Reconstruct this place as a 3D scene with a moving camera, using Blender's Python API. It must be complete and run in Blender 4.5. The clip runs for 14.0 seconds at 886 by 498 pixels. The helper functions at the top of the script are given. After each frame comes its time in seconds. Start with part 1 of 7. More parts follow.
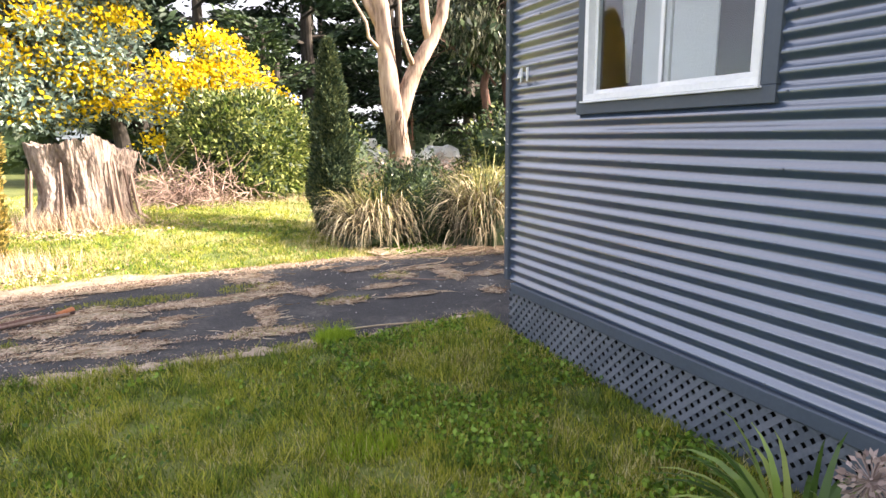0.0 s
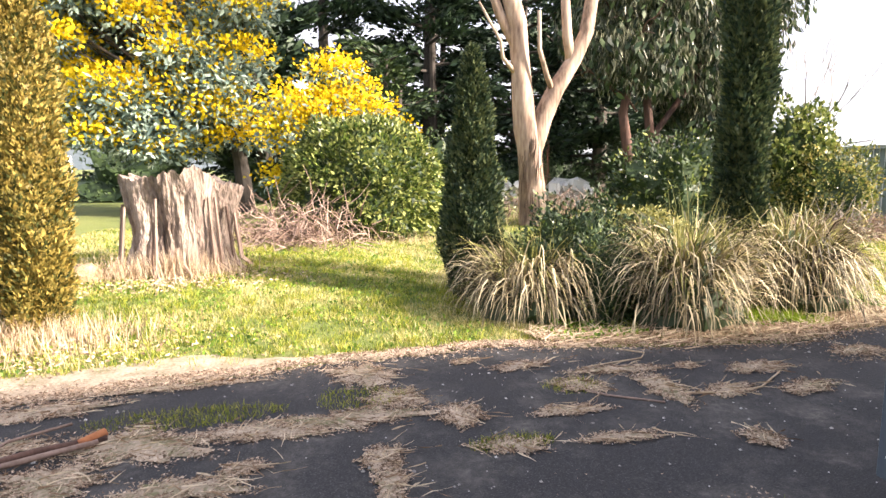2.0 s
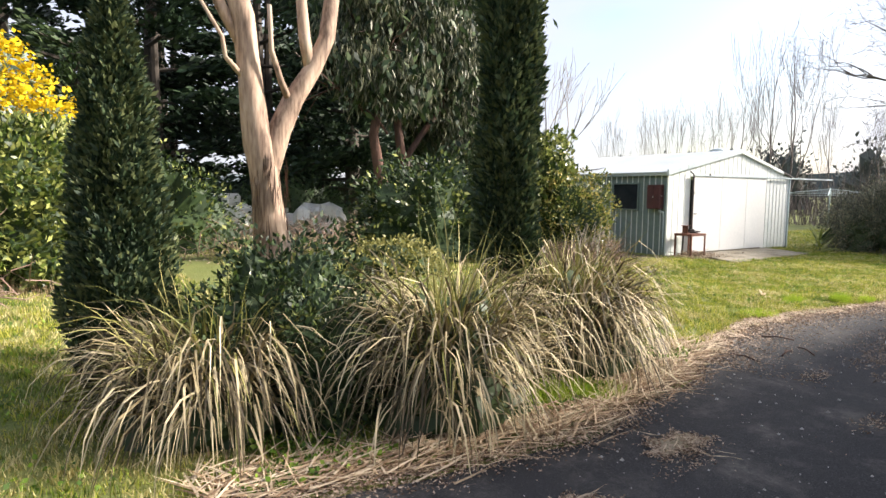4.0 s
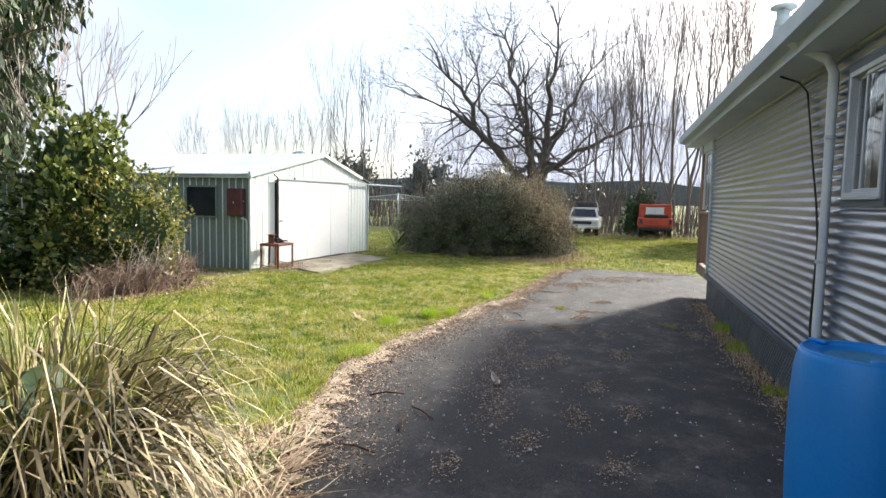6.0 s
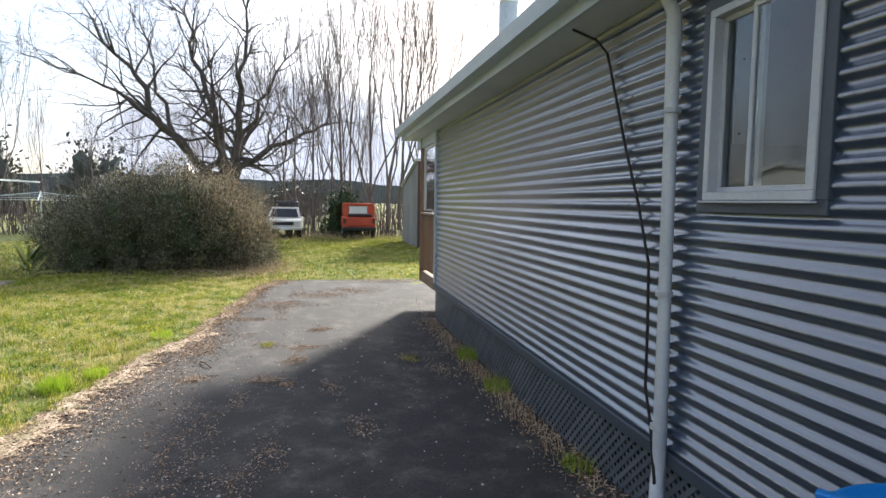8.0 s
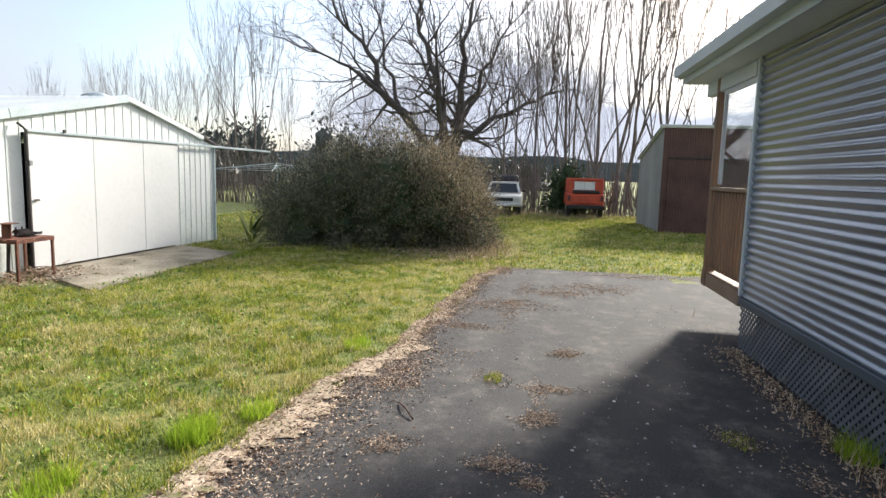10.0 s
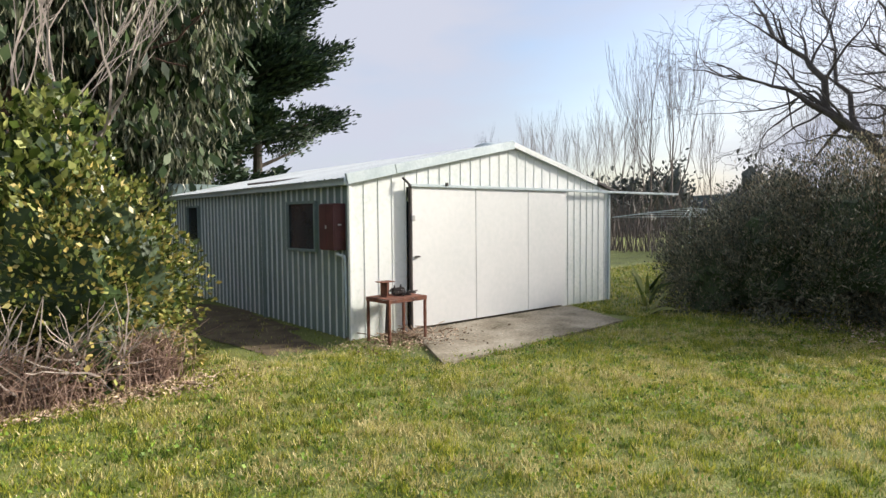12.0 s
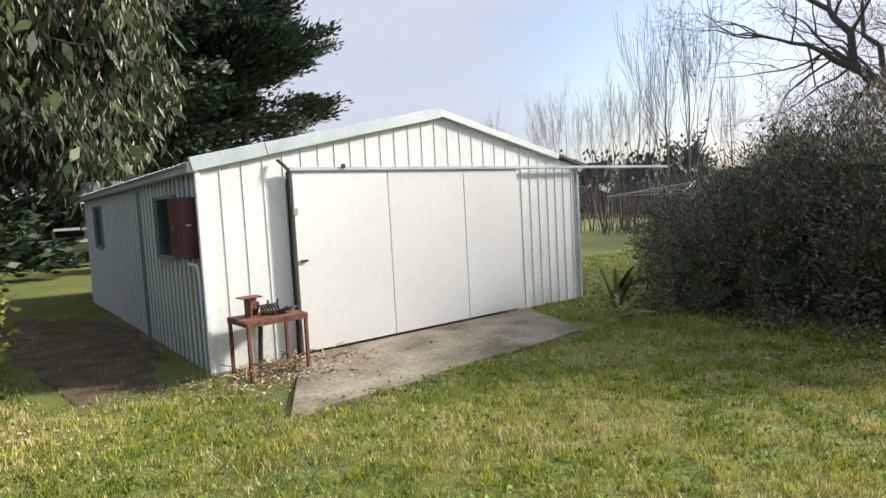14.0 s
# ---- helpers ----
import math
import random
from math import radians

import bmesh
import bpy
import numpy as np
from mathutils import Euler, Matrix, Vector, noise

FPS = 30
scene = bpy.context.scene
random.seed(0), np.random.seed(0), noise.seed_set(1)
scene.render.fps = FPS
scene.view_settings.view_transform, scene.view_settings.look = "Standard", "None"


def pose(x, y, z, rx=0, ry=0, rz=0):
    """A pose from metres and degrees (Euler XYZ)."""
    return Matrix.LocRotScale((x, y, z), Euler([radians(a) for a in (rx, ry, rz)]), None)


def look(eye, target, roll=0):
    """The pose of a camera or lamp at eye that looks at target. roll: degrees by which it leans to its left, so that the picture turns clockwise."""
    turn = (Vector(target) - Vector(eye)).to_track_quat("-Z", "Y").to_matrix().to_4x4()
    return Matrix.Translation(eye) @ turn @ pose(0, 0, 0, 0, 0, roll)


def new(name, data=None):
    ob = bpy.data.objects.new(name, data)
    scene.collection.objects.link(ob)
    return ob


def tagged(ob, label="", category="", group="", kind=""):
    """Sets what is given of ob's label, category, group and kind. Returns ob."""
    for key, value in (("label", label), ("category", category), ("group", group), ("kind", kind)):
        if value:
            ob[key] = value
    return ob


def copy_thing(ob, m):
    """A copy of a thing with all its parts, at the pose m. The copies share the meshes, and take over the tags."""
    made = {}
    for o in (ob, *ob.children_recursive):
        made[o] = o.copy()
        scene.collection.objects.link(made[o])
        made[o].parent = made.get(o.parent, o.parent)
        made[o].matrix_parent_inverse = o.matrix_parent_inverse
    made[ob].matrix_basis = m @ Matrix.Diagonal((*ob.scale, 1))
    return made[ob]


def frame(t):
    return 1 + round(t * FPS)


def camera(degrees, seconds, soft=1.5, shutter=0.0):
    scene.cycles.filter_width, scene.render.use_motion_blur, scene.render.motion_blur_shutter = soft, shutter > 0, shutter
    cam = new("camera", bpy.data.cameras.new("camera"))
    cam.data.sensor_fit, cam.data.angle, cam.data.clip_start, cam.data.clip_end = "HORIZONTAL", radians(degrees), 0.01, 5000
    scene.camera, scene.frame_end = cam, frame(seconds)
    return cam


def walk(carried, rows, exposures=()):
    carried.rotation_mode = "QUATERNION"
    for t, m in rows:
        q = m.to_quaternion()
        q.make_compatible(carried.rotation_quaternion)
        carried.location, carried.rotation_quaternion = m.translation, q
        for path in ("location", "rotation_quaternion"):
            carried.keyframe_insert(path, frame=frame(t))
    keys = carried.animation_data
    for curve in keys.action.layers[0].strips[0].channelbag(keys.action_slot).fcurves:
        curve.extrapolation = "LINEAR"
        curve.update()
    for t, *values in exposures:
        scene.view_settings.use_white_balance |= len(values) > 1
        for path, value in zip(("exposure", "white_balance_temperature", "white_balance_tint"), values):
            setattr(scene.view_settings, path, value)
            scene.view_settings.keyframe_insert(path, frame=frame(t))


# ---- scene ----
import itertools

cam = camera(72.8, 14.0)
PATH = [
    (0, (0.033, 0.03, 1.579), (0.827, 1.828, 1.209), -0.6),
    (0.5, (0.043, 0.559, 1.551), (0.556, 2.452, 1.161), -0.7),
    (1, (0.088, 1.11, 1.583), (0.468, 3.037, 1.205), -0.6),
    (1.5, (0.192, 1.682, 1.604), (0.568, 3.617, 1.271), -0.5),
    (2, (0.242, 2.271, 1.629), (0.703, 4.198, 1.358), -0.2),
    (2.2, (0.324, 2.472, 1.655), (0.831, 4.391, 1.41), -0.2),
    (4.3, (1.813, 4.472, 1.588), (3.103, 5.988, 1.393), 0.9),
    (4.5, (1.995, 4.649, 1.595), (3.363, 6.094, 1.394), 1.2),
    (5, (2.549, 4.871, 1.598), (4.105, 6.112, 1.404), 0.9),
    (5.5, (3.028, 5.148, 1.643), (4.777, 6.099, 1.457), 1.2),
    (6, (3.537, 5.356, 1.703), (5.45, 5.917, 1.536), 1.2),
    (6.5, (4.133, 5.438, 1.705), (6.125, 5.548, 1.557), 1.4),
    (7, (4.703, 5.565, 1.714), (6.675, 5.269, 1.568), 1.0),
    (7.2, (4.907, 5.585, 1.756), (6.857, 5.165, 1.608), 0.9),
    (9.3, (7.579, 5.824, 1.647), (9.551, 5.61, 1.39), 1.5),
    (9.5, (7.844, 5.887, 1.633), (9.826, 5.8, 1.374), 1.6),
    (10, (8.504, 5.988, 1.62), (10.469, 6.267, 1.375), 1.6),
    (10.5, (9.137, 6.172, 1.641), (11.011, 6.838, 1.433), 1.4),
    (11, (9.693, 6.334, 1.689), (11.412, 7.344, 1.527), 1.0),
    (11.5, (10.304, 6.549, 1.681), (11.841, 7.823, 1.557), 0.3),
    (12, (10.921, 6.773, 1.637), (12.293, 8.225, 1.532), -0.5),
    (12.5, (11.533, 6.931, 1.596), (12.773, 8.496, 1.49), -1.4),
    (13, (12.163, 7.06, 1.631), (13.307, 8.696, 1.508), -2.2),
    (13.5, (12.784, 7.172, 1.652), (13.94, 8.799, 1.521), -2.6),
    (14, (13.397, 7.224, 1.619), (14.703, 8.731, 1.472), -3.1),
]
walk(cam, [(t, look(eye, target, roll)) for t, eye, target, roll in PATH],
     [(0.0, 2.4, 6900, 18), (1.0, 2.32, 6900, 18), (2.2, 2.15, 6850, 17), (4.5, 1.4, 6500, 12), (6.5, 1.52, 6350, 10), (9.5, 1.35, 6350, 10), (11.5, 0.95, 6500, 12), (14.0, 1.0, 6450, 12)])

# ---- light ----
SUN = Vector((1.65, -0.90, 1.0)).normalized()
world = bpy.data.worlds.new("world")
scene.world = world
world.use_nodes = True
wt = world.node_tree
wt.nodes.clear()
w_out = wt.nodes.new("ShaderNodeOutputWorld")
w_bg = wt.nodes.new("ShaderNodeBackground")
w_sky = wt.nodes.new("ShaderNodeTexSky")
w_sky.sky_type = "NISHITA"
w_sky.sun_disc = False
w_sky.sun_elevation = math.asin(SUN.z)
w_sky.sun_rotation = math.atan2(SUN.x, SUN.y)
w_sky.air_density = 1.0
w_sky.dust_density = 2.5
w_tc = wt.nodes.new("ShaderNodeTexCoord")
w_map = wt.nodes.new("ShaderNodeMapping")
w_map.inputs["Scale"].default_value = (1.0, 1.0, 3.2)
w_noise = wt.nodes.new("ShaderNodeTexNoise")
w_noise.inputs["Scale"].default_value = 1.7
w_noise.inputs["Detail"].default_value = 6.0
w_noise.inputs["Roughness"].default_value = 0.5
w_ramp = wt.nodes.new("ShaderNodeValToRGB")
w_ramp.color_ramp.elements[0].position = 0.34
w_ramp.color_ramp.elements[1].position = 0.58
w_mix = wt.nodes.new("ShaderNodeMix")
w_mix.data_type = "RGBA"
w_mix.inputs[7].default_value = (3.00, 3.18, 3.70, 1.0)
wt.links.new(w_tc.outputs["Generated"], w_map.inputs["Vector"])
wt.links.new(w_map.outputs["Vector"], w_noise.inputs["Vector"])
wt.links.new(w_noise.outputs["Fac"], w_ramp.inputs["Fac"])
wt.links.new(w_ramp.outputs["Color"], w_mix.inputs[0])
wt.links.new(w_sky.outputs["Color"], w_mix.inputs[6])
wt.links.new(w_mix.outputs[2], w_bg.inputs["Color"])
w_bg.inputs["Strength"].default_value = 0.112
wt.links.new(w_bg.outputs["Background"], w_out.inputs["Surface"])

sun_data = bpy.data.lights.new("sun", "SUN")
sun_data.energy = 4.4
sun_data.angle = radians(6.5)
sun_data.color = (1.0, 0.93, 0.82)
sun = new("sun", sun_data)
sun.matrix_world = look(SUN * 50, (0, 0, 0))

# ---- materials ----
def noise_mat(name, cols, rough=0.8, scales=(3.0, 40.0), bump=0.3, bump_dist=0.01, metal=0.0, island=0.0, obj_rand=0.0, stretch=(1, 1, 1), spec=0.5, sheen=0.0, sub=0.0, trans=0.0, pos=(0.35, 0.65)):
    """A surface of two or three colours mixed by noise at two scales, with fine relief."""
    m = bpy.data.materials.new(name)
    m.use_nodes = True
    t = m.node_tree
    N, L = t.nodes, t.links
    b = N["Principled BSDF"]
    tc = N.new("ShaderNodeTexCoord")
    mp = N.new("ShaderNodeMapping")
    mp.inputs["Scale"].default_value = stretch
    L.new(tc.outputs["Object"], mp.inputs["Vector"])
    n1 = N.new("ShaderNodeTexNoise")
    n1.inputs["Scale"].default_value = scales[0]
    n1.inputs["Detail"].default_value = 5
    n2 = N.new("ShaderNodeTexNoise")
    n2.inputs["Scale"].default_value = scales[1]
    n2.inputs["Detail"].default_value = 4
    L.new(mp.outputs["Vector"], n1.inputs["Vector"])
    L.new(mp.outputs["Vector"], n2.inputs["Vector"])
    add = N.new("ShaderNodeMath")
    add.operation = "MULTIPLY_ADD"
    L.new(n1.outputs["Fac"], add.inputs[0])
    add.inputs[1].default_value = 0.6
    half = N.new("ShaderNodeMath")
    half.operation = "MULTIPLY"
    half.inputs[1].default_value = 0.4
    L.new(n2.outputs["Fac"], half.inputs[0])
    L.new(half.outputs[0], add.inputs[2])
    ramp = N.new("ShaderNodeValToRGB")
    e = ramp.color_ramp.elements
    e[0].position, e[1].position = pos
    e[0].color, e[1].color = (*cols[0], 1), (*cols[-1], 1)
    if len(cols) > 2:
        x = ramp.color_ramp.elements.new((pos[0] + pos[1]) / 2)
        x.color = (*cols[1], 1)
    fac = add.outputs[0]
    if island or obj_rand:
        g = N.new("ShaderNodeNewGeometry") if island else N.new("ShaderNodeObjectInfo")
        r = g.outputs["Random Per Island"] if island else g.outputs["Random"]
        ma = N.new("ShaderNodeMath")
        ma.operation = "MULTIPLY_ADD"
        L.new(r, ma.inputs[0])
        ma.inputs[1].default_value = island or obj_rand
        sb = N.new("ShaderNodeMath")
        sb.operation = "SUBTRACT"
        L.new(fac, sb.inputs[0])
        sb.inputs[1].default_value = (island or obj_rand) / 2
        L.new(sb.outputs[0], ma.inputs[2])
        fac = ma.outputs[0]
    L.new(fac, ramp.inputs["Fac"])
    L.new(ramp.outputs["Color"], b.inputs["Base Color"])
    b.inputs["Roughness"].default_value = rough
    b.inputs["Metallic"].default_value = metal
    b.inputs["Specular IOR Level"].default_value = spec
    if bump:
        bp = N.new("ShaderNodeBump")
        bp.inputs["Strength"].default_value = bump
        bp.inputs["Distance"].default_value = bump_dist
        L.new(n2.outputs["Fac"], bp.inputs["Height"])
        L.new(bp.outputs["Normal"], b.inputs["Normal"])
    if trans:
        tr = N.new("ShaderNodeBsdfTranslucent")
        L.new(ramp.outputs["Color"], tr.inputs["Color"])
        mx = N.new("ShaderNodeMixShader")
        mx.inputs[0].default_value = trans
        L.new(b.outputs[0], mx.inputs[1])
        L.new(tr.outputs[0], mx.inputs[2])
        L.new(mx.outputs[0], N["Material Output"].inputs["Surface"])
    return m


def leaf_mat(name, cols, rough=0.55, trans=0.3, spec=0.35, scale=1.2, island=0.7):
    return noise_mat(name, cols, rough=rough, scales=(scale, scale * 6), bump=0, island=island, trans=trans, spec=spec, pos=(0.25, 0.75))


def glass_mat(name, tint=(0.9, 0.95, 0.95), mix=0.35, rough=0.02):
    m = bpy.data.materials.new(name)
    m.use_nodes = True
    t = m.node_tree
    N, L = t.nodes, t.links
    b = N["Principled BSDF"]
    b.inputs["Base Color"].default_value = (*tint, 1)
    b.inputs["Roughness"].default_value = rough
    b.inputs["Transmission Weight"].default_value = 1.0
    b.inputs["IOR"].default_value = 1.45
    return m


M = dict(
    cladding=noise_mat("cladding_blue_grey", [(0.034, 0.056, 0.100), (0.048, 0.076, 0.128)], rough=0.30, scales=(1.2, 60), bump=0.04, bump_dist=0.002, spec=0.6),
    trim=noise_mat("trim_dark_blue", [(0.045, 0.062, 0.085), (0.062, 0.082, 0.110)], rough=0.5, scales=(2, 50), bump=0.05, bump_dist=0.002),
    lattice=noise_mat("lattice_paint", [(0.075, 0.092, 0.115), (0.14, 0.16, 0.19)], rough=0.5, scales=(3, 60), bump=0.2, bump_dist=0.002, obj_rand=0.25),
    underfloor=noise_mat("underfloor_shade_tone", [(0.003, 0.003, 0.004), (0.010, 0.010, 0.010)], rough=0.95),
    fascia=noise_mat("fascia_paint", [(0.42, 0.50, 0.57), (0.52, 0.59, 0.65)], rough=0.45, scales=(2, 40), bump=0.05),
    soffit=noise_mat("soffit_paint", [(0.56, 0.63, 0.70), (0.66, 0.72, 0.77)], rough=0.7, scales=(2, 40), bump=0.05),
    roof=noise_mat("roof_metal", [(0.42, 0.46, 0.48), (0.58, 0.62, 0.63)], rough=0.45, scales=(1, 30), bump=0.05, metal=0.1),
    pvc=noise_mat("downpipe_paint", [(0.52, 0.57, 0.62), (0.66, 0.70, 0.74)], rough=0.4, scales=(3, 50), bump=0.05),
    white=noise_mat("white_frame", [(0.70, 0.72, 0.74), (0.82, 0.83, 0.84)], rough=0.35, scales=(4, 50), bump=0.03),
    greyframe=noise_mat("grey_frame", [(0.40, 0.44, 0.50), (0.52, 0.56, 0.60)], rough=0.35, scales=(4, 50), bump=0.03),
    glass=glass_mat("window_glass"),
    room=noise_mat("dim_room_grey", [(0.06, 0.06, 0.06), (0.09, 0.09, 0.09)], rough=0.9),
    curtain=noise_mat("curtain_cloth", [(0.28, 0.29, 0.30), (0.42, 0.43, 0.44)], rough=0.95, scales=(3, 80)),
    blind=noise_mat("blind_cloth", [(0.62, 0.63, 0.64), (0.72, 0.73, 0.73)], rough=0.9, scales=(3, 80)),
    timber=noise_mat("stained_timber", [(0.10, 0.055, 0.032), (0.20, 0.115, 0.066)], rough=0.6, scales=(3, 30), stretch=(1, 1, 0.12), bump=0.3),
    timber_top=noise_mat("weathered_timber", [(0.15, 0.10, 0.065), (0.28, 0.20, 0.135)], rough=0.7, scales=(3, 30), bump=0.3),
    shed_white=noise_mat("shed_white_paint", [(0.60, 0.66, 0.62), (0.76, 0.79, 0.76), (0.80, 0.82, 0.80)], rough=0.5, scales=(0.8, 14), bump=0.04),
    shed_door=noise_mat("shed_door_paint", [(0.70, 0.72, 0.70), (0.80, 0.80, 0.78)], rough=0.55, scales=(0.7, 12), bump=0.04),
    # side sheets: a darker grey-green than the front
    shed_side=noise_mat("shed_side_grey_green", [(0.13, 0.18, 0.17), (0.20, 0.26, 0.25)], rough=0.5, scales=(0.8, 14), bump=0.05),
    shed_rib=noise_mat("shed_rib_paint", [(0.62, 0.68, 0.66), (0.75, 0.78, 0.76)], rough=0.45, scales=(2, 20), bump=0.0),
    zinc=noise_mat("galvanised_trim", [(0.40, 0.48, 0.50), (0.58, 0.65, 0.66)], rough=0.4, scales=(2, 30), bump=0.05, metal=0.3),
    maroon=noise_mat("maroon_paint", [(0.055, 0.018, 0.020), (0.11, 0.035, 0.035)], rough=0.55, scales=(4, 60), bump=0.1),
    rust=noise_mat("rusty_steel", [(0.045, 0.020, 0.014), (0.16, 0.06, 0.035), (0.24, 0.10, 0.06)], rough=0.85, scales=(8, 70), bump=0.4, bump_dist=0.003),
    darksteel=noise_mat("dark_steel", [(0.02, 0.018, 0.018), (0.06, 0.045, 0.04)], rough=0.7, scales=(8, 70), bump=0.3, bump_dist=0.003),
    barrel=noise_mat("blue_plastic", [(0.004, 0.19, 0.60), (0.012, 0.26, 0.68)], rough=0.42, scales=(2, 60), bump=0.08, bump_dist=0.002),
    barrel_dirty=noise_mat("stained_blue_plastic", [(0.02, 0.10, 0.16), (0.01, 0.20, 0.42), (0.02, 0.25, 0.60)], rough=0.45, scales=(5, 40), bump=0.1, bump_dist=0.002),
    black=noise_mat("black_rubber", [(0.008, 0.008, 0.009), (0.02, 0.02, 0.02)], rough=0.6, bump=0),
    concrete=noise_mat("concrete_slab", [(0.10, 0.085, 0.050), (0.25, 0.215, 0.155), (0.40, 0.36, 0.28)], rough=0.95, scales=(1.6, 22), bump=0.5),
    asphalt=None,
    stone=noise_mat("pale_stone", [(0.14, 0.10, 0.055), (0.34, 0.25, 0.14), (0.44, 0.35, 0.23)], rough=0.9, scales=(3, 25), bump=0.7, bump_dist=0.02, obj_rand=0.4),
    stump=noise_mat("weathered_stump", [(0.05, 0.035, 0.03), (0.25, 0.19, 0.155), (0.42, 0.335, 0.28)], rough=0.95, scales=(4, 26), stretch=(1, 1, 0.3), bump=1.0, bump_dist=0.06),
    gumbark=noise_mat("gum_bark", [(0.10, 0.06, 0.04), (0.36, 0.25, 0.18), (0.54, 0.42, 0.32)], rough=0.75, scales=(2.2, 14), stretch=(1, 1, 0.18), bump=0.6, bump_dist=0.02),
    redbark=noise_mat("red_bark", [(0.035, 0.02, 0.016), (0.16, 0.085, 0.06)], rough=0.9, scales=(2, 14), stretch=(1, 1, 0.2), bump=0.8, bump_dist=0.03),
    darkbark=noise_mat("dark_bark", [(0.03, 0.025, 0.02), (0.085, 0.07, 0.058)], rough=0.95, scales=(3, 20), stretch=(1, 1, 0.3), bump=0.6, bump_dist=0.02),
    oakbark=noise_mat("oak_bark", [(0.055, 0.048, 0.048), (0.12, 0.105, 0.10)], rough=0.9, scales=(3, 20), bump=0),
    bare=noise_mat("bare_twigs", [(0.09, 0.075, 0.07), (0.20, 0.165, 0.15)], rough=0.9, scales=(3, 20), bump=0),
    bare_pale=noise_mat("bare_twigs_pale", [(0.22, 0.185, 0.165), (0.38, 0.33, 0.29)], rough=0.9, scales=(3, 20), bump=0),
    straw=noise_mat("dry_straw", [(0.24, 0.15, 0.085), (0.52, 0.39, 0.25), (0.66, 0.54, 0.38)], rough=0.8, bump=0, island=0.9, pos=(0.2, 0.8), trans=0.15),
    litter=noise_mat("leaf_litter", [(0.16, 0.10, 0.065), (0.42, 0.30, 0.205), (0.64, 0.50, 0.37)], rough=0.9, bump=0, island=0.9, pos=(0.2, 0.8)),
    flax_green=leaf_mat("flax_green", [(0.09, 0.10, 0.022), (0.26, 0.25, 0.07), (0.42, 0.38, 0.14)], trans=0.12),
    flax_dry=leaf_mat("flax_dry", [(0.06, 0.045, 0.022), (0.27, 0.215, 0.115), (0.60, 0.50, 0.31)], trans=0.08, island=0.9),
    grass=leaf_mat("lawn_blades", [(0.085, 0.12, 0.014), (0.28, 0.32, 0.032), (0.52, 0.49, 0.085)], trans=0.35, scale=0.5, island=0.6),
    grass_dry=leaf_mat("dry_blades", [(0.28, 0.24, 0.08), (0.56, 0.49, 0.20), (0.68, 0.60, 0.32)], trans=0.3, scale=0.5),
    grass_deep=leaf_mat("deep_blades", [(0.050, 0.085, 0.012), (0.135, 0.205, 0.022), (0.22, 0.30, 0.04)], trans=0.3, scale=0.5),
    weed=leaf_mat("broad_weeds", [(0.055, 0.115, 0.014), (0.14, 0.25, 0.025), (0.25, 0.38, 0.05)], trans=0.3),
    lime=leaf_mat("lime_grass", [(0.22, 0.34, 0.02), (0.38, 0.50, 0.05)], trans=0.4),
    conifer_green=leaf_mat("conifer_green", [(0.016, 0.034, 0.018), (0.050, 0.080, 0.036), (0.12, 0.14, 0.055)], trans=0.15),
    conifer_gold=leaf_mat("conifer_gold", [(0.05, 0.060, 0.015), (0.21, 0.165, 0.035), (0.42, 0.31, 0.08)], trans=0.25),
    laurel=leaf_mat("laurel_leaves", [(0.022, 0.045, 0.009), (0.10, 0.145, 0.024), (0.34, 0.36, 0.11)], rough=0.35, trans=0.25, spec=0.5),
    # real dark leaves, and also the painted shade inside other crowns
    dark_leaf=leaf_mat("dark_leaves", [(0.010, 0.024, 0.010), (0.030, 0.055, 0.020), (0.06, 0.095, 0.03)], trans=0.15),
    gold_leaf=leaf_mat("mottled_leaves", [(0.045, 0.065, 0.014), (0.20, 0.21, 0.045), (0.48, 0.38, 0.12)], rough=0.35, trans=0.25, spec=0.5),
    wattle_flower=leaf_mat("wattle_flowers", [(0.55, 0.36, 0.004), (0.80, 0.58, 0.008), (0.86, 0.68, 0.03)], trans=0.25, rough=0.8),
    wattle_leaf=leaf_mat("wattle_leaves", [(0.06, 0.10, 0.085), (0.19, 0.26, 0.21), (0.36, 0.44, 0.36)], trans=0.2),
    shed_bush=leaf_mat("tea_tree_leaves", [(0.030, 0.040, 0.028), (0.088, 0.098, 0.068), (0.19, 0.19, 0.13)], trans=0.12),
    bush_tips=leaf_mat("russet_sunlit_tips", [(0.11, 0.080, 0.05), (0.26, 0.20, 0.13), (0.44, 0.38, 0.26)], trans=0.2),
    gum_leaf=leaf_mat("gum_leaves", [(0.035, 0.045, 0.025), (0.12, 0.13, 0.075), (0.28, 0.28, 0.18)], trans=0.2, rough=0.4),
    pine=leaf_mat("pine_sprays", [(0.008, 0.020, 0.012), (0.022, 0.045, 0.024), (0.05, 0.085, 0.04)], trans=0.1),
    silver=leaf_mat("silver_leaves", [(0.35, 0.40, 0.36), (0.55, 0.60, 0.55)], trans=0.1),
    haze_tree=leaf_mat("far_trees_hazed", [(0.05, 0.062, 0.06), (0.11, 0.125, 0.11)], trans=0.0),
    hill=noise_mat("far_hill_hazed", [(0.07, 0.095, 0.11), (0.13, 0.155, 0.165)], rough=1.0, scales=(0.02, 0.3), bump=0),
    cream=noise_mat("cream_paint", [(0.50, 0.50, 0.46), (0.66, 0.66, 0.62)], rough=0.4, scales=(2, 20), bump=0.05),
    redpaint=noise_mat("faded_red_paint", [(0.38, 0.045, 0.02), (0.56, 0.09, 0.04)], rough=0.5, scales=(2, 20), bump=0.05),
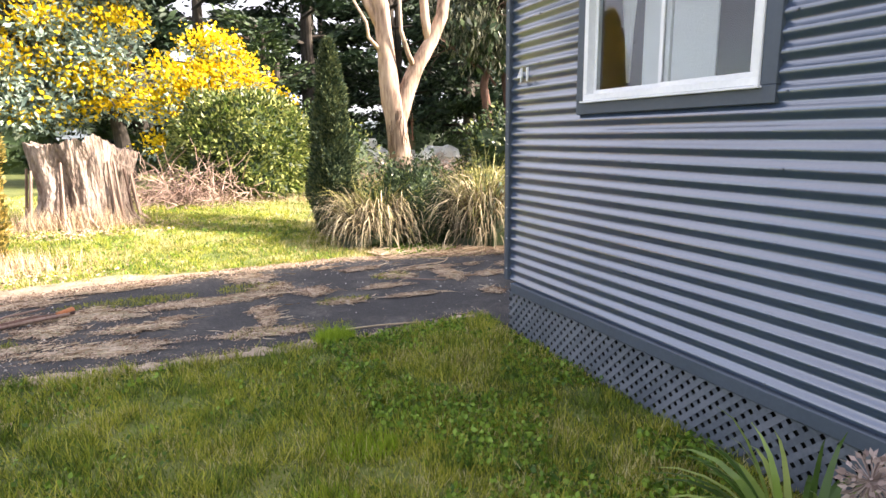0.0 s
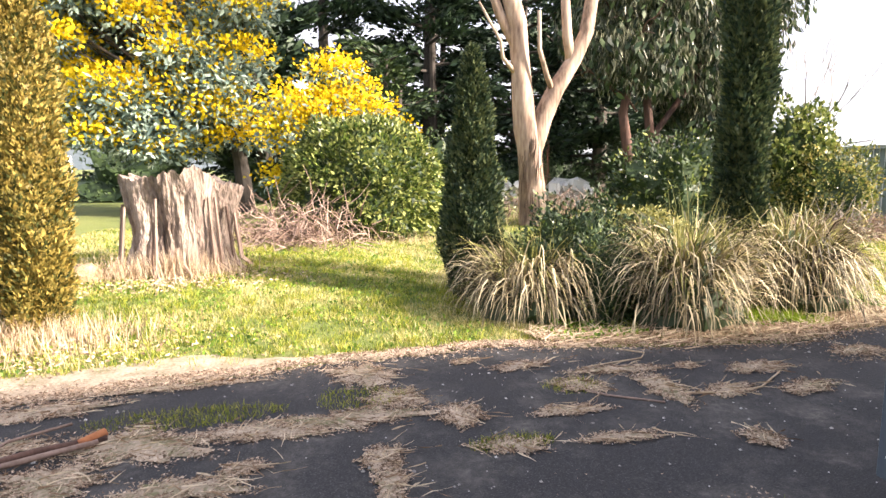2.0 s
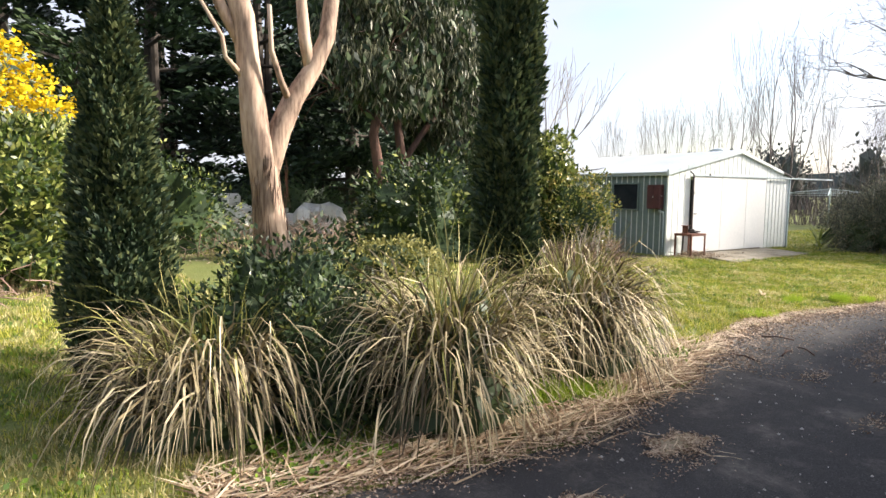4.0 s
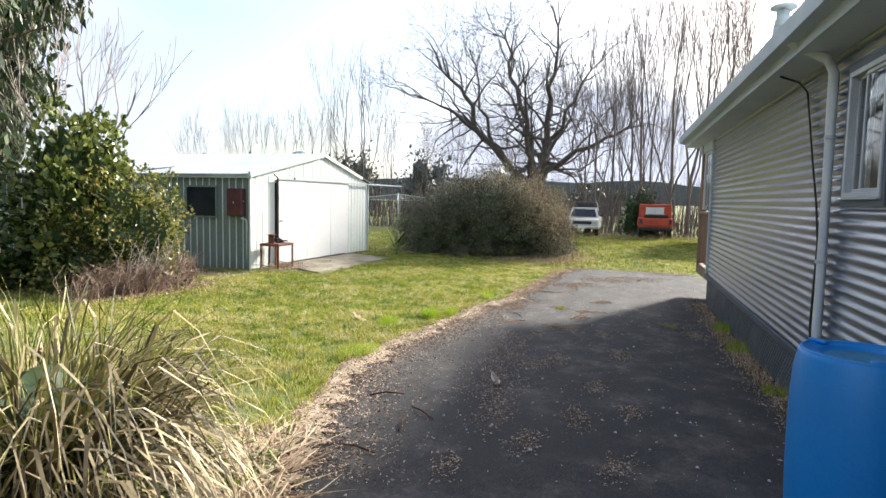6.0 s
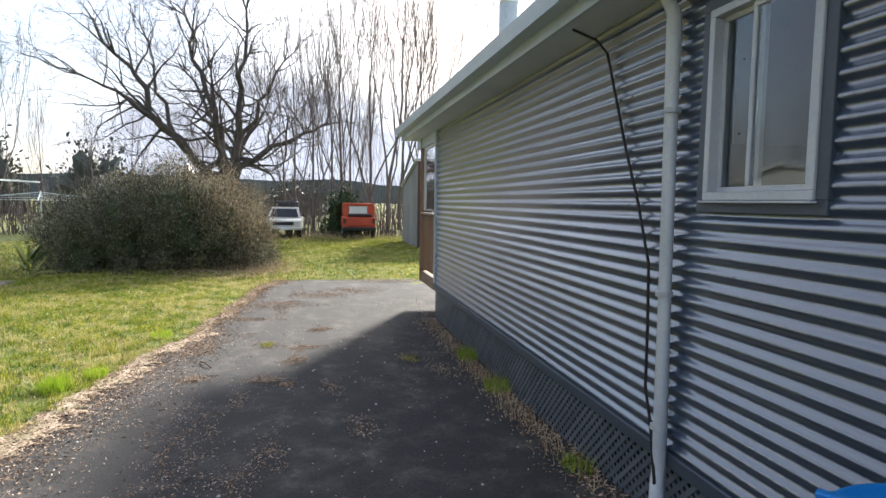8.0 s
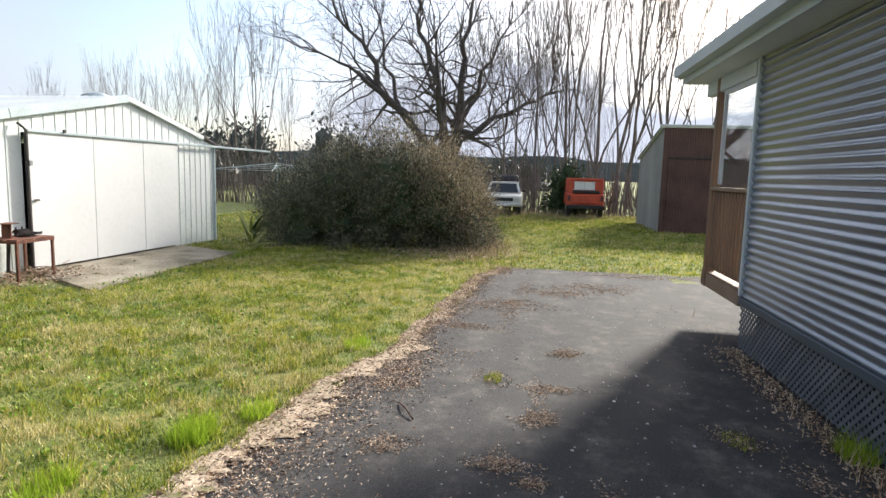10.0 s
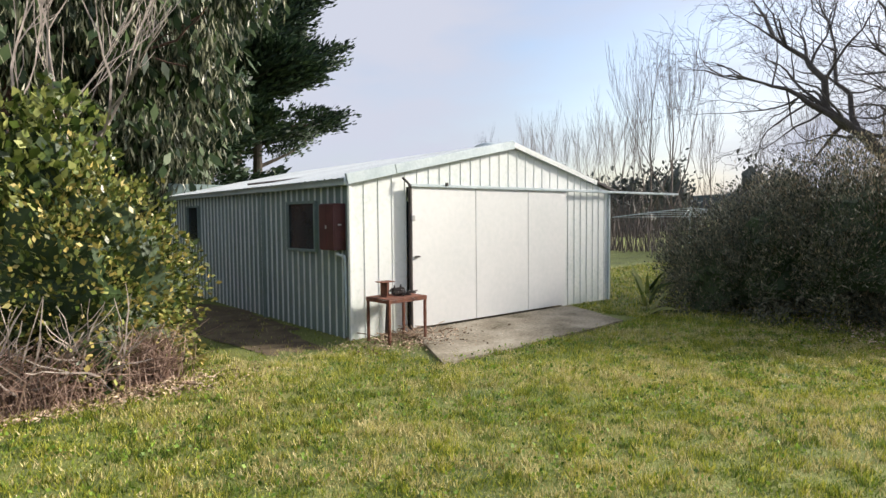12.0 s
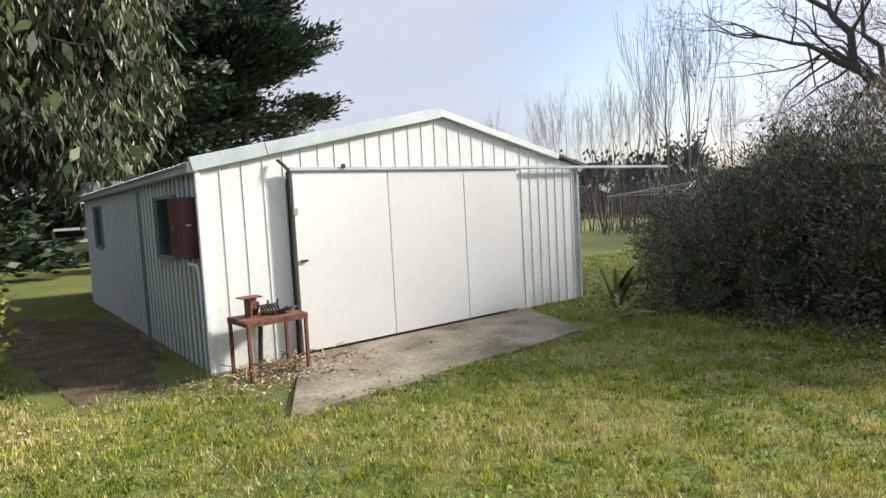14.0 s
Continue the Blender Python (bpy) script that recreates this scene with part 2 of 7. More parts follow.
    windscreen=noise_mat("dark_glass", [(0.015, 0.02, 0.025), (0.03, 0.035, 0.04)], rough=0.15, bump=0, spec=0.25),
    chrome=noise_mat("dull_chrome", [(0.45, 0.45, 0.45), (0.6, 0.6, 0.6)], rough=0.3, metal=0.8, bump=0),
    rustiron=noise_mat("rusty_iron_sheet", [(0.06, 0.030, 0.026), (0.14, 0.075, 0.062)], rough=0.8, scales=(1.5, 20), bump=0.1),
    greyiron=noise_mat("grey_iron_sheet", [(0.20, 0.20, 0.20), (0.34, 0.34, 0.33)], rough=0.6, scales=(1.0, 12), stretch=(1, 1, 0.2), bump=0.1),
    farwhite=noise_mat("far_white_wall", [(0.62, 0.62, 0.60), (0.72, 0.72, 0.70)], rough=0.8, bump=0),
    dead=noise_mat("dead_brush", [(0.16, 0.10, 0.075), (0.34, 0.24, 0.19)], rough=0.9, bump=0, island=0.7),
    orange=noise_mat("split_wood", [(0.30, 0.09, 0.03), (0.5, 0.2, 0.08)], rough=0.8),
    agap=leaf_mat("strap_leaves", [(0.06, 0.12, 0.02), (0.20, 0.30, 0.05), (0.38, 0.45, 0.14)], rough=0.3, trans=0.3, spec=0.5),
    seed=leaf_mat("seed_head", [(0.25, 0.18, 0.16), (0.5, 0.40, 0.36)], trans=0.1),
)


def ground_mats():
    """Lawn earth and worn asphalt, both with patches of their own."""
    made = []
    for name in ("lawn_ground", "asphalt"):
        m = bpy.data.materials.new(name)
        m.use_nodes = True
        N, L = m.node_tree.nodes, m.node_tree.links
        b = N["Principled BSDF"]
        g = N.new("ShaderNodeNewGeometry")
        def nz(scale, detail=5, rough=0.55):
            n = N.new("ShaderNodeTexNoise")
            n.inputs["Scale"].default_value = scale
            n.inputs["Detail"].default_value = detail
            n.inputs["Roughness"].default_value = rough
            L.new(g.outputs["Position"], n.inputs["Vector"])
            return n.outputs["Fac"]
        def ramp(fac, stops):
            r = N.new("ShaderNodeValToRGB")
            els = r.color_ramp.elements
            while len(els) < len(stops):
                els.new(0.5)
            for el, (p, c) in zip(els, stops):
                el.position, el.color = p, (*c, 1)
            L.new(fac, r.inputs["Fac"])
            return r.outputs["Color"]
        def mix(fac, a, c):
            x = N.new("ShaderNodeMix")
            x.data_type = "RGBA"
            L.new(fac, x.inputs[0])
            L.new(a, x.inputs[6])
            L.new(c, x.inputs[7])
            return x.outputs[2]
        if name == "lawn_ground":
            base = ramp(nz(0.55), [(0.35, (0.065, 0.090, 0.018)), (0.5, (0.15, 0.18, 0.035)), (0.68, (0.22, 0.21, 0.06))])
            fine = ramp(nz(38, 3), [(0.3, (0.06, 0.085, 0.02)), (0.7, (0.22, 0.24, 0.06))])
            f2 = ramp(nz(6), [(0.35, (0.2, 0.2, 0.2)), (0.65, (0.7, 0.7, 0.7))])
            col = mix(f2, base, fine)
            bs, bd = 0.8, 0.03
            h = nz(45, 3)
        else:
            base = ramp(nz(120, 2), [(0.35, (0.020, 0.020, 0.020)), (0.62, (0.044, 0.042, 0.043)), (0.75, (0.13, 0.125, 0.12))])
            wear = ramp(nz(2.4, 10, 0.74), [(0.48, (0, 0, 0)), (0.58, (0.30, 0.30, 0.30)), (0.68, (0.8, 0.8, 0.8))])
            dust = ramp(nz(30, 4), [(0.3, (0.085, 0.078, 0.070)), (0.7, (0.20, 0.18, 0.155))])
            col = mix(wear, base, dust)
            bs, bd = 0.6, 0.008
            h = nz(150, 2)
        L.new(col, b.inputs["Base Color"])
        b.inputs["Roughness"].default_value = 0.9
        bp = N.new("ShaderNodeBump")
        bp.inputs["Strength"].default_value = bs
        bp.inputs["Distance"].default_value = bd
        L.new(h, bp.inputs["Height"])
        L.new(bp.outputs["Normal"], b.inputs["Normal"])
        made.append(m)
    return made


M["lawn"], M["asphalt"] = ground_mats()
for _n in ("cladding",):
    _b = M[_n].node_tree.nodes["Principled BSDF"]
    _b.inputs["Coat Weight"].default_value = 1.0
    _b.inputs["Coat IOR"].default_value = 2.0
    _b.inputs["Coat Roughness"].default_value = 0.15

# ---- mesh helpers ----
RNG = np.random.default_rng(7)


class Geo:
    """Collects vertices and faces, to be linked as one mesh."""

    def __init__(self):
        self.v, self.f, self.n = [], [], 0

    def add(self, verts, faces):
        verts = np.asarray(verts, float).reshape(-1, 3)
        faces = np.asarray(faces, int)
        self.v.append(verts)
        self.f.append(faces + self.n)
        self.n += len(verts)
        return self

    def box(self, c, s, bevel=0.0, rot=(0, 0, 0)):
        """A box with chamfered edges."""
        c, h = np.array(c, float), np.array(s, float) / 2
        b = min(bevel, *(h * 0.45)) if bevel else 0
        R = np.array(Euler([radians(a) for a in rot]).to_matrix())
        if not b:
            P = np.array([[x, y, z] for x in (-1, 1) for y in (-1, 1) for z in (-1, 1)]) * h
            F = [(0, 1, 3, 2), (4, 6, 7, 5), (0, 4, 5, 1), (2, 3, 7, 6), (0, 2, 6, 4), (1, 5, 7, 3)]
            return self.add(P @ R.T + c, F)
        idx, P = {}, []
        for sg in itertools.product((-1, 1), repeat=3):
            for k in range(3):
                p = np.array(sg) * (h - b)
                p[k] = sg[k] * h[k]
                idx[sg, k] = len(P)
                P.append(p)
        quads, tris = [], []
        for k in range(3):
            a, d = [i for i in range(3) if i != k]
            for s1 in (-1, 1):
                q = []
                for u, w in ((-1, -1), (1, -1), (1, 1), (-1, 1)):
                    g = [0, 0, 0]
                    g[k], g[a], g[d] = s1, u, w
                    q.append(idx[tuple(g), k])
                quads.append(q)
                for s2 in (-1, 1):
                    g1, g2 = [0, 0, 0], [0, 0, 0]
                    g1[a] = g2[a] = s1
                    g1[d] = g2[d] = s2
                    g1[k], g2[k] = -1, 1
                    g1, g2 = tuple(g1), tuple(g2)
                    quads.append([idx[g1, a], idx[g2, a], idx[g2, d], idx[g1, d]])
        for sg in itertools.product((-1, 1), repeat=3):
            tris.append([idx[sg, 0], idx[sg, 1], idx[sg, 2]])
        P = np.array(P)
        def face_out(F):
            out = []
            for f in F:
                q = P[f]
                nrm = np.cross(q[1] - q[0], q[2] - q[0])
                out.append(f if nrm @ q.mean(0) > 0 else f[::-1])
            return out
        base = self.n
        self.add(P @ R.T + c, face_out(quads))
        self.f.append(np.array(face_out(tris)) + base)
        return self

    def tube(self, pts, radii, n=8, cap=True, squash=1.0):
        """A tube along points, tapering."""
        pts = np.asarray(pts, float)
        m = len(pts)
        radii = np.broadcast_to(np.asarray(radii, float), (m,))
        d = np.gradient(pts, axis=0)
        d /= np.linalg.norm(d, axis=1, keepdims=True) + 1e-9
        ref = np.array([0, 0, 1.0]) if abs(d[0][2]) < 0.9 else np.array([1.0, 0, 0])
        a = np.cross(d, ref)
        a /= np.linalg.norm(a, axis=1, keepdims=True) + 1e-9
        b = np.cross(d, a)
        th = np.linspace(0, 2 * np.pi, n, endpoint=False)
        V = pts[:, None] + radii[:, None, None] * (np.cos(th)[None, :, None] * a[:, None] + squash * np.sin(th)[None, :, None] * b[:, None])
        i, j = np.meshgrid(np.arange(m - 1), np.arange(n), indexing="ij")
        j2 = (j + 1) % n
        F = np.stack([i * n + j, i * n + j2, (i + 1) * n + j2, (i + 1) * n + j], -1).reshape(-1, 4)
        base = self.n
        self.add(V.reshape(-1, 3), F)
        if cap and n > 3:
            for row, flip in ((0, False), (m - 1, True)):
                c = self.n
                self.add([pts[row]], np.zeros((0, 3), int))
                k = np.arange(n)
                t = np.stack([base + row * n + k, base + row * n + (k + 1) % n, np.full(n, c)], -1)
                self.f.append(t[:, ::-1] if not flip else t)
        return self

    def sheet(self, P):
        """A grid of points (rows, columns, 3) as a sheet."""
        P = np.asarray(P, float)
        r, c = P.shape[:2]
        i, j = np.meshgrid(np.arange(r - 1), np.arange(c - 1), indexing="ij")
        F = np.stack([i * c + j, i * c + j + 1, (i + 1) * c + j + 1, (i + 1) * c + j], -1).reshape(-1, 4)
        return self.add(P.reshape(-1, 3), F)

    def quads(self, Q):
        Q = np.asarray(Q, float)
        return self.add(Q.reshape(-1, 3), np.arange(len(Q) * 4).reshape(-1, 4))

    def tris(self, Q):
        Q = np.asarray(Q, float)
        return self.add(Q.reshape(-1, 3), np.arange(len(Q) * 3).reshape(-1, 3))

    def mesh(self, name, mat, smooth=False):
        me = bpy.data.meshes.new(name)
        V = np.concatenate(self.v)
        fs = [f.reshape(-1, f.shape[-1]) for f in self.f if f.size]
        loops = np.concatenate([f.ravel() for f in fs]).astype(np.int32)
        sizes = np.concatenate([np.full(len(f), f.shape[1]) for f in fs])
        starts = np.concatenate([[0], np.cumsum(sizes)[:-1]]).astype(np.int32)
        me.vertices.add(len(V))
        me.vertices.foreach_set("co", V.ravel().astype(np.float32))
        me.loops.add(len(loops))
        me.loops.foreach_set("vertex_index", loops)
        me.polygons.add(len(starts))
        me.polygons.foreach_set("loop_start", starts)
        me.update(calc_edges=True)
        me.polygons.foreach_set("use_smooth", np.full(len(starts), smooth))
        me.materials.append(M[mat])
        return me


def part(name, geo, mat, parent=None, label="", smooth=False, at=None):
    """Links what geo holds as one mesh object under parent, in the parent's own coordinates."""
    ob = new(name, geo.mesh(name, mat, smooth))
    if parent is not None:
        ob.parent = parent
    if at is not None:
        ob.location = at
    if label:
        tagged(ob, label)
    return ob


def thing(name, at, label, category, group="", kind="", turn=0.0):
    """An Empty at the base of a thing, to hold its parts."""
    ob = new(name)
    ob.empty_display_size = 0.2
    ob.location = at
    ob.rotation_euler = (0, 0, radians(turn))
    return tagged(ob, label, category, group, kind)


def piece(name, geo, mat, at, label, category, group="", kind="", turn=0.0, smooth=False):
    """A thing of one mesh."""
    ob = part(name, geo, mat, smooth=smooth, at=at)
    ob.rotation_euler = (0, 0, radians(turn))
    return tagged(ob, label, category, group, kind)


def step(a, b, x):
    u = np.clip((np.asarray(x, float) - a) / (b - a), 0, 1)
    return u * u * (3 - 2 * u)


def ground_z(x, y):
    """The height of the ground."""
    return 0.10 - 0.13 * step(6.5, 13, x) + 0.2 * step(6.5, 11.5, y) * (1 - step(-1, 4, x))


def fbm(x, y, s=1.0, seed=0.0):
    """Cheap smooth noise of -1 to 1 from sines, for arrays."""
    x, y = np.asarray(x) * s + seed, np.asarray(y) * s - seed
    return (np.sin(x * 1.7 + 1.3 * np.sin(y * 1.1)) + np.sin(y * 2.3 + 1.7 * np.sin(x * 1.3 + 2)) + 0.6 * np.sin(x * 4.1 + y * 3.3 + 1.5 * np.sin(y * 2.9)) + 0.4 * np.sin(x * 8.3 - y * 6.7)) / 3.0


def unit(rng, n, up=0.0):
    d = rng.normal(size=(n, 3))
    d[:, 2] += up
    return d / np.linalg.norm(d, axis=1, keepdims=True)


def leaves(P, size, rng, aspect=0.45, out=None, up=0.0, jitter=0.5):
    """Leaf-shaped quads at the points P. out: the direction in which each mostly points."""
    n = len(P)
    d = unit(rng, n, up)
    if out is not None:
        d = d * jitter + out
        d /= np.linalg.norm(d, axis=1, keepdims=True) + 1e-9
    w = np.cross(d, unit(rng, n))
    w /= np.linalg.norm(w, axis=1, keepdims=True) + 1e-9
    L = size * rng.uniform(0.6, 1.3, (n, 1))
    mid = P + d * L * 0.45
    return np.stack([P, mid + w * L * aspect / 2, P + d * L, mid - w * L * aspect / 2], 1)


def skirted(P, d, skirt):
    """Keeps the lower part of a crown as wide as its middle."""
    k = np.where(d[..., 2] < 0, 1 + skirt * (1 / np.sqrt(np.maximum(1 - d[..., 2] ** 2, 0.15)) - 1), 1.0)
    return P * np.stack([k, k, np.ones_like(k)], -1)


def blob(rng, n, radii, rough=0.15, freq=3.0, seed=0.0, skirt=0.0, depth=0.35, low=-0.2):
    """Points in the outer shell of a lumpy crown round the origin, with their outward directions."""
    d = unit(rng, n)
    d = d[d[:, 2] > low]
    lump = 1 + rough * (np.sin(d[:, 0] * freq * 2.1 + seed) * np.sin(d[:, 1] * freq * 1.7 + seed * 2) + 0.6 * np.sin(d[:, 2] * freq * 3 + d[:, 0] * freq * 2.7 + seed) + 0.5 * np.sin(d[:, 1] * freq * 5 + d[:, 2] * freq * 4))
    r = 1 - depth * rng.random(len(d)) ** 2
    return skirted(d * np.array(radii) * (lump * r)[:, None], d, skirt), d


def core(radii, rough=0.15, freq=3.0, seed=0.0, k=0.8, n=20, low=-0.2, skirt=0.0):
    """A lumpy shell to fill a crown; dark ones stand in for the shade inside."""
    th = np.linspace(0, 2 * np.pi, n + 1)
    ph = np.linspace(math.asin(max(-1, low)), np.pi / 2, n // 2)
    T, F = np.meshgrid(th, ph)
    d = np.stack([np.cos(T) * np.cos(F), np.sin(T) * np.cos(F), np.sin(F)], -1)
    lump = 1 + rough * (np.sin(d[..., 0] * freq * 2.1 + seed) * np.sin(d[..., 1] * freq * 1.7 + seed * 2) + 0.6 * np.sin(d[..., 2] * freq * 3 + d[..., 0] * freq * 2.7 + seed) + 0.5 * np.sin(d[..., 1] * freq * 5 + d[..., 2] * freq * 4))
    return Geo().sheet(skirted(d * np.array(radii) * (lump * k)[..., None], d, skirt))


def strands(P, d0, length, width, rng, droop=1.0, segs=4, spread=0.0):
    """Arching strap leaves: quads strips from P, starting along d0, bending down."""
    n = len(P)
    L = length * rng.uniform(0.7, 1.15, n)
    out = []
    side = np.cross(d0, np.array([0, 0, 1.0]) + 0.3 * rng.normal(size=(n, 3)))
    side /= np.linalg.norm(side, axis=1, keepdims=True) + 1e-9
    p, d = P.copy(), d0.copy()
    prev = None
    for s in range(segs + 1):
        w = width * (1 - (s / segs) ** 2.0) + 0.001
        cur = np.stack([p - side * w / 2, p + side * w / 2], 1)
        if prev is not None:
            out.append(np.stack([prev[:, 0], prev[:, 1], cur[:, 1], cur[:, 0]], 1))
        prev = cur
        p = p + d * (L / segs)[:, None]
        d = d + np.array([0, 0, -1.0]) * (droop / segs * (0.3 + 1.6 * s / segs)) * rng.uniform(0.6, 1.5, (n, 1)) + spread * rng.normal(size=(n, 3))
        d /= np.linalg.norm(d, axis=1, keepdims=True) + 1e-9
    strip = np.stack(out, 1)  # n, segs, 4, 3
    return strip


def add_strips(geo, S):
    """Strips with shared vertices, so that a strand is one island."""
    n, k = S.shape[:2]
    V = np.concatenate([S[:, :, 0:2], S[:, -1:, [3, 2]]], 1)  # n, k+1, 2, 3
    i, j = np.meshgrid(np.arange(n), np.arange(k), indexing="ij")
    b = i * (k + 1) * 2 + j * 2
    F = np.stack([b, b + 1, b + 3, b + 2], -1).reshape(-1, 4)
    geo.add(V.reshape(-1, 3), F)


def grow(geo, p, d, r, L, depth, rng, kids=3, spread=0.7, up=0.15, wob=0.18, shrink=0.68, thin=0.6, minr=0.006, segs=4, tips=None, bias=None):
    """A limb with its branches, tapering."""
    p, d = np.array(p, float), np.array(d, float)
    d /= np.linalg.norm(d)
    pts, rs = [p.copy()], [r]
    r1 = max(r * thin, minr)
    for s in range(segs):
        d = d + wob * rng.normal(size=3) + np.array([0, 0, up / segs])
        if bias is not None:
            d = d + bias
        d /= np.linalg.norm(d)
        p = p + d * L / segs
        pts.append(p.copy())
        rs.append(r + (r1 - r) * (s + 1) / segs)
    n = 9 if r > 0.12 else 6 if r > 0.05 else 4 if r > 0.02 else 3
    geo.tube(pts, rs, n, cap=False)
    if depth <= 0:
        if tips is not None:
            tips.append((p, d))
        return
    for k in range(kids):
        u = rng.uniform(0.35, 0.95) if k < kids - 1 else 1.0
        q = np.array(pts)[min(segs, int(round(u * segs)))]
        a = np.cross(d, rng.normal(size=3))
        a /= np.linalg.norm(a)
        nd = d + a * spread * rng.uniform(0.6, 1.3) * (0.35 if k == kids - 1 else 1)
        grow(geo, q, nd, max(minr, r1 * (0.95 if k == kids - 1 else rng.uniform(0.5, 0.8))), L * shrink * rng.uniform(0.8, 1.2), depth - 1, rng, kids, spread, up, wob, shrink, thin, minr, max(2, segs - (depth < 3)), tips, bias)

# ---- ground, drive, far land ----
def edge_near(x):
    """South edge of the drive in front of the house."""
    return 4.36 - 0.16 * np.sin((np.asarray(x) + 1.5) * 0.7) + 0.05 * fbm(x, 0, 2.3)


def edge_far(x):
    """North edge of the drive, from the road to its end by the back lawn."""
    xs = [-40, -6, -2.4, 0.2, 1.7, 4.2, 6.0, 7.4, 9.0, 10.7, 12.9, 13.8, 16.1, 18.2, 19.4]
    ys = [14, 7.2, 6.5, 6.95, 7.1, 6.6, 6.95, 7.55, 7.85, 7.75, 7.5, 7.2, 6.98, 6.8, 6.4]
    return np.interp(x, xs, ys) + 0.05 * fbm(x, 3, 3.1)


def build_ground():
    def axis(lo, hi, step_, far):
        a = list(np.arange(lo, hi, step_))
        for k in (1, 2, 4, 8, 16, 32, 64, 128, 256, 512):
            a = [a[0] - k * step_ * 1.2] + a + [a[-1] + k * step_ * 1.2]
        return np.array([-far] + a + [far])
    X = axis(-8, 30, 0.3, 1500)
    Y = axis(-6, 24, 0.3, 1500)
    x, y = np.meshgrid(X, Y)
    near = np.clip(1 - (np.hypot(x - 10, y - 8) - 25) / 10, 0, 1)
    z = ground_z(x, y) + 0.012 * fbm(x, y, 1.1) * near
    # the sheet dips under the drive
    inside = (y < edge_far(x) - 0.1) & (y > np.where(x < 2.3, edge_near(x) + 0.1, 3.6)) & (x < 19.2) & (x > -30)
    z = z - 0.04 * inside
    g = Geo().sheet(np.stack([x, y, z], -1))
    ob = part("ground", g, "lawn", smooth=True)
    tagged(ob, "grassy yard with mossy green and dry yellow patches", "ground", kind="structure")

    xs = np.arange(-32, 19.45, 0.12)
    rows = []
    for t in np.linspace(0, 1, 26):
        # past x 14.6 asphalt runs under the deck, standing in for its shade
        lo = np.where(xs < 2.3, edge_near(xs), np.where(xs > 14.6, 0.5, 3.5))
        lo = np.where(xs < -2, lo + (xs + 2) * -0.24, lo)
        hi = edge_far(xs)
        yy = lo + (hi - lo) * t
        wob = 0.06 * fbm(0, yy, 4.0, 2) * (xs > 18.9)
        zz = ground_z(xs, yy) + 0.006 - 0.05 * (t in (0, 1)) * 1.0
        zz = zz + 0.004 * fbm(xs, yy, 2.0)
        rows.append(np.stack([xs + wob, yy, zz], -1))
    g = Geo().sheet(rows)
    ob = part("road", g, "asphalt", smooth=True)
    tagged(ob, "old black asphalt drive, cracked and partly grown over", "driveway", kind="structure")

    # the country road beyond the stump
    p = np.array([(-60, 8.0), (-30, 17.0), (-18, 24.5), (-13, 31.0), (-8, 42.0), (0, 62)])
    n = np.array([(0.28, -0.96), (0.5, -0.86), (0.68, -0.73), (0.8, -0.55), (0.9, -0.4), (0.95, -0.3)])
    rows = [np.column_stack([p + n * w, 0.13 + ground_z(p[:, 0], p[:, 1]) * 0.6 + h]) for w, h in ((-2.6, 0.0), (-2.4, 0.05), (2.4, 0.05), (2.6, 0.0))]
    ob = part("pavement", Geo().sheet(rows), "asphalt")
    tagged(ob, "grey sealed country road", "road", kind="structure")

    # bright dry paddock beyond the road
    rng = np.random.default_rng(3)
    # hills as far land, haze mixed into their blue-grey colour
    for (cx, cy, w, h, ang, sd) in ((-250, 560, 330, 165, 20, 1.0), (520, 60, 700, 27, 85, 4.0), (430, 330, 500, 23, 50, 7.0), (120, 520, 500, 24, 5, 9.0)):
        a = radians(ang)
        u = np.linspace(-1, 1, 70)
        v = np.linspace(0, 1, 12)
        U, Vv = np.meshgrid(u, v)
        prof = (1 - U ** 2) * (0.75 + 0.18 * fbm(U * 6, 0, 1.0, sd) + 0.06 * fbm(U * 30, 0, 1.0, sd))
        Z = h * prof * np.sin(Vv * np.pi / 2) + 0.6 * fbm(U * 90, Vv * 20, 1.0, sd) * Vv - 1
        X = cx + U * w * math.cos(a) - Vv * h * 1.6 * math.sin(a)
        Y = cy - U * w * math.sin(a)
        X = X + Vv * h * 1.6 * math.sin(a)
        Y = Y + Vv * h * 1.6 * math.cos(a)
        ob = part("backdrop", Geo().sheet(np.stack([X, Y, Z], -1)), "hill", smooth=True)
        tagged(ob, "wooded hills in the distance, greyed by painted haze", "hill", kind="structure")


build_ground()

# ---- house ----
PITCH = 0.0762
HX, HY, HE, HB, HT = 2.285, 3.865, 14.72, 0.50, 2.80


def corrugated(axis, a, b, z0, z1, plane, sign):
    """Horizontal corrugations from a to b along the axis, z0 to z1, standing on the plane; sign: its outward side."""
    n = max(2, int(round((z1 - z0) / PITCH * 14)))
    z = np.linspace(z0, z1, n + 1)
    off = plane + sign * (0.012 + 0.0095 * np.sin((z - HB) / PITCH * 2 * np.pi))
    P = []
    for s in (a, b):
        q = np.zeros((len(z), 3))
        q[:, 0 if axis == "x" else 1] = s
        q[:, 1 if axis == "x" else 0] = off
        q[:, 2] = z
        P.append(q)
    return P


def wall_with_hole(axis, a, b, plane, sign, hole=None, top=HT):
    made = []
    spans = [(a, b, HB, top)]
    if hole:
        h0, h1, z0, z1 = hole
        spans = [(a, h0, HB, top), (h1, b, HB, top), (h0, h1, HB, z0), (h0, h1, z1, top)]
    for s0, s1, z0, z1 in spans:
        g = Geo()
        made.append(g)
        g.sheet(corrugated(axis, s0, s1, z0, z1, plane, sign))
        c = [0, 0, (z0 + z1) / 2]
        c[0 if axis == "x" else 1] = (s0 + s1) / 2
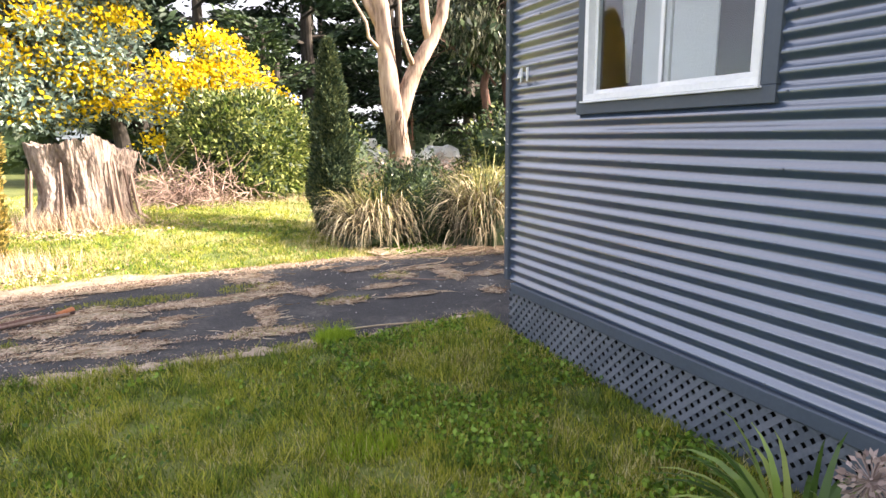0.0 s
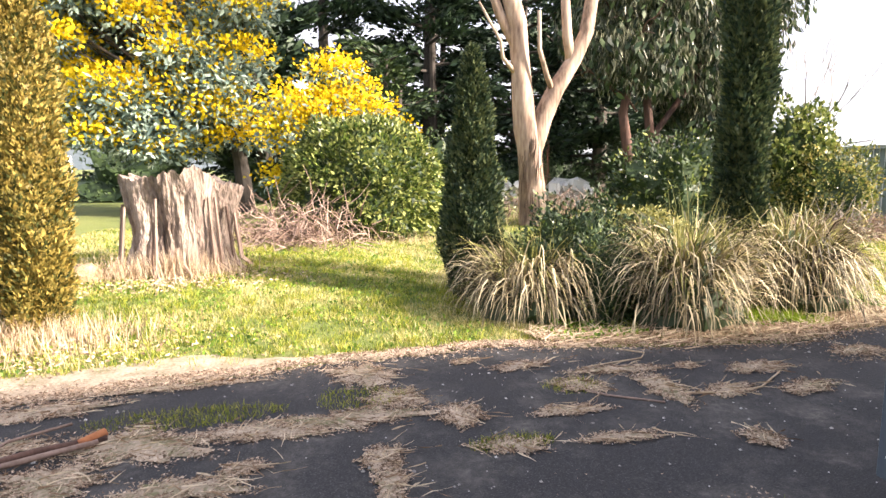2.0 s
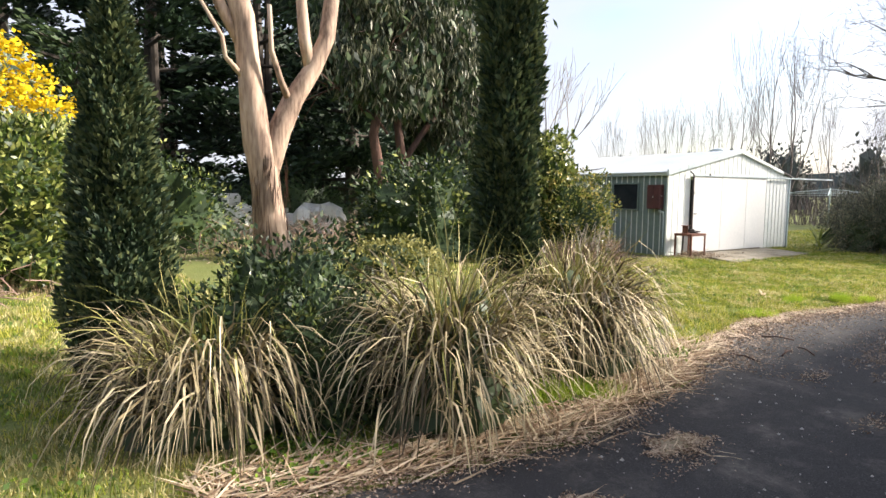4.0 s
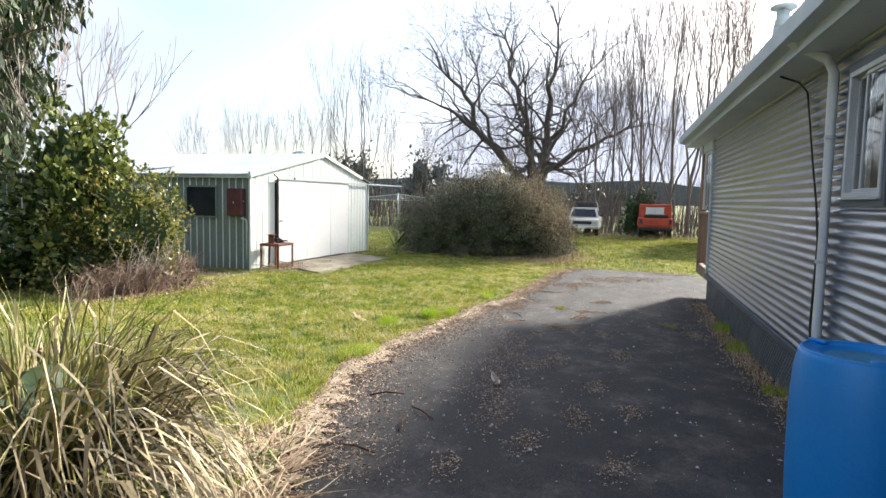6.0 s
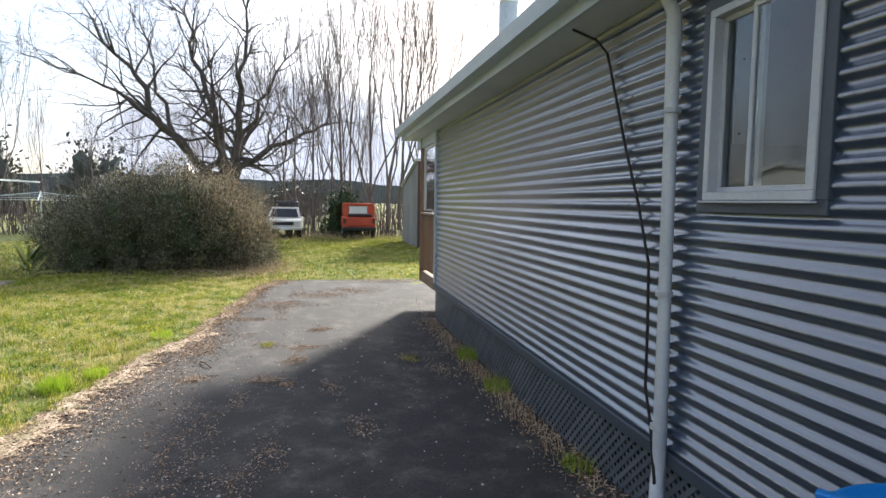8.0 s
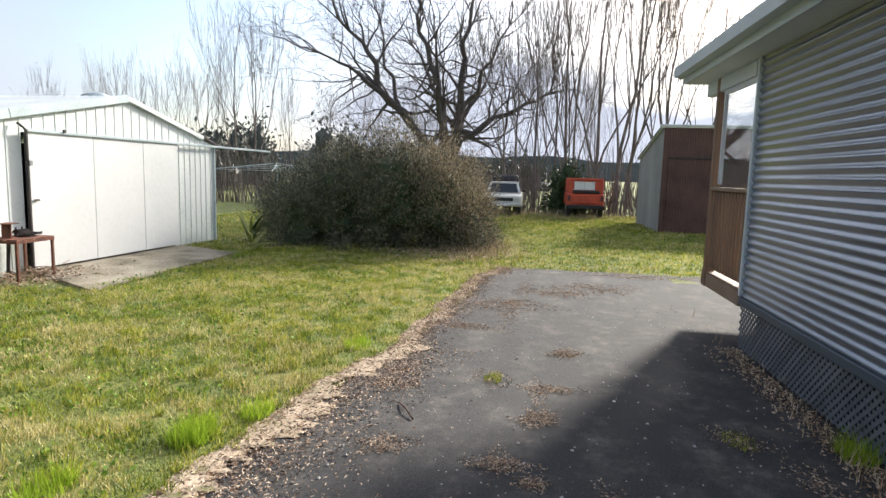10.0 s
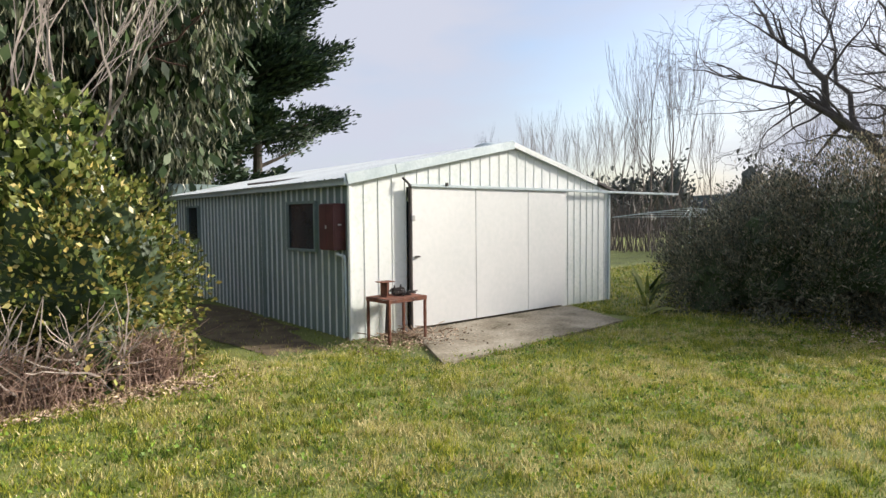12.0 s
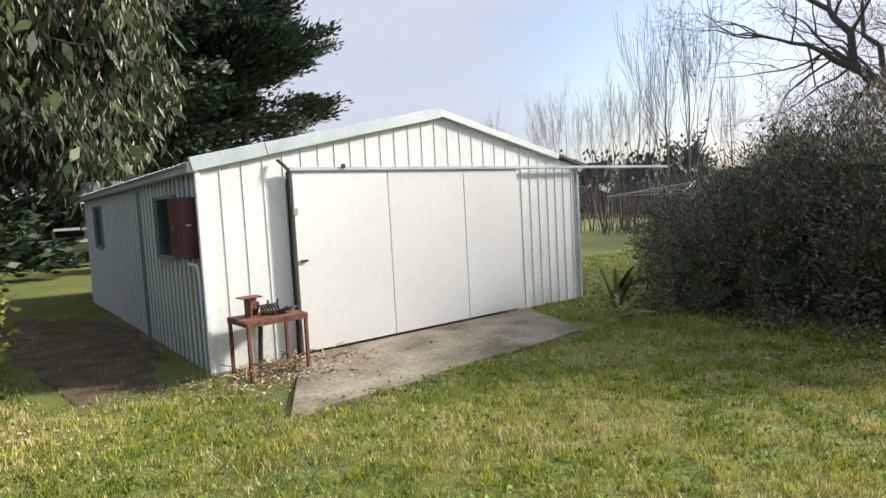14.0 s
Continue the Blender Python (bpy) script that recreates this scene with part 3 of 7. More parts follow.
        c[1 if axis == "x" else 0] = plane - sign * 0.06
        s = [0, 0, z1 - z0]
        s[0 if axis == "x" else 1] = s1 - s0
        s[1 if axis == "x" else 0] = 0.10
        g.box(c, s)
    return made


def window_unit(house, axis, plane, sign, h0, h1, z0, z1, flash, mull, frame_mat, label):
    """A sliding window: dark flashing, frame, two sashes, two panes."""
    w = thing("window", (0, 0, 0), "", "")
    w.parent = house
    tagged(w, label)
    def bx(g, s0, s1, a0, a1, d0, d1, bev=0.003):
        c, s = [0, 0, (a0 + a1) / 2], [0, 0, a1 - a0]
        i, j = (0, 1) if axis == "x" else (1, 0)
        c[i], s[i] = (s0 + s1) / 2, s1 - s0
        c[j], s[j] = plane + sign * (d0 + d1) / 2, abs(d1 - d0)
        g.box(c, s, bev)
    g = Geo()
    f = flash
    bx(g, h0 - f, h1 + f, z0 - f, z0, -0.03, 0.030)
    bx(g, h0 - f, h1 + f, z1, z1 + f, -0.03, 0.030)
    bx(g, h0 - f, h0, z0, z1, -0.03, 0.030)
    bx(g, h1, h1 + f, z0, z1, -0.03, 0.030)
    part("flashing", g, "trim", w, "dark blue folded flashing")
    g = Geo()
    t = 0.035
    bx(g, h0, h1, z0, z0 + t, -0.06, 0.040)
    bx(g, h0, h1, z1 - t, z1, -0.06, 0.040)
    bx(g, h0, h0 + t, z0 + t, z1 - t, -0.06, 0.040)
    bx(g, h1 - t, h1, z0 + t, z1 - t, -0.06, 0.040)
    part("frame", g, frame_mat, w)
    g = Geo()
    bx(g, h0 - 0.01, h1 + 0.01, z0 - 0.012, z0 - 0.002, 0.0, 0.055)
    part("sill", g, frame_mat, w)
    for s0, s1, d in ((h0 + t, mull + 0.02, 0.012), (mull - 0.02, h1 - t, -0.018)):
        g = Geo()
        k = 0.024
        bx(g, s0, s1, z0 + t, z0 + t + k, d - 0.012, d + 0.012)
        bx(g, s0, s1, z1 - t - k, z1 - t, d - 0.012, d + 0.012)
        bx(g, s0, s0 + k, z0 + t + k, z1 - t - k, d - 0.012, d + 0.012)
        bx(g, s1 - k, s1, z0 + t + k, z1 - t - k, d - 0.012, d + 0.012)
        sash = part("sash", g, frame_mat, w)
        g = Geo()
        bx(g, s0 + k, s1 - k, z0 + t + k, z1 - t - k, d - 0.003, d + 0.003, 0)
        pane = part("pane", g, "glass", sash)
        pane.visible_shadow = False
    return w


def lattice_slats(parent, axis, a, b, plane, sign):
    """Diagonal slats in two layers, each clipped to the panel."""
    z0, z1, w, gap = 0.0, 0.43, 0.029, 0.072
    i, j = (0, 1) if axis == "x" else (1, 0)
    for layer, lean in ((0, 1), (1, -1)):
        s = a - (z1 - z0) if lean > 0 else a
        end = b if lean > 0 else b + (z1 - z0)
        while s < end:
            # centre line from (s, z0) rising with slope 1 * lean
            t0, t1 = 0.0, z1 - z0
            if lean > 0:
                t0, t1 = max(t0, a - s), min(t1, b - s)
            else:
                t0, t1 = max(t0, s - b), min(t1, s - a)
            if t1 - t0 > 0.04:
                hw = w * 0.7071
                P = []
                for d in (0.0, 0.003):
                    for (t, e) in ((t0, -hw), (t0, hw), (t1, hw), (t1, -hw)):
                        q = [0, 0, 0]
                        q[i] = s + lean * t + e
                        q[j] = plane + sign * (layer * 0.004 + d)
                        q[2] = z0 + t
                        P.append(q)
                q = Geo().add(P, [(0, 1, 2, 3), (7, 6, 5, 4), (0, 4, 5, 1), (1, 5, 6, 2), (2, 6, 7, 3), (3, 7, 4, 0)])
                part("slat", q, "lattice", parent)
            s += gap


def build_house():
    h = thing("house", (0, 0, 0), "single-storey house clad in blue-grey corrugated steel on a latticed base", "house")
    # cladding
    for g in wall_with_hole("y", -5.0, HY, HX, -1, (1.76, 3.08, 1.70, 2.66)) + wall_with_hole("x", HX, HE, HY, 1, (7.665, 8.295, 1.765, 2.605)):
        part("wall", g, "cladding", h, "blue-grey corrugated steel sheeting")
    g = Geo()
    g.box((HE - 0.06, -0.6, 1.65), (0.1, 8.7, 2.3))
    part("wall", g, "cladding", h)
    g = Geo()
    g.box((8.5, -5.05, 1.65), (12.4, 0.1, 2.3))
    part("wall", g, "cladding", h)
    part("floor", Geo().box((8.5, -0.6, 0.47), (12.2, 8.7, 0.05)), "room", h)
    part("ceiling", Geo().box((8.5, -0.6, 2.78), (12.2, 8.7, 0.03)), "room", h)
    # trims
    g = Geo()
    g.box((HX - 0.014, HY + 0.014, 1.66), (0.052, 0.052, 2.30), 0.006)
    part("corner_trim", g, "trim", h, "dark blue corner flashing")
    part("corner_trim", Geo().box((HE - 0.005, HY + 0.012, 1.66), (0.05, 0.056, 2.30), 0.006), "fascia", h)
    part("base_trim", Geo().box((HX - 0.014, -0.6, 0.462), (0.045, 8.82, 0.075), 0.006), "trim", h, "dark blue base flashing")
    part("base_trim", Geo().box((8.53, HY + 0.012, 0.462), (12.4, 0.045, 0.075), 0.006), "trim", h, "dark blue base flashing")
    # near-black sheets painted as the shade behind the lattice
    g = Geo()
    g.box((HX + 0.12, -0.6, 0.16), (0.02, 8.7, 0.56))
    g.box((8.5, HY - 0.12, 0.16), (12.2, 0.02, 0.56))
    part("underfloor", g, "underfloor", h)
    lat = thing("lattice", (0, 0, 0), "", "")
    lat.parent = h
    tagged(lat, "grey diagonal lattice with chipped paint")
    lattice_slats(lat, "y", -0.8, HY, HX, -1)
    lat = thing("lattice", (0, 0, 0), "", "")
    lat.parent = h
    tagged(lat, "dark blue diagonal lattice")
    lattice_slats(lat, "x", HX, HE, HY, 1)
    window_unit(h, "y", HX, -1, 1.83, 3.00, 1.77, 2.60, 0.075, 2.40, "white", "white aluminium sliding window in dark flashing")
    window_unit(h, "x", HY, 1, 7.665, 8.295, 1.765, 2.605, 0.055, 8.02, "greyframe", "narrow pale grey sliding window")
    # screws
    rng = np.random.default_rng(11)
    g = Geo()
    for zz in np.arange(HB + PITCH * 0.25, 2.75, PITCH * 4):
        for s in np.arange(-4.6, HY - 0.1, 0.9):
            g.box((HX - 0.022, s + rng.uniform(-0.01, 0.01), zz), (0.006, 0.010, 0.010), 0.002)
        for s in np.arange(HX + 0.4, HE, 0.9):
            g.box((s + rng.uniform(-0.01, 0.01), HY + 0.022, zz), (0.010, 0.006, 0.010), 0.002)
    part("screw", g, "trim", h)
    g = Geo()
    for zz in np.arange(0.6, 2.75, PITCH * 3):
        g.box((HX - 0.042, HY + 0.0, zz), (0.005, 0.008, 0.008), 0.002)
    part("screw", g, "white", h)
    # soffit, fascia, gutter, roof
    XE = 16.45
    part("soffit", Geo().box(((HX - 0.35 + XE) / 2, HY + 0.145, 2.815), (XE - HX + 0.35, 0.30, 0.02)), "soffit", h)
    part("fascia", Geo().box(((HX - 0.35 + XE) / 2, 4.165, 2.90), (XE - HX + 0.35, 0.022, 0.19), 0.003), "fascia", h)
    gg = Geo()
    prof = np.array([(4.178, 2.985), (4.178, 2.885), (4.285, 2.885), (4.300, 2.995), (4.290, 3.0), (4.272, 2.90), (4.190, 2.90)])
    gg.sheet([np.column_stack([np.full(len(prof), x), prof]) for x in (HX - 0.35, XE)])
    for x in (HX - 0.35, XE):
        gg.box((x, 4.24, 2.94), (0.006, 0.115, 0.115), 0.002)
    part("gutter", gg, "fascia", h, "pale blue-grey steel gutter")
    # roof with corrugations running down the slope
    RY, RZ = -0.6, 3.02 + math.tan(radians(19)) * 4.9
    g = Geo()
    xs = np.arange(HX - 0.40, XE + 0.03, PITCH / 5)
    wv = 0.009 * np.sin(xs / PITCH * 2 * np.pi)
    g.sheet([np.column_stack([xs, np.full(len(xs), 4.23), 3.005 + wv]), np.column_stack([xs, np.full(len(xs), RY), RZ + wv])])
    g.sheet([np.column_stack([xs, np.full(len(xs), RY), RZ + wv]), np.column_stack([xs, np.full(len(xs), -5.4), 3.005 + wv])])
    part("roof", g, "roof", h, "pale corrugated steel roof")
    g = Geo()
    for x in (HX - 0.40, XE + 0.01):
        for ya, yb in ((4.25, RY), (-5.4, RY)):
            L = math.hypot(ya - yb, RZ - 3.0)
            ang = math.degrees(math.atan2(RZ - 3.0, yb - ya))
            g.box((x, (ya + yb) / 2, (3.0 + RZ) / 2 - 0.06), (0.03, L, 0.17), 0.004, (ang if yb > ya else ang, 0, 0))
    part("barge", g, "fascia", h)
    # gable walls
    for x, m in ((HX, "cladding"), (HE - 0.05, "cladding")):
        g = Geo()
        g.add([(x, HY, HT), (x, -5.05, HT), (x, RY, RZ - 0.07), (x + 0.08, HY, HT), (x + 0.08, -5.05, HT), (x + 0.08, RY, RZ - 0.07)], [(0, 1, 2), (3, 5, 4)])
        part("gable", g, m, h)
    # downpipe with elbow, straps
    g = Geo()
    g.tube([(8.56, 4.22, 2.90), (8.56, 4.12, 2.84), (8.55, 3.975, 2.76), (8.54, 3.93, 2.66), (8.50, 3.93, 0.42), (8.485, 3.945, 0.33), (8.40, 4.00, 0.285)], 0.036, 14)
    pipe = part("downpipe", g, "pvc", h, "pale blue-grey painted downpipe", smooth=True)
    g = Geo()
    for z in (0.62, 1.30, 2.2):
        g.tube([(8.52, 3.93, z - 0.012), (8.52, 3.93, z + 0.012)], 0.042, 14)
    part("strap", g, "greyframe", pipe)
    # black cable hanging over the wall
    pts = [(9.36, 4.10, 2.80), (9.33, 3.96, 2.74), (9.28, 3.905, 2.65), (9.16, 3.90, 2.37), (9.03, 3.90, 2.08), (8.86, 3.90, 1.75), (8.71, 3.91, 1.43), (8.66, 3.93, 1.10), (8.64, 3.94, 0.79), (8.56, 3.95, 0.62), (8.47, 3.97, 0.36), (8.44, 3.99, 0.14)]
    part("cable", Geo().tube(pts, 0.0085, 8), "black", h, "slack black cable", smooth=True)
    # flue
    g = Geo()
    g.tube([(13.34, 3.25, 3.1), (13.34, 3.25, 4.24)], 0.125, 18)
    g.tube([(13.34, 3.25, 4.24), (13.34, 3.25, 4.36), (13.34, 3.25, 4.46)], [0.125, 0.095, 0.095], 18)
    flue = part("flue", g, "zinc", h, "galvanised wood-heater flue", smooth=True)
    g = Geo()
    g.tube([(13.34, 3.25, 4.50), (13.34, 3.25, 4.525), (13.34, 3.25, 4.58)], [0.175, 0.175, 0.03], 18)
    g.tube([(13.34, 3.25, 4.44), (13.34, 3.25, 4.51)], 0.02, 6)
    part("cowl", g, "zinc", flue, smooth=True)
    # numbers
    font_bits = []
    for ch, yy in (("4", 3.715), ("1", 3.625)):
        cu = bpy.data.curves.new("number", "FONT")
        cu.body = ch
        cu.size = 0.135
        cu.extrude = 0.006
        cu.align_x = "CENTER"
        ob = new("house_number", cu)
        cu.materials.append(M["white"])
        ob.parent = h
        ob.rotation_euler = (radians(90), 0, radians(-90))
        ob.location = (HX - 0.032, yy, 1.935)
        tagged(ob, "white metal house number " + ch)
    # room behind the west window, its dimness put into dark grey walls
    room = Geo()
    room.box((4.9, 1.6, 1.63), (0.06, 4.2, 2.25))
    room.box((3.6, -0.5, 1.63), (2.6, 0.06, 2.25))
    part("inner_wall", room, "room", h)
    # veranda
    deck = thing("veranda", (0, 0, 0), "", "")
    deck.parent = h
    tagged(deck, "timber veranda with slatted railing")
    g = Geo()
    for k in range(9):
        g.box((14.80 + 0.15 * k, 1.9, 0.565), (0.138, 4.0, 0.03), 0.004)
    part("deck", g, "timber_top", deck)
    part("bearer", Geo().box((15.38, 3.875, 0.475), (1.30, 0.05, 0.145), 0.004), "timber_top", deck)
    part("bearer", Geo().box((16.03, 1.9, 0.475), (0.05, 4.0, 0.145), 0.004), "timber_top", deck)
    for yy in (3.86, 1.2):
        part("post", Geo().box((15.93, yy, 1.60), (0.10, 0.10, 2.40), 0.006), "timber", deck)
    for yy in (2.9,):
        part("stump", Geo().box((15.93, yy, 0.2), (0.10, 0.10, 0.44), 0.006), "timber_top", deck)
    part("handrail", Geo().box((15.33, 3.86, 1.545), (1.10, 0.12, 0.04), 0.006), "timber_top", deck)
    part("bottom_rail", Geo().box((15.33, 3.86, 0.66), (1.08, 0.04, 0.07), 0.004), "timber_top", deck)
    part("top_rail", Geo().box((15.33, 3.86, 1.49), (1.08, 0.04, 0.06), 0.004), "timber", deck)
    for k in range(11):
        part("baluster", Geo().box((14.776 + 0.101 * k, 3.895, 1.08), (0.062, 0.022, 0.86), 0.004), "timber", deck)
    part("beam", Geo().box((15.58, 3.86, 2.72), (1.62, 0.09, 0.15), 0.004), "fascia", deck)
    g = Geo()
    g.box((15.28, 3.86, 2.62), (1.02, 0.04, 0.05), 0.004)
    g.box((14.762, 3.86, 2.10), (0.045, 0.04, 1.0), 0.004)
    g.box((15.76, 3.86, 2.10), (0.045, 0.04, 1.0), 0.004)
    blind = part("blind_frame", g, "greyframe", deck)
    part("blind", Geo().box((15.28, 3.86, 2.08), (0.94, 0.004, 1.04)), "glass", blind, "clear plastic weather blind")
    return h


build_house()
_ys = np.linspace(-1, 1, 24)
piece("curtain", Geo().sheet([np.stack([2.47 + 0.012 * np.sin(_ys * 9), 2.875 + k * 0.11 * _ys + 0.02 * k, np.full(24, z)], -1) for z, k in ((1.87, 0.03), (2.1, 0.33), (2.4, 0.70), (2.72, 1.0))]), "blind", (0, 0, 0), "white curtain gathered to a point inside a window", "curtain")
piece("blind", Geo().box((2.50, 2.535, 2.26), (0.012, 0.51, 0.84), 0.002), "blind", (0, 0, 0), "white fabric blind inside a window", "blind")


# ---- shed ----
def ribbed(u0, u1, z0f, z1f, pitch, out, axis="u", rib=0.032, h=0.022):
    """Upright sheet with raised ribs from u0 to u1; z0f and z1f give its bottom and top at u."""
    P = []
    u = u0
    cols = []
    while u < u1 - 1e-6:
        for du, d in ((0, 0), (pitch - rib - 0.006, 0), (pitch - rib, h), (pitch - 0.006, h)):
            if u + du <= u1:
                cols.append((u + du, d))
        u += pitch
    cols.append((u1, 0))
    rows = [[], []]
    for c, d in cols:
        for k, zf in ((0, z0f), (1, z1f)):
            z = zf(c)
            rows[k].append((c, out * d, z) if axis == "u" else (out * d, c, z))
    return Geo().sheet(rows)


SW, SD, SE, SA, SU = 5.95, 8.2, 2.13, 2.80, 3.16


def build_shed():
    s = thing("shed", (15.6, 13.55, -0.03), "white and grey-green ribbed steel shed with a closed sliding door", "shed", turn=-3.2)
    top = lambda u: SE + 0.03 + (SA - SE) * (u / SU if u < SU else (SW - u) / (SW - SU))
    zero = lambda u: 0.0
    part("wall", ribbed(0, 0.95, zero, top, 0.235, -1, rib=0.014, h=0.009), "shed_white", s, "white ribbed steel wall")
    g = ribbed(0.95, 4.5, lambda u: SE - 0.02, top, 0.215, -1, rib=0.014, h=0.009)
    part("gable", g, "shed_white", s)
    part("wall", ribbed(4.5, SW, zero, top, 0.19, -1, rib=0.018, h=0.012), "shed_white", s, "white ribbed steel wall")
    # side wall with two windows
    eave = lambda v: SE
    w1, w2 = (0.90, 1.84, 1.17, 1.93), (6.0, 6.75, 1.19, 1.96)
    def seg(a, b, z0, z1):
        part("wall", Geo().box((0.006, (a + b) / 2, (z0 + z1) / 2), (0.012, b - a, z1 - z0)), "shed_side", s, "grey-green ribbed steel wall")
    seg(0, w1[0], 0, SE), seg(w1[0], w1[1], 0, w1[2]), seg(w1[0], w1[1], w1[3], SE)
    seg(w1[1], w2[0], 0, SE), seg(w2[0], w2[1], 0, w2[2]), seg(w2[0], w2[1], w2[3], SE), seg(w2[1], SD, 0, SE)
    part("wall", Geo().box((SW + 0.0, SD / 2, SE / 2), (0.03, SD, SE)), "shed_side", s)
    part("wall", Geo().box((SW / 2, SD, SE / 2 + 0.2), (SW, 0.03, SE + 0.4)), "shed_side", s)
    part("floor", Geo().box((SW / 2, SD / 2, 0.0), (SW - 0.05, SD - 0.05, 0.06)), "concrete", s)
    for a, b, z0, z1 in (w1, w2):
        w = thing("window", (0, 0, 0), "", "")
        w.parent = s
        tagged(w, "dark unlit window in a green frame")
        g = Geo()
        t = 0.04
        g.box((-0.02, (a + b) / 2, z0 + t / 2), (0.07, b - a, t), 0.004)
        g.box((-0.02, (a + b) / 2, z1 - t / 2), (0.07, b - a, t), 0.004)
        g.box((-0.02, a + t / 2, (z0 + z1) / 2), (0.07, t, z1 - z0 - 2 * t), 0.004)
        g.box((-0.02, b - t / 2, (z0 + z1) / 2), (0.07, t, z1 - z0 - 2 * t), 0.004)
        part("frame", g, "shed_side", w)
        part("pane", Geo().box((-0.012, (a + b) / 2, (z0 + z1) / 2), (0.006, b - a - 2 * t, z1 - z0 - 2 * t)), "windscreen", w)
    for k in range(1, 43):
        v = 0.19 * k
        spans = [(0.0, SE)]
        for a, b, z0, z1 in (w1, w2):
            if a - 0.02 < v < b + 0.02:
                spans = [(0.0, z0), (z1, SE)]
        for z0, z1 in spans:
            part("rib", Geo().box((-0.013, v, (z0 + z1) / 2), (0.026, 0.018, z1 - z0), 0.004), "shed_rib", s)
    # side post, corner, barge, eaves
    part("brace", Geo().box((-0.035, 2.72, 1.02), (0.05, 0.10, 2.08), 0.008), "shed_side", s)
    part("corner_trim", Geo().box((-0.016, -0.014, SE / 2), (0.05, 0.05, SE), 0.006), "shed_white", s)
    part("corner_trim", Geo().box((SW, -0.014, SE / 2), (0.05, 0.05, SE), 0.006), "zinc", s)
    def sloped(u0, z0, u1, z1, y, hgt, wid):
        L = math.hypot(u1 - u0, z1 - z0)
        return Geo().box(((u0 + u1) / 2, y, (z0 + z1) / 2), (L, wid, hgt), 0.006, (0, -math.degrees(math.atan2(z1 - z0, u1 - u0)), 0))
    k = (SA - SE) / SU
    part("barge", sloped(-0.08, SE + 0.06, 0.72, SE + 0.06 + 0.80 * k, -0.05, 0.15, 0.05), "zinc", s, "pale folded barge capping")
    part("barge", sloped(0.72, SE + 0.06 + 0.80 * k, SU, SA + 0.07, -0.055, 0.14, 0.05), "zinc", s, "pale folded barge capping")
    part("barge", sloped(SU, SA + 0.07, 5.48, SE + 0.06 + (SW - 5.48) * (SA - SE) / (SW - SU), -0.05, 0.09, 0.05), "shed_white", s, "white barge capping")
    part("barge", sloped(5.40, SE + 0.09 + (SW - 5.40) * (SA - SE) / (SW - SU), 6.25, SE - 0.02, -0.045, 0.05, 0.05), "darksteel", s)
    part("fascia", Geo().box((-0.07, SD / 2, SE + 0.03), (0.09, SD + 0.1, 0.10), 0.006), "zinc", s, "green-grey eaves gutter")
    for u0, z0, u1, z1 in ((-0.14, SE + 0.07, SU, SA + 0.11), (SU, SA + 0.11, SW + 0.25, SE + 0.05)):
        n = int((SD + 0.1) / 0.019)
        v = np.linspace(-0.05, SD + 0.05, n)
        wv = 0.012 * (np.sin(v / 0.19 * 2 * np.pi) > 0.75)
        g = Geo()
        g.sheet([np.column_stack([np.full(n, u0), v, z0 + wv]), np.column_stack([np.full(n, u1), v, z1 + wv])])
        g.sheet([np.column_stack([np.full(n, u0), v, z0 - 0.02 + 0 * wv]), np.column_stack([np.full(n, u1), v, z1 - 0.02 + 0 * wv])])
        part("roof", g, "roof", s, "pale weathered ribbed roof sheets")
    # sliding door of three panels on a rail
    door = thing("door", (0, 0, 0), "", "")
    door.parent = s
    tagged(door, "white three-panel sliding door, closed")
    for a, b in ((0.985, 2.245), (2.255, 3.475), (3.485, 4.50)):
        part("panel", Geo().box(((a + b) / 2, -0.075, 1.085), (b - a, 0.035, 2.06), 0.004), "shed_door", door)
    part("handle", Geo().box((1.06, -0.115, 1.10), (0.09, 0.03, 0.025), 0.006), "darksteel", door)
    part("latch", Geo().box((0.99, -0.11, 1.66), (0.06, 0.03, 0.08), 0.006), "chrome", door)
    part("edge_post", Geo().box((0.955, -0.085, 1.06), (0.035, 0.05, 2.10), 0.005), "darksteel", door)
    part("rail", Geo().box((4.70, -0.10, 2.135), (7.5, 0.05, 0.045), 0.006), "zinc", s, "long door rail running on past the shed")
    part("bracket", Geo().box((1.62, -0.13, 2.165), (0.05, 0.03, 0.05), 0.006), "darksteel", s)
    part("bracket", Geo().tube([(0.84, -0.06, 2.24), (0.90, -0.11, 2.17), (0.96, -0.10, 2.10)], 0.018, 8), "darksteel", s)
    # meter box and its pipe
    box = thing("meter_box", (0, 0, 0), "", "")
    box.parent = s
    tagged(box, "maroon painted steel cabinet with double doors")
    part("body", Geo().box((-0.090, 0.305, 1.55), (0.18, 0.39, 0.64), 0.01), "maroon", box)
    part("door", Geo().box((-0.189, 0.207, 1.55), (0.016, 0.19, 0.61), 0.006), "maroon", box)
    part("door", Geo().box((-0.189, 0.403, 1.55), (0.016, 0.19, 0.61), 0.006), "maroon", box)
    part("knob", Geo().box((-0.204, 0.305, 1.55), (0.016, 0.025, 0.05), 0.006), "chrome", box)
    part("hasp", Geo().box((-0.10, 0.104, 1.58), (0.05, 0.012, 0.02), 0.003), "chrome", box)
    part("conduit", Geo().tube([(-0.12, 0.16, 1.20), (-0.12, 0.13, 1.17), (-0.06, 0.07, 1.15), (-0.05, 0.06, 1.05), (-0.05, 0.06, 0.02)], 0.022, 8), "zinc", s, smooth=True)
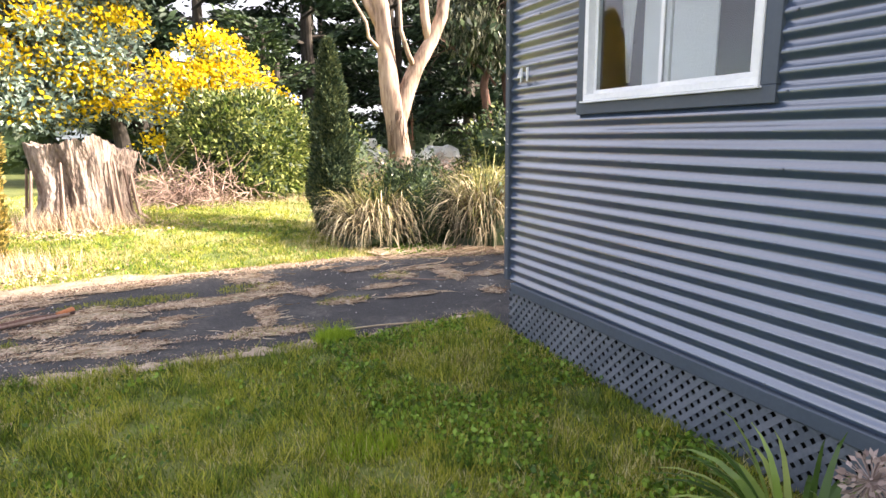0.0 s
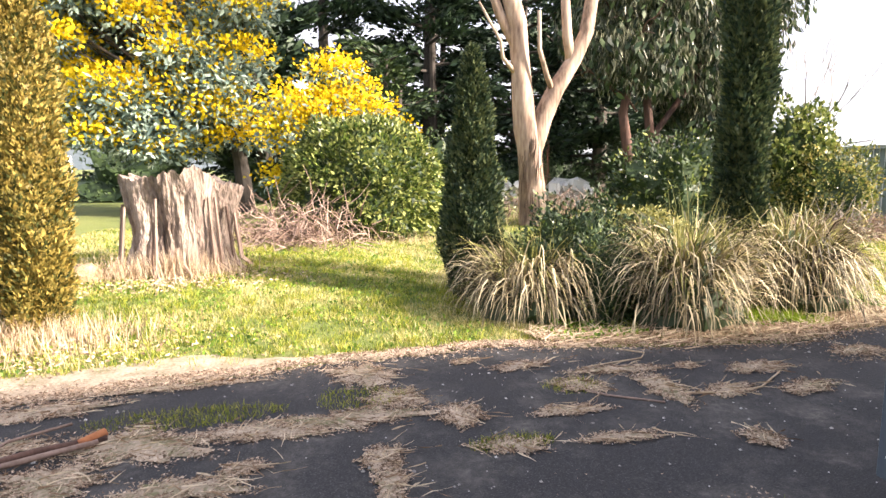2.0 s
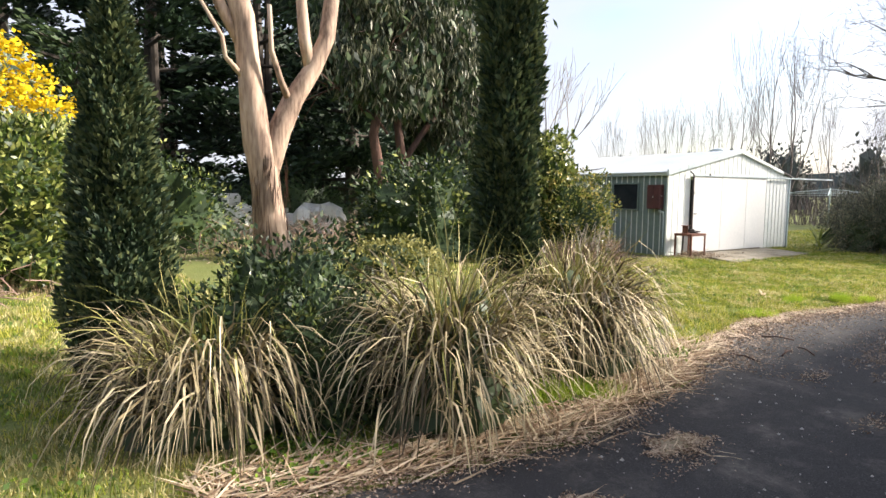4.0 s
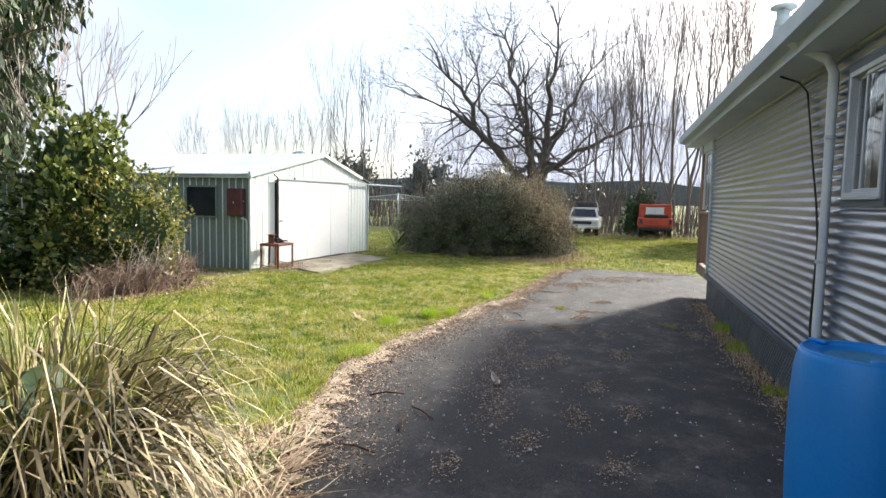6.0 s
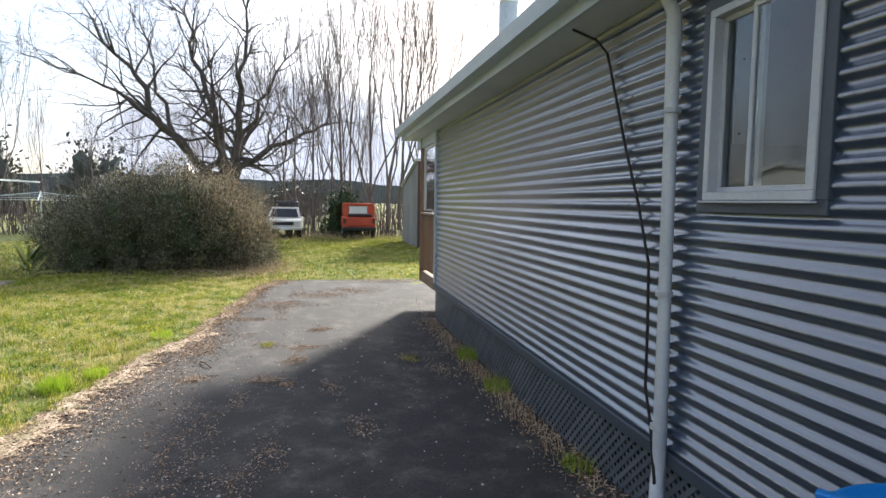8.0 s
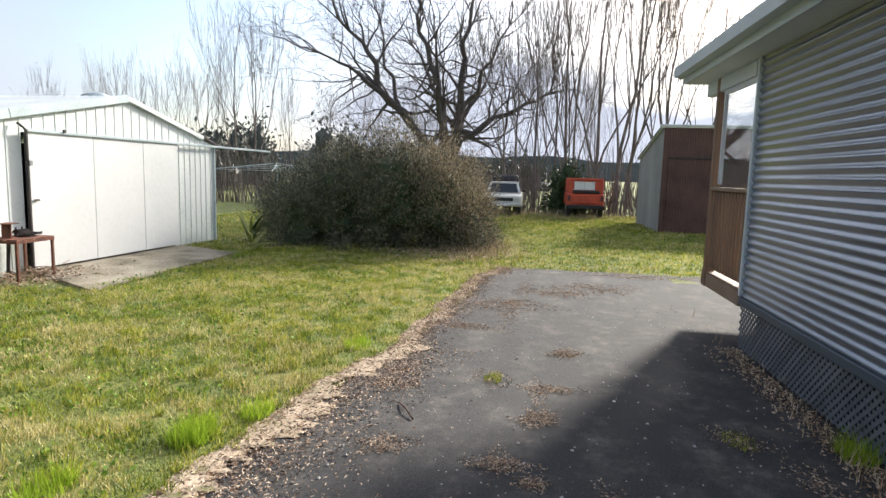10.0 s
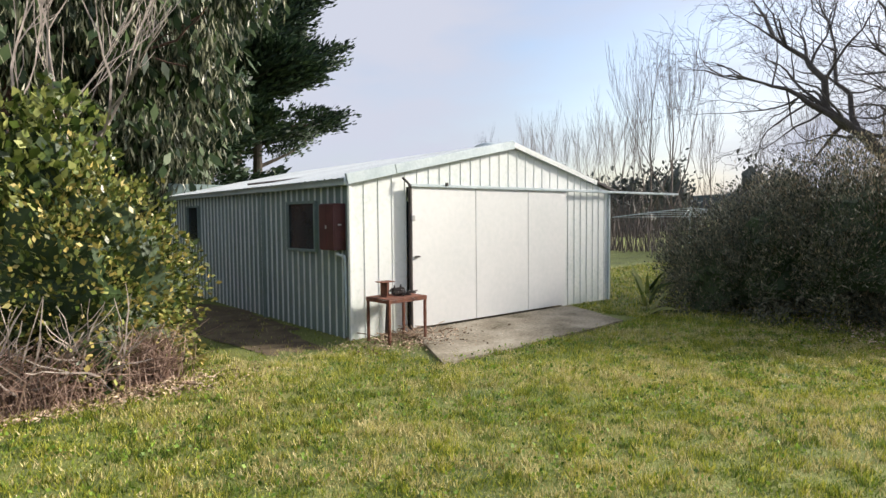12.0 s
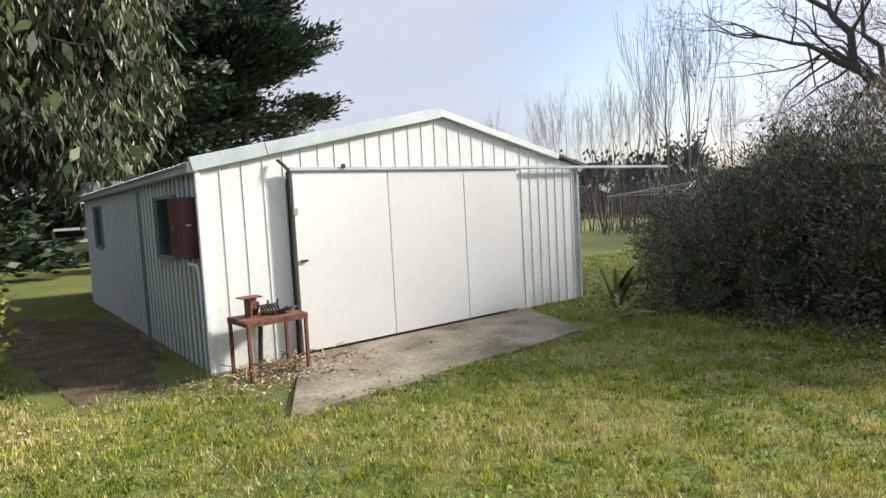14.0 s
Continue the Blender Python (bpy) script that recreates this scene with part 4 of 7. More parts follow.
    part("rooftop_vent", Geo().tube([(SU + 0.35, 0.9, SA + 0.05), (SU + 0.35, 0.9, SA + 0.16), (SU + 0.35, 0.9, SA + 0.22)], [0.22, 0.26, 0.10], 16), "zinc", s, "round galvanised roof vent", smooth=True)
    part("brace", Geo().tube([(-0.1, 3.2, SE + 0.14), (0.9, 3.0, SE + 0.28)], 0.02, 6), "darksteel", s)
    return s


build_shed()


def build_slab():
    rng = np.random.default_rng(5)
    g = Geo()
    n = 60
    a = np.linspace(0, 1, n)
    edge = np.concatenate([
        np.column_stack([0.0 + 3.9 * a, -1.95 + 0.25 * a + 0.03 * fbm(a * 9, 0)]),
        np.column_stack([3.9 + 0.75 * a + 0.03 * fbm(a * 9, 5), -1.7 + 1.6 * a]),
        np.column_stack([4.65 - 3.7 * a, -0.10 + 0 * a]),
        np.column_stack([0.95 - 0.95 * a, -0.10 - 1.85 * a]),
    ])
    m = len(edge)
    top = np.column_stack([edge, np.full(m, 0.045)])
    c = np.array([[2.2, -1.0, 0.047]])
    k = np.arange(m)
    g.add(np.vstack([top, c]), np.stack([k, (k + 1) % m, np.full(m, m)], -1))
    lo = np.column_stack([edge * 1.0, np.full(m, -0.05)])
    g.add(np.vstack([top, lo]), np.stack([k, k + m, (k + 1) % m + m, (k + 1) % m], -1))
    piece("concrete_slab", g, "concrete", (15.6, 13.55, -0.045), "stained and dirty concrete apron in front of the shed door", "slab", turn=-3.2)


build_slab()

# ---- plants ----
def build_blob_bush(name, at, radii, n, leaf, mats, label, cat, seed, rough=0.15, freq=3.0, aspect=0.5, low=-0.15, stems=True, corek=0.80, core_mat="dark_leaf", jitter=0.9, up=0.1, depth=0.35, skirt=0.8):
    """A dense bush: stems, a shell whose dark colour stands in for the shade inside, and leaves of one or more kinds in
    its outer shell. mats: (material, share, part name, lowest height of the shell as -1..1).
    """
    rng = np.random.default_rng(seed)
    t = thing(name, at, label, cat)
    h = radii[2] * -low
    if stems:
        g = Geo()
        for k in range(7):
            a = rng.uniform(0, 6.28)
            g.tube([(0.1 * math.cos(a), 0.1 * math.sin(a), 0), (radii[0] * 0.35 * math.cos(a), radii[1] * 0.35 * math.sin(a), h + radii[2] * 0.3)], [0.04, 0.02], 5)
        part("stem", g, "darkbark", t)
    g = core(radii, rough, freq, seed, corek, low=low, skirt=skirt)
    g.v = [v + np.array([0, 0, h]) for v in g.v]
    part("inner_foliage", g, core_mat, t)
    for mat, share, pname, lo, sz in mats:
        P, d = blob(rng, int(n * share), radii, rough, freq, seed, skirt, depth, max(low, lo))
        P = P + np.array([0, 0, h])
        P = P[P[:, 2] > 0.0]
        d = d[: len(P)] if len(d) == len(P) else (P - [0, 0, h]) / np.linalg.norm(P - [0, 0, h], axis=1, keepdims=True)
        g = Geo().quads(leaves(P, leaf * sz, rng, aspect, out=d, up=up, jitter=jitter))
        part(pname, g, mat, t)
    return t


def build_column_conifer(name, at, r, h, n, mats, label, seed, leaf=0.10, top=0.35, lean=(0, 0)):
    """A pencil-shaped conifer of upright sprays."""
    rng = np.random.default_rng(seed)
    t = thing(name, at, label, "tree")
    part("trunk", Geo().tube([(0, 0, -0.05), (0, 0, h * 0.9)], [r * 0.18, 0.02], 8), "darkbark", t)
    def prof(u):
        return r * np.clip(np.minimum(0.72 + 1.4 * u, 1.0), 0, 1) * np.clip((1 - u) / top, 0, 1) ** 0.55
    zs = np.linspace(0.03, 0.98, 24)
    th = np.linspace(0, 2 * np.pi, 17)
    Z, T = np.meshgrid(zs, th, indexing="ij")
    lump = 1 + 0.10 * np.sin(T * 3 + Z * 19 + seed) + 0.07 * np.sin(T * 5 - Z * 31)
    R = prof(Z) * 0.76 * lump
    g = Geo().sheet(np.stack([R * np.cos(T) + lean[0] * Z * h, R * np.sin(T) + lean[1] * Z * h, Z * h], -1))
    # dark shell painted as the crown's inner shade; golden ones keep their leaf colour
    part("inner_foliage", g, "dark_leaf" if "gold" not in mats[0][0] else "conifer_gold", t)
    for mat, share, pname in mats:
        m = int(n * share)
        u = rng.random(m) ** 0.9
        a = rng.uniform(0, 2 * np.pi, m)
        lump = 1 + 0.12 * np.sin(a * 3 + u * 19 + seed) + 0.08 * np.sin(a * 5 - u * 31) + 0.06 * np.sin(a * 11 + u * 70)
        rr = prof(u) * lump * (1 - 0.32 * rng.random(m) ** 2)
        P = np.stack([rr * np.cos(a) + lean[0] * u * h, rr * np.sin(a) + lean[1] * u * h, u * h], -1)
        out = np.stack([np.cos(a) * 0.7, np.sin(a) * 0.7, np.full(m, 0.9)], -1)
        g = Geo().quads(leaves(P, leaf, rng, 0.42, out=out, jitter=0.7))
        part(pname, g, mat, t)
    return t


def build_flax(at, r, h, n, label, seed, squash=1.0, dry=0.6):
    """A dense clump of long arching leaves, green and upright in the middle, dry and hanging outside."""
    rng = np.random.default_rng(seed)
    t = thing("flax_clump", at, label, "plant", group="flax clumps by the drive")
    # inner mass: a dark shell painted as the shade between the leaves
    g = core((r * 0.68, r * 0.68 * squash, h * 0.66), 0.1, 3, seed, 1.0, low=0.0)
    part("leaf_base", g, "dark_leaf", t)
    def layer(m, mat, pname, r0, r1, tilt0, tilt1, L0, L1, w, droop):
        a = rng.uniform(0, 2 * np.pi, m)
        q = r * rng.uniform(r0, r1, m)
        P = np.stack([q * np.cos(a), q * np.sin(a) * squash, rng.uniform(0.05, 0.50, m) * h], -1)
        tl = np.radians(rng.uniform(tilt0, tilt1, m))
        a2 = a + rng.normal(size=m) * 0.5
        d = np.stack([np.cos(a2) * np.sin(tl), np.sin(a2) * np.sin(tl), np.cos(tl)], -1)
        L = rng.uniform(L0, L1, m)
        S = strands(P, d, 1.0, w, rng, droop=droop, segs=6, spread=0.07)
        # scale each strand about its foot
        S = P[:, None, None, :] + (S - P[:, None, None, :]) * L[:, None, None, None]
        S[..., 2] = np.maximum(S[..., 2], 0.015 + 0.03 * rng.random(S.shape[0])[:, None, None])
        g = Geo()
        add_strips(g, S)
        part(pname, g, mat, t)
    layer(int(n * 0.42), "flax_green", "green_leaf", 0.0, 0.50, 3, 48, h * 0.42, h * 0.82, 0.014, 1.3)
    layer(int(n * dry * 1.5), "flax_dry", "dry_leaf", 0.15, 0.62, 15, 65, r * 0.75, r * 1.24, 0.018, 4.6)
    layer(int(n * 0.18), "flax_dry", "bent_leaf", 0.1, 0.5, 10, 50, h * 0.7, h * 1.0, 0.015, 3.9)
    layer(int(n * 0.16), "flax_green", "yellow_leaf", 0.1, 0.5, 20, 60, r * 0.8, r * 1.15, 0.015, 2.2)
    return t


build_flax((2.60, 8.15, 0.10), 0.84, 0.84, 1050, "arching flax clump with dry tan leaves", 21)
build_flax((3.95, 7.42, 0.10), 0.78, 1.16, 1180, "large flax clump, green tops over dry hanging leaves", 22)
build_flax((5.50, 7.72, 0.10), 0.82, 1.18, 1350, "large flax clump, olive green top over dry hanging leaves", 23)

build_column_conifer("gold_conifer", (-2.10, 8.3, 0.14), 0.31, 3.4, 30000, [("conifer_gold", 1.0, "golden_foliage")], "golden pencil conifer beside a rock wall", 31, leaf=0.055)
build_column_conifer("small_cypress", (2.2, 8.98, 0.10), 0.34, 2.85, 24000, [("conifer_green", 1.0, "foliage")], "small dark green pencil cypress behind a flax clump", 32, leaf=0.065, top=0.75)
build_column_conifer("tall_cypress", (5.18, 8.21, 0.10), 0.235, 5.6, 42000, [("conifer_green", 1.0, "foliage")], "tall dark green pencil cypress behind flax clumps", 33, leaf=0.075, top=0.3)
build_blob_bush("dark_shrub", (3.18, 8.35, 0.10), (0.78, 0.52, 0.88), 11000, 0.055, [("dark_leaf", 0.82, "foliage", -0.3, 1.0), ("laurel", 0.18, "young_leaf", 0.1, 0.9)], "low dark green shrub between flax clumps", "shrub", 41, low=-0.3)
build_blob_bush("dark_shrub", (3.22, 7.78, 0.10), (0.46, 0.40, 0.66), 7500, 0.05, [("dark_leaf", 0.8, "foliage", -0.3, 1.0), ("laurel", 0.2, "young_leaf", -0.3, 0.9)], "low dark green shrub between flax clumps", "shrub", 43, low=-0.3)

build_blob_bush("round_bush", (1.57, 15.2, 0.18), (1.70, 1.4, 1.45), 22000, 0.13, [("laurel", 1.0, "foliage", -0.75, 1.0)], "broad rounded green laurel bush", "bush", 42, rough=0.06, low=-0.7, aspect=0.42, depth=0.25, corek=0.86)


def build_wattle(at, clumps, n, label, name, seed, flower=0.6, trunk=None, size=0.16):
    """A wattle: limbs, and clumps of grey leaf topped by yellow flower."""
    rng = np.random.default_rng(seed)
    t = thing(name, at, label, "tree")
    g = Geo()
    if trunk:
        for pts, rr in trunk:
            g.tube(pts, rr, 8)
    for c, r in clumps:
        st = np.array([0, 0, 0.1]) if not trunk else np.array(trunk[0][0][-2])
        c = np.array(c, float)
        mid = (st + c) / 2 + rng.normal(size=3) * 0.2
        g.tube([st, mid, c], [0.07, 0.045, 0.02], 5)
    part("limb", g, "darkbark", t)
    F, Lf, D1, D2 = [], [], [], []
    for c, r in clumps:
        m = int(n * r * r)
        P, d = blob(rng, m, (r * 1.1, r * 1.1, r * 0.72), 0.3, 3, c[0] * 3, 0.0, 0.8, -0.8)
        share = flower if flower > 0.9 else rng.choice([0.15, 0.7, 1.3])
        sel = (rng.random(len(P)) < share * np.clip(0.75 + 0.9 * d[:, 2], 0.12, 1.2))
        F.append(P[sel] + c), D1.append(d[sel])
        Lf.append(P[~sel] + c), D2.append(d[~sel])
    F, Lf = np.concatenate(F), np.concatenate(Lf)
    part("blossom", Geo().quads(leaves(F, size * 0.6, rng, 0.85, out=np.concatenate(D1), jitter=1.0)), "wattle_flower", t)
    part("foliage", Geo().quads(leaves(Lf, size, rng, 0.4, out=np.concatenate(D2), jitter=1.0)), "wattle_leaf", t)
    return t


def ell(rng, c, rad, m, r):
    """Clump centres in an ellipsoid's shell."""
    d = unit(rng, m, 0.3)
    q = rng.uniform(0.45, 1.0, m)[:, None]
    return [(tuple(np.array(c) + d[i] * q[i] * rad), r * rng.uniform(0.75, 1.25)) for i in range(m)]


_r = np.random.default_rng(51)
build_wattle((1.36, 18.3, 0.15), ell(_r, (0.0, 0, 2.3), (1.62, 0.9, 1.75), 56, 0.58) + [((-1.5, 0, 1.2), 0.6), ((1.5, 0, 1.9), 0.6), ((-1.2, 0, 2.0), 0.6), ((0.1, 0, 4.0), 0.55)], 1500, "golden wattle bush in full yellow flower", "wattle_bush", 52, flower=0.97)
build_wattle((-1.6, 21.5, 0.2), ell(_r, (-2.4, 0.4, 4.9), (3.9, 2.2, 3.2), 125, 0.72) + ell(_r, (-2.2, -0.3, 2.6), (3.4, 1.4, 0.9), 34, 0.7), 1000, "large wattle tree with blue-grey leaves and yellow blossom", "wattle_tree", 53, flower=0.62,
             trunk=[([(0.3, 0, 0), (0.2, 0, 1.4), (0.0, 0, 2.8), (-0.3, 0, 3.8)], [0.28, 0.22, 0.16, 0.12]), ([(0.05, 0, 2.7), (0.5, -0.1, 3.5), (0.9, 0, 4.6)], [0.14, 0.09, 0.04]), ([(0.1, 0, 2.4), (0.6, -0.1, 2.9), (1.3, -0.1, 3.1), (1.8, 0, 2.9)], [0.12, 0.08, 0.05, 0.03])], size=0.22)


def build_gum():
    rng = np.random.default_rng(61)
    t = thing("gum_tree", (6.25, 17.1, 0.0), "smooth-barked gum tree with a forked pale trunk", "tree")
    g = Geo()
    g.tube([(0.05, 0, -0.1), (0.03, 0, 0.2), (0.0, 0, 0.5), (-0.04, 0, 0.9), (-0.11, 0, 1.6), (-0.16, 0, 2.1), (-0.25, 0, 2.6), (-0.33, 0, 3.1), (-0.42, 0, 4.1), (-0.52, 0, 5.2), (-0.9, 0.1, 6.6), (-1.6, 0.3, 9.5)], [0.50, 0.43, 0.38, 0.345, 0.32, 0.325, 0.31, 0.27, 0.25, 0.23, 0.2, 0.12], 20)
    g.tube([(-0.14, 0, 1.3), (-0.06, 0, 2.0), (0.18, -0.05, 2.9), (0.52, -0.1, 3.6), (0.95, -0.15, 4.3), (1.25, -0.2, 5.0), (1.6, 0, 6.8), (2.3, 0.2, 9.5)], [0.20, 0.26, 0.25, 0.22, 0.20, 0.18, 0.15, 0.08], 16)
    g.tube([(0.90, -0.15, 4.2), (0.72, -0.2, 4.9), (0.62, -0.25, 6.4)], [0.13, 0.13, 0.10], 10)
    g.tube([(0.45, -0.1, 3.5), (0.15, -0.3, 3.9), (-0.1, -0.4, 4.5), (-0.12, -0.5, 5.4)], [0.09, 0.075, 0.06, 0.05], 8)
    g.tube([(-0.5, 0, 3.9), (-0.95, -0.2, 4.3), (-1.0, -0.2, 4.7), (-1.6, -0.2, 5.6)], [0.08, 0.05, 0.045, 0.03], 8)
    g.tube([(-0.45, 0, 4.4), (-0.95, 0.1, 5.4), (-1.5, 0.2, 7)], [0.13, 0.12, 0.08], 10)
    for k, V in enumerate(g.v):
        a = np.arctan2(V[:, 1], V[:, 0])
        g.v[k] = V + 0.02 * np.stack([np.sin(V[:, 2] * 3 + a * 3), np.cos(V[:, 2] * 2.3 + a * 4), 0 * a], -1)
    part("trunk", g, "gumbark", t, smooth=True)
    g = Geo()
    for _ in range(60):
        a = rng.uniform(-2.9, -0.3)
        z = rng.uniform(0.2, 2.2)
        r = 0.37
        x, y = r * math.cos(a), r * math.sin(a)
        g.tube([(x - 0.05, y, z + 0.2), (x * 1.07 - 0.05, y * 1.07, z), (x * 1.1 - 0.05 + rng.normal() * 0.04, y * 1.1, z - rng.uniform(0.2, 0.5))], [0.006, 0.02, 0.004], 4, squash=0.3)
    part("loose_bark", g, "redbark", t)
    P = []
    for c in ell(rng, (-0.5, 0.5, 10.5), (4, 3, 2.5), 30, 1.2):
        p, d = blob(rng, 260, (c[1],) * 3, 0.3, 3, 1, depth=0.9, low=-1)
        P.append(p + c[0])
    P = np.concatenate(P)
    part("foliage", Geo().quads(leaves(P, 0.22, rng, 0.25, out=np.tile([0, 0, -1.0], (len(P), 1)), jitter=0.8)), "gum_leaf", t)


build_gum()


def build_stump():
    t = thing("tree_stump", (-1.32, 10.85, 0.27), "broad weathered grey tree stump with frayed bark", "stump")
    n, m = 220, 40
    th = np.linspace(0, 2 * np.pi, n + 1)
    z = np.linspace(0, 1, m)
    Z, T = np.meshgrid(z, th, indexing="ij")
    w = 0.53 + 0.12 * (1 - Z) ** 4 + 0.17 * Z ** 2.2 + 0.05 * np.cos(T) * Z ** 2
    fl = 0.014 * np.sin(T * 9 + 4 * np.sin(Z * 3 + T * 2)) + 0.022 * fbm(np.cos(T) * 3 + 7, np.sin(T) * 3 + Z * 0.9, 2.4, 3) + 0.022 * fbm(np.cos(T) * 9, np.sin(T) * 9 + Z * 1.6, 2.0, 5)  + 0.05 * np.sin(T * 5 + Z * 2)  + 0.07 * np.maximum(0, np.sin(T * 4 + 1)) * (1 - Z) ** 3 + 0.014 * np.abs(np.sin(T * 11 + 2.2 * Z + 1.6 * fbm(T * 1.5, Z * 3.5, 1.7, 2))) + 0.014 * np.abs(np.sin(T * 23 - 3 * Z + 2.4 * fbm(T * 2, Z * 5, 2.3, 6)))
    R = w + fl
    H = 1.24 - 0.16 * np.maximum(0, np.cos(T)) ** 3 + 0.10 * np.maximum(0, np.cos(T + 1.1)) ** 6 + 0.06 * fbm(np.cos(T) * 4, np.sin(T) * 4, 2.0, 8) + 0.03 * fbm(np.cos(T) * 14, np.sin(T) * 14, 2.0, 9)
    P = np.stack([R * np.cos(T), R * np.sin(T) * 0.85, Z * H], -1)
    g = Geo().sheet(P)
    top = P[-1]
    ins = top * np.array([0.8, 0.8, 1]) - np.array([0, 0, 0.05])
    mid = top * np.array([0.35, 0.35, 1]) - np.array([0, 0, 0.12])
    cen = np.zeros_like(top) + [0, 0, 1.12]
    g.sheet([top, ins, mid, cen])
    part("bark", g, "stump", t, smooth=True)
    rng = np.random.default_rng(9)
    g = Geo()
    for _ in range(26):
        a = rng.uniform(0, 6.28)
        g.tube([(0.7 * math.cos(a), 0.6 * math.sin(a), 0.25 + rng.uniform(0, .8)), (0.78 * math.cos(a), 0.68 * math.sin(a), 0.15), (0.95 * math.cos(a + .1), 0.85 * math.sin(a + .1), 0.0)], [0.02, 0.025, 0.01], 5)
    part("root", g, "dead", t)
    return t


build_stump()


# ---- trees round the yard ----
def build_macrocarpa(at, h, spread, n, label, seed, first=0.12, mat="pine", leaf=0.30, gap=0.0, name="macrocarpa"):
    """A dark old conifer: trunks, level limbs and flat sprays with gaps between."""
    rng = np.random.default_rng(seed)
    t = thing(name, at, label, "tree")
    g = Geo()
    for k in range(2):
        a = rng.uniform(0, 6.28)
        g = Geo()
        g.tube([(0.3 * k, 0, -0.1), (0.35 * k + 0.2 * math.cos(a), 0.2 * math.sin(a), h * 0.45), (0.5 * k + 0.3 * math.cos(a), 0.3 * math.sin(a), h * 0.95)], [0.38 - 0.1 * k, 0.26 - 0.08 * k, 0.04], 8)
        part("trunk", g, "darkbark", t)
    P, D = [], []
    limbs = 34
    for k in range(limbs):
        u = first + (1 - first) * (k + rng.random()) / limbs
        a = k * 2.4 + rng.uniform(-0.5, 0.5)
        L = spread * (0.55 + 0.45 * rng.random()) * (1.0 - 0.62 * max(0, u - 0.25) / 0.75) * (0.8 + 0.2 * min(1, u / 0.2))
        p0 = np.array([0, 0, u * h])
        d = np.array([math.cos(a), math.sin(a), rng.uniform(0.02, 0.28)])
        pts = [p0, p0 + d * L * 0.5 + [0, 0, -0.02 * L], p0 + d * L + [0, 0, 0.04 * L]]
        part("limb", Geo().tube(pts, [0.10, 0.06, 0.02], 5, cap=False), "darkbark", t)
        m = int(n / limbs)
        s = rng.uniform(0.25, 1.05, m) ** 0.8
        side = np.array([-math.sin(a), math.cos(a), 0])
        w = L * 0.30 * np.sqrt(np.clip(1.15 - s, 0.05, 1))
        q = p0 + d * (s * L)[:, None] + side * (rng.normal(size=m) * w * 0.7)[:, None]
        clump = np.floor(rng.random(m) * 9)
        q += np.stack([0.25 * np.sin(clump * 7.1 + k), 0.25 * np.cos(clump * 3.3 + k), 0.28 * np.sin(clump * 5.7 + k * 2) + 0.10 * rng.normal(size=m)], -1)
        P.append(q)
        D.append(np.tile(d + [0, 0, 0.15], (m, 1)) + side * (rng.normal(size=m) * 0.5)[:, None])
    P, D = np.concatenate(P), np.concatenate(D)
    part("foliage", Geo().quads(leaves(P, leaf, rng, 0.42, out=D, jitter=0.45)), mat, t)
    return t


for k, (x, y, hh, sp) in enumerate([(-5.5, 34, 15, 5.5), (1.5, 33.5, 16, 6), (6.5, 31.5, 15, 5.5), (11.5, 32.5, 17, 6), (16.0, 38.5, 15, 5.5), (8.5, 39, 18, 7), (22.5, 37.5, 13, 5), (-1.0, 28.5, 9, 3.6), (14.5, 29.5, 9.5, 4.0)]):
    build_macrocarpa((x, y, 0.0), hh, sp, 15000, "dark spreading conifer in the shelter belt", 100 + k, first=0.06, leaf=0.40)
build_macrocarpa((3.2, 24.0, 0.1), 5.5, 2.6, 5200, "young dark green conifer behind the gum", 120, first=0.05, leaf=0.24, mat="dark_leaf")
def build_old_conifer():
    """A broad old conifer: several leaning trunks and rising limbs that end in dense uneven plumes."""
    rng = np.random.default_rng(121)
    t = thing("macrocarpa", (27.0, 42.8, 0.0), "broad old dark conifer with rising limbs and dense plumes", "tree")
    stems = []
    for (bx, by), (tx, ty), hh, r in (((0, 0), (0.4, 0), 19.0, 0.62), ((-1.6, 0.3), (-3.4, 0.6), 16.5, 0.46), ((1.5, -0.2), (2.9, 0.2), 15.0, 0.42), ((-3.2, 0.6), (-6.2, 1.2), 14.0, 0.36)):
        pts = [np.array([bx + (tx - bx) * u ** 1.3 + 0.2 * math.sin(6 * u + bx), by + (ty - by) * u, hh * u - 0.1]) for u in np.linspace(0, 1, 7)]
        part("trunk", Geo().tube(pts, [r * (1 - 0.9 * u) for u in np.linspace(0, 1, 7)], 10), "darkbark", t)
        stems.append((pts, hh))
    P, D = [], []
    for j in range(92):
        pts, hh = stems[(0, 0, 1, 2, 3, 1)[j % 6]]
        u = 0.26 + 0.72 * rng.random()
        p0 = pts[int(round(u * 6))]
        a = rng.uniform(0, 2 * np.pi)
        L = (7.9 - 5.4 * max(0.0, u - 0.28) / 0.72) * rng.uniform(0.65, 1.12)
        d = np.array([math.cos(a), math.sin(a) * 0.8, rng.uniform(0.16, 0.50)])
        mid = p0 + d * L * 0.55 + [0, 0, -0.06 * L]
        end = p0 + d * L
        part("limb", Geo().tube([p0, mid, end], [0.14, 0.08, 0.02], 5, cap=False), "darkbark", t)
        for c in range(7):
            v = 0.34 + 0.11 * c
            q = (p0 * (1 - v) ** 2 + 2 * mid * v * (1 - v) + end * v * v) + rng.normal(size=3) * [0.5, 0.5, 0.28]
            m = 190
            off = rng.normal(size=(m, 3)) * np.array([0.62, 0.62, 0.20]) * (1.2 - 0.45 * v)
            off += np.outer(np.abs(off[:, 0]) + np.abs(off[:, 1]), [0, 0, 0.16])
            P.append(q + off + np.outer(rng.uniform(-0.5, 0.9, m), d * 0.8))
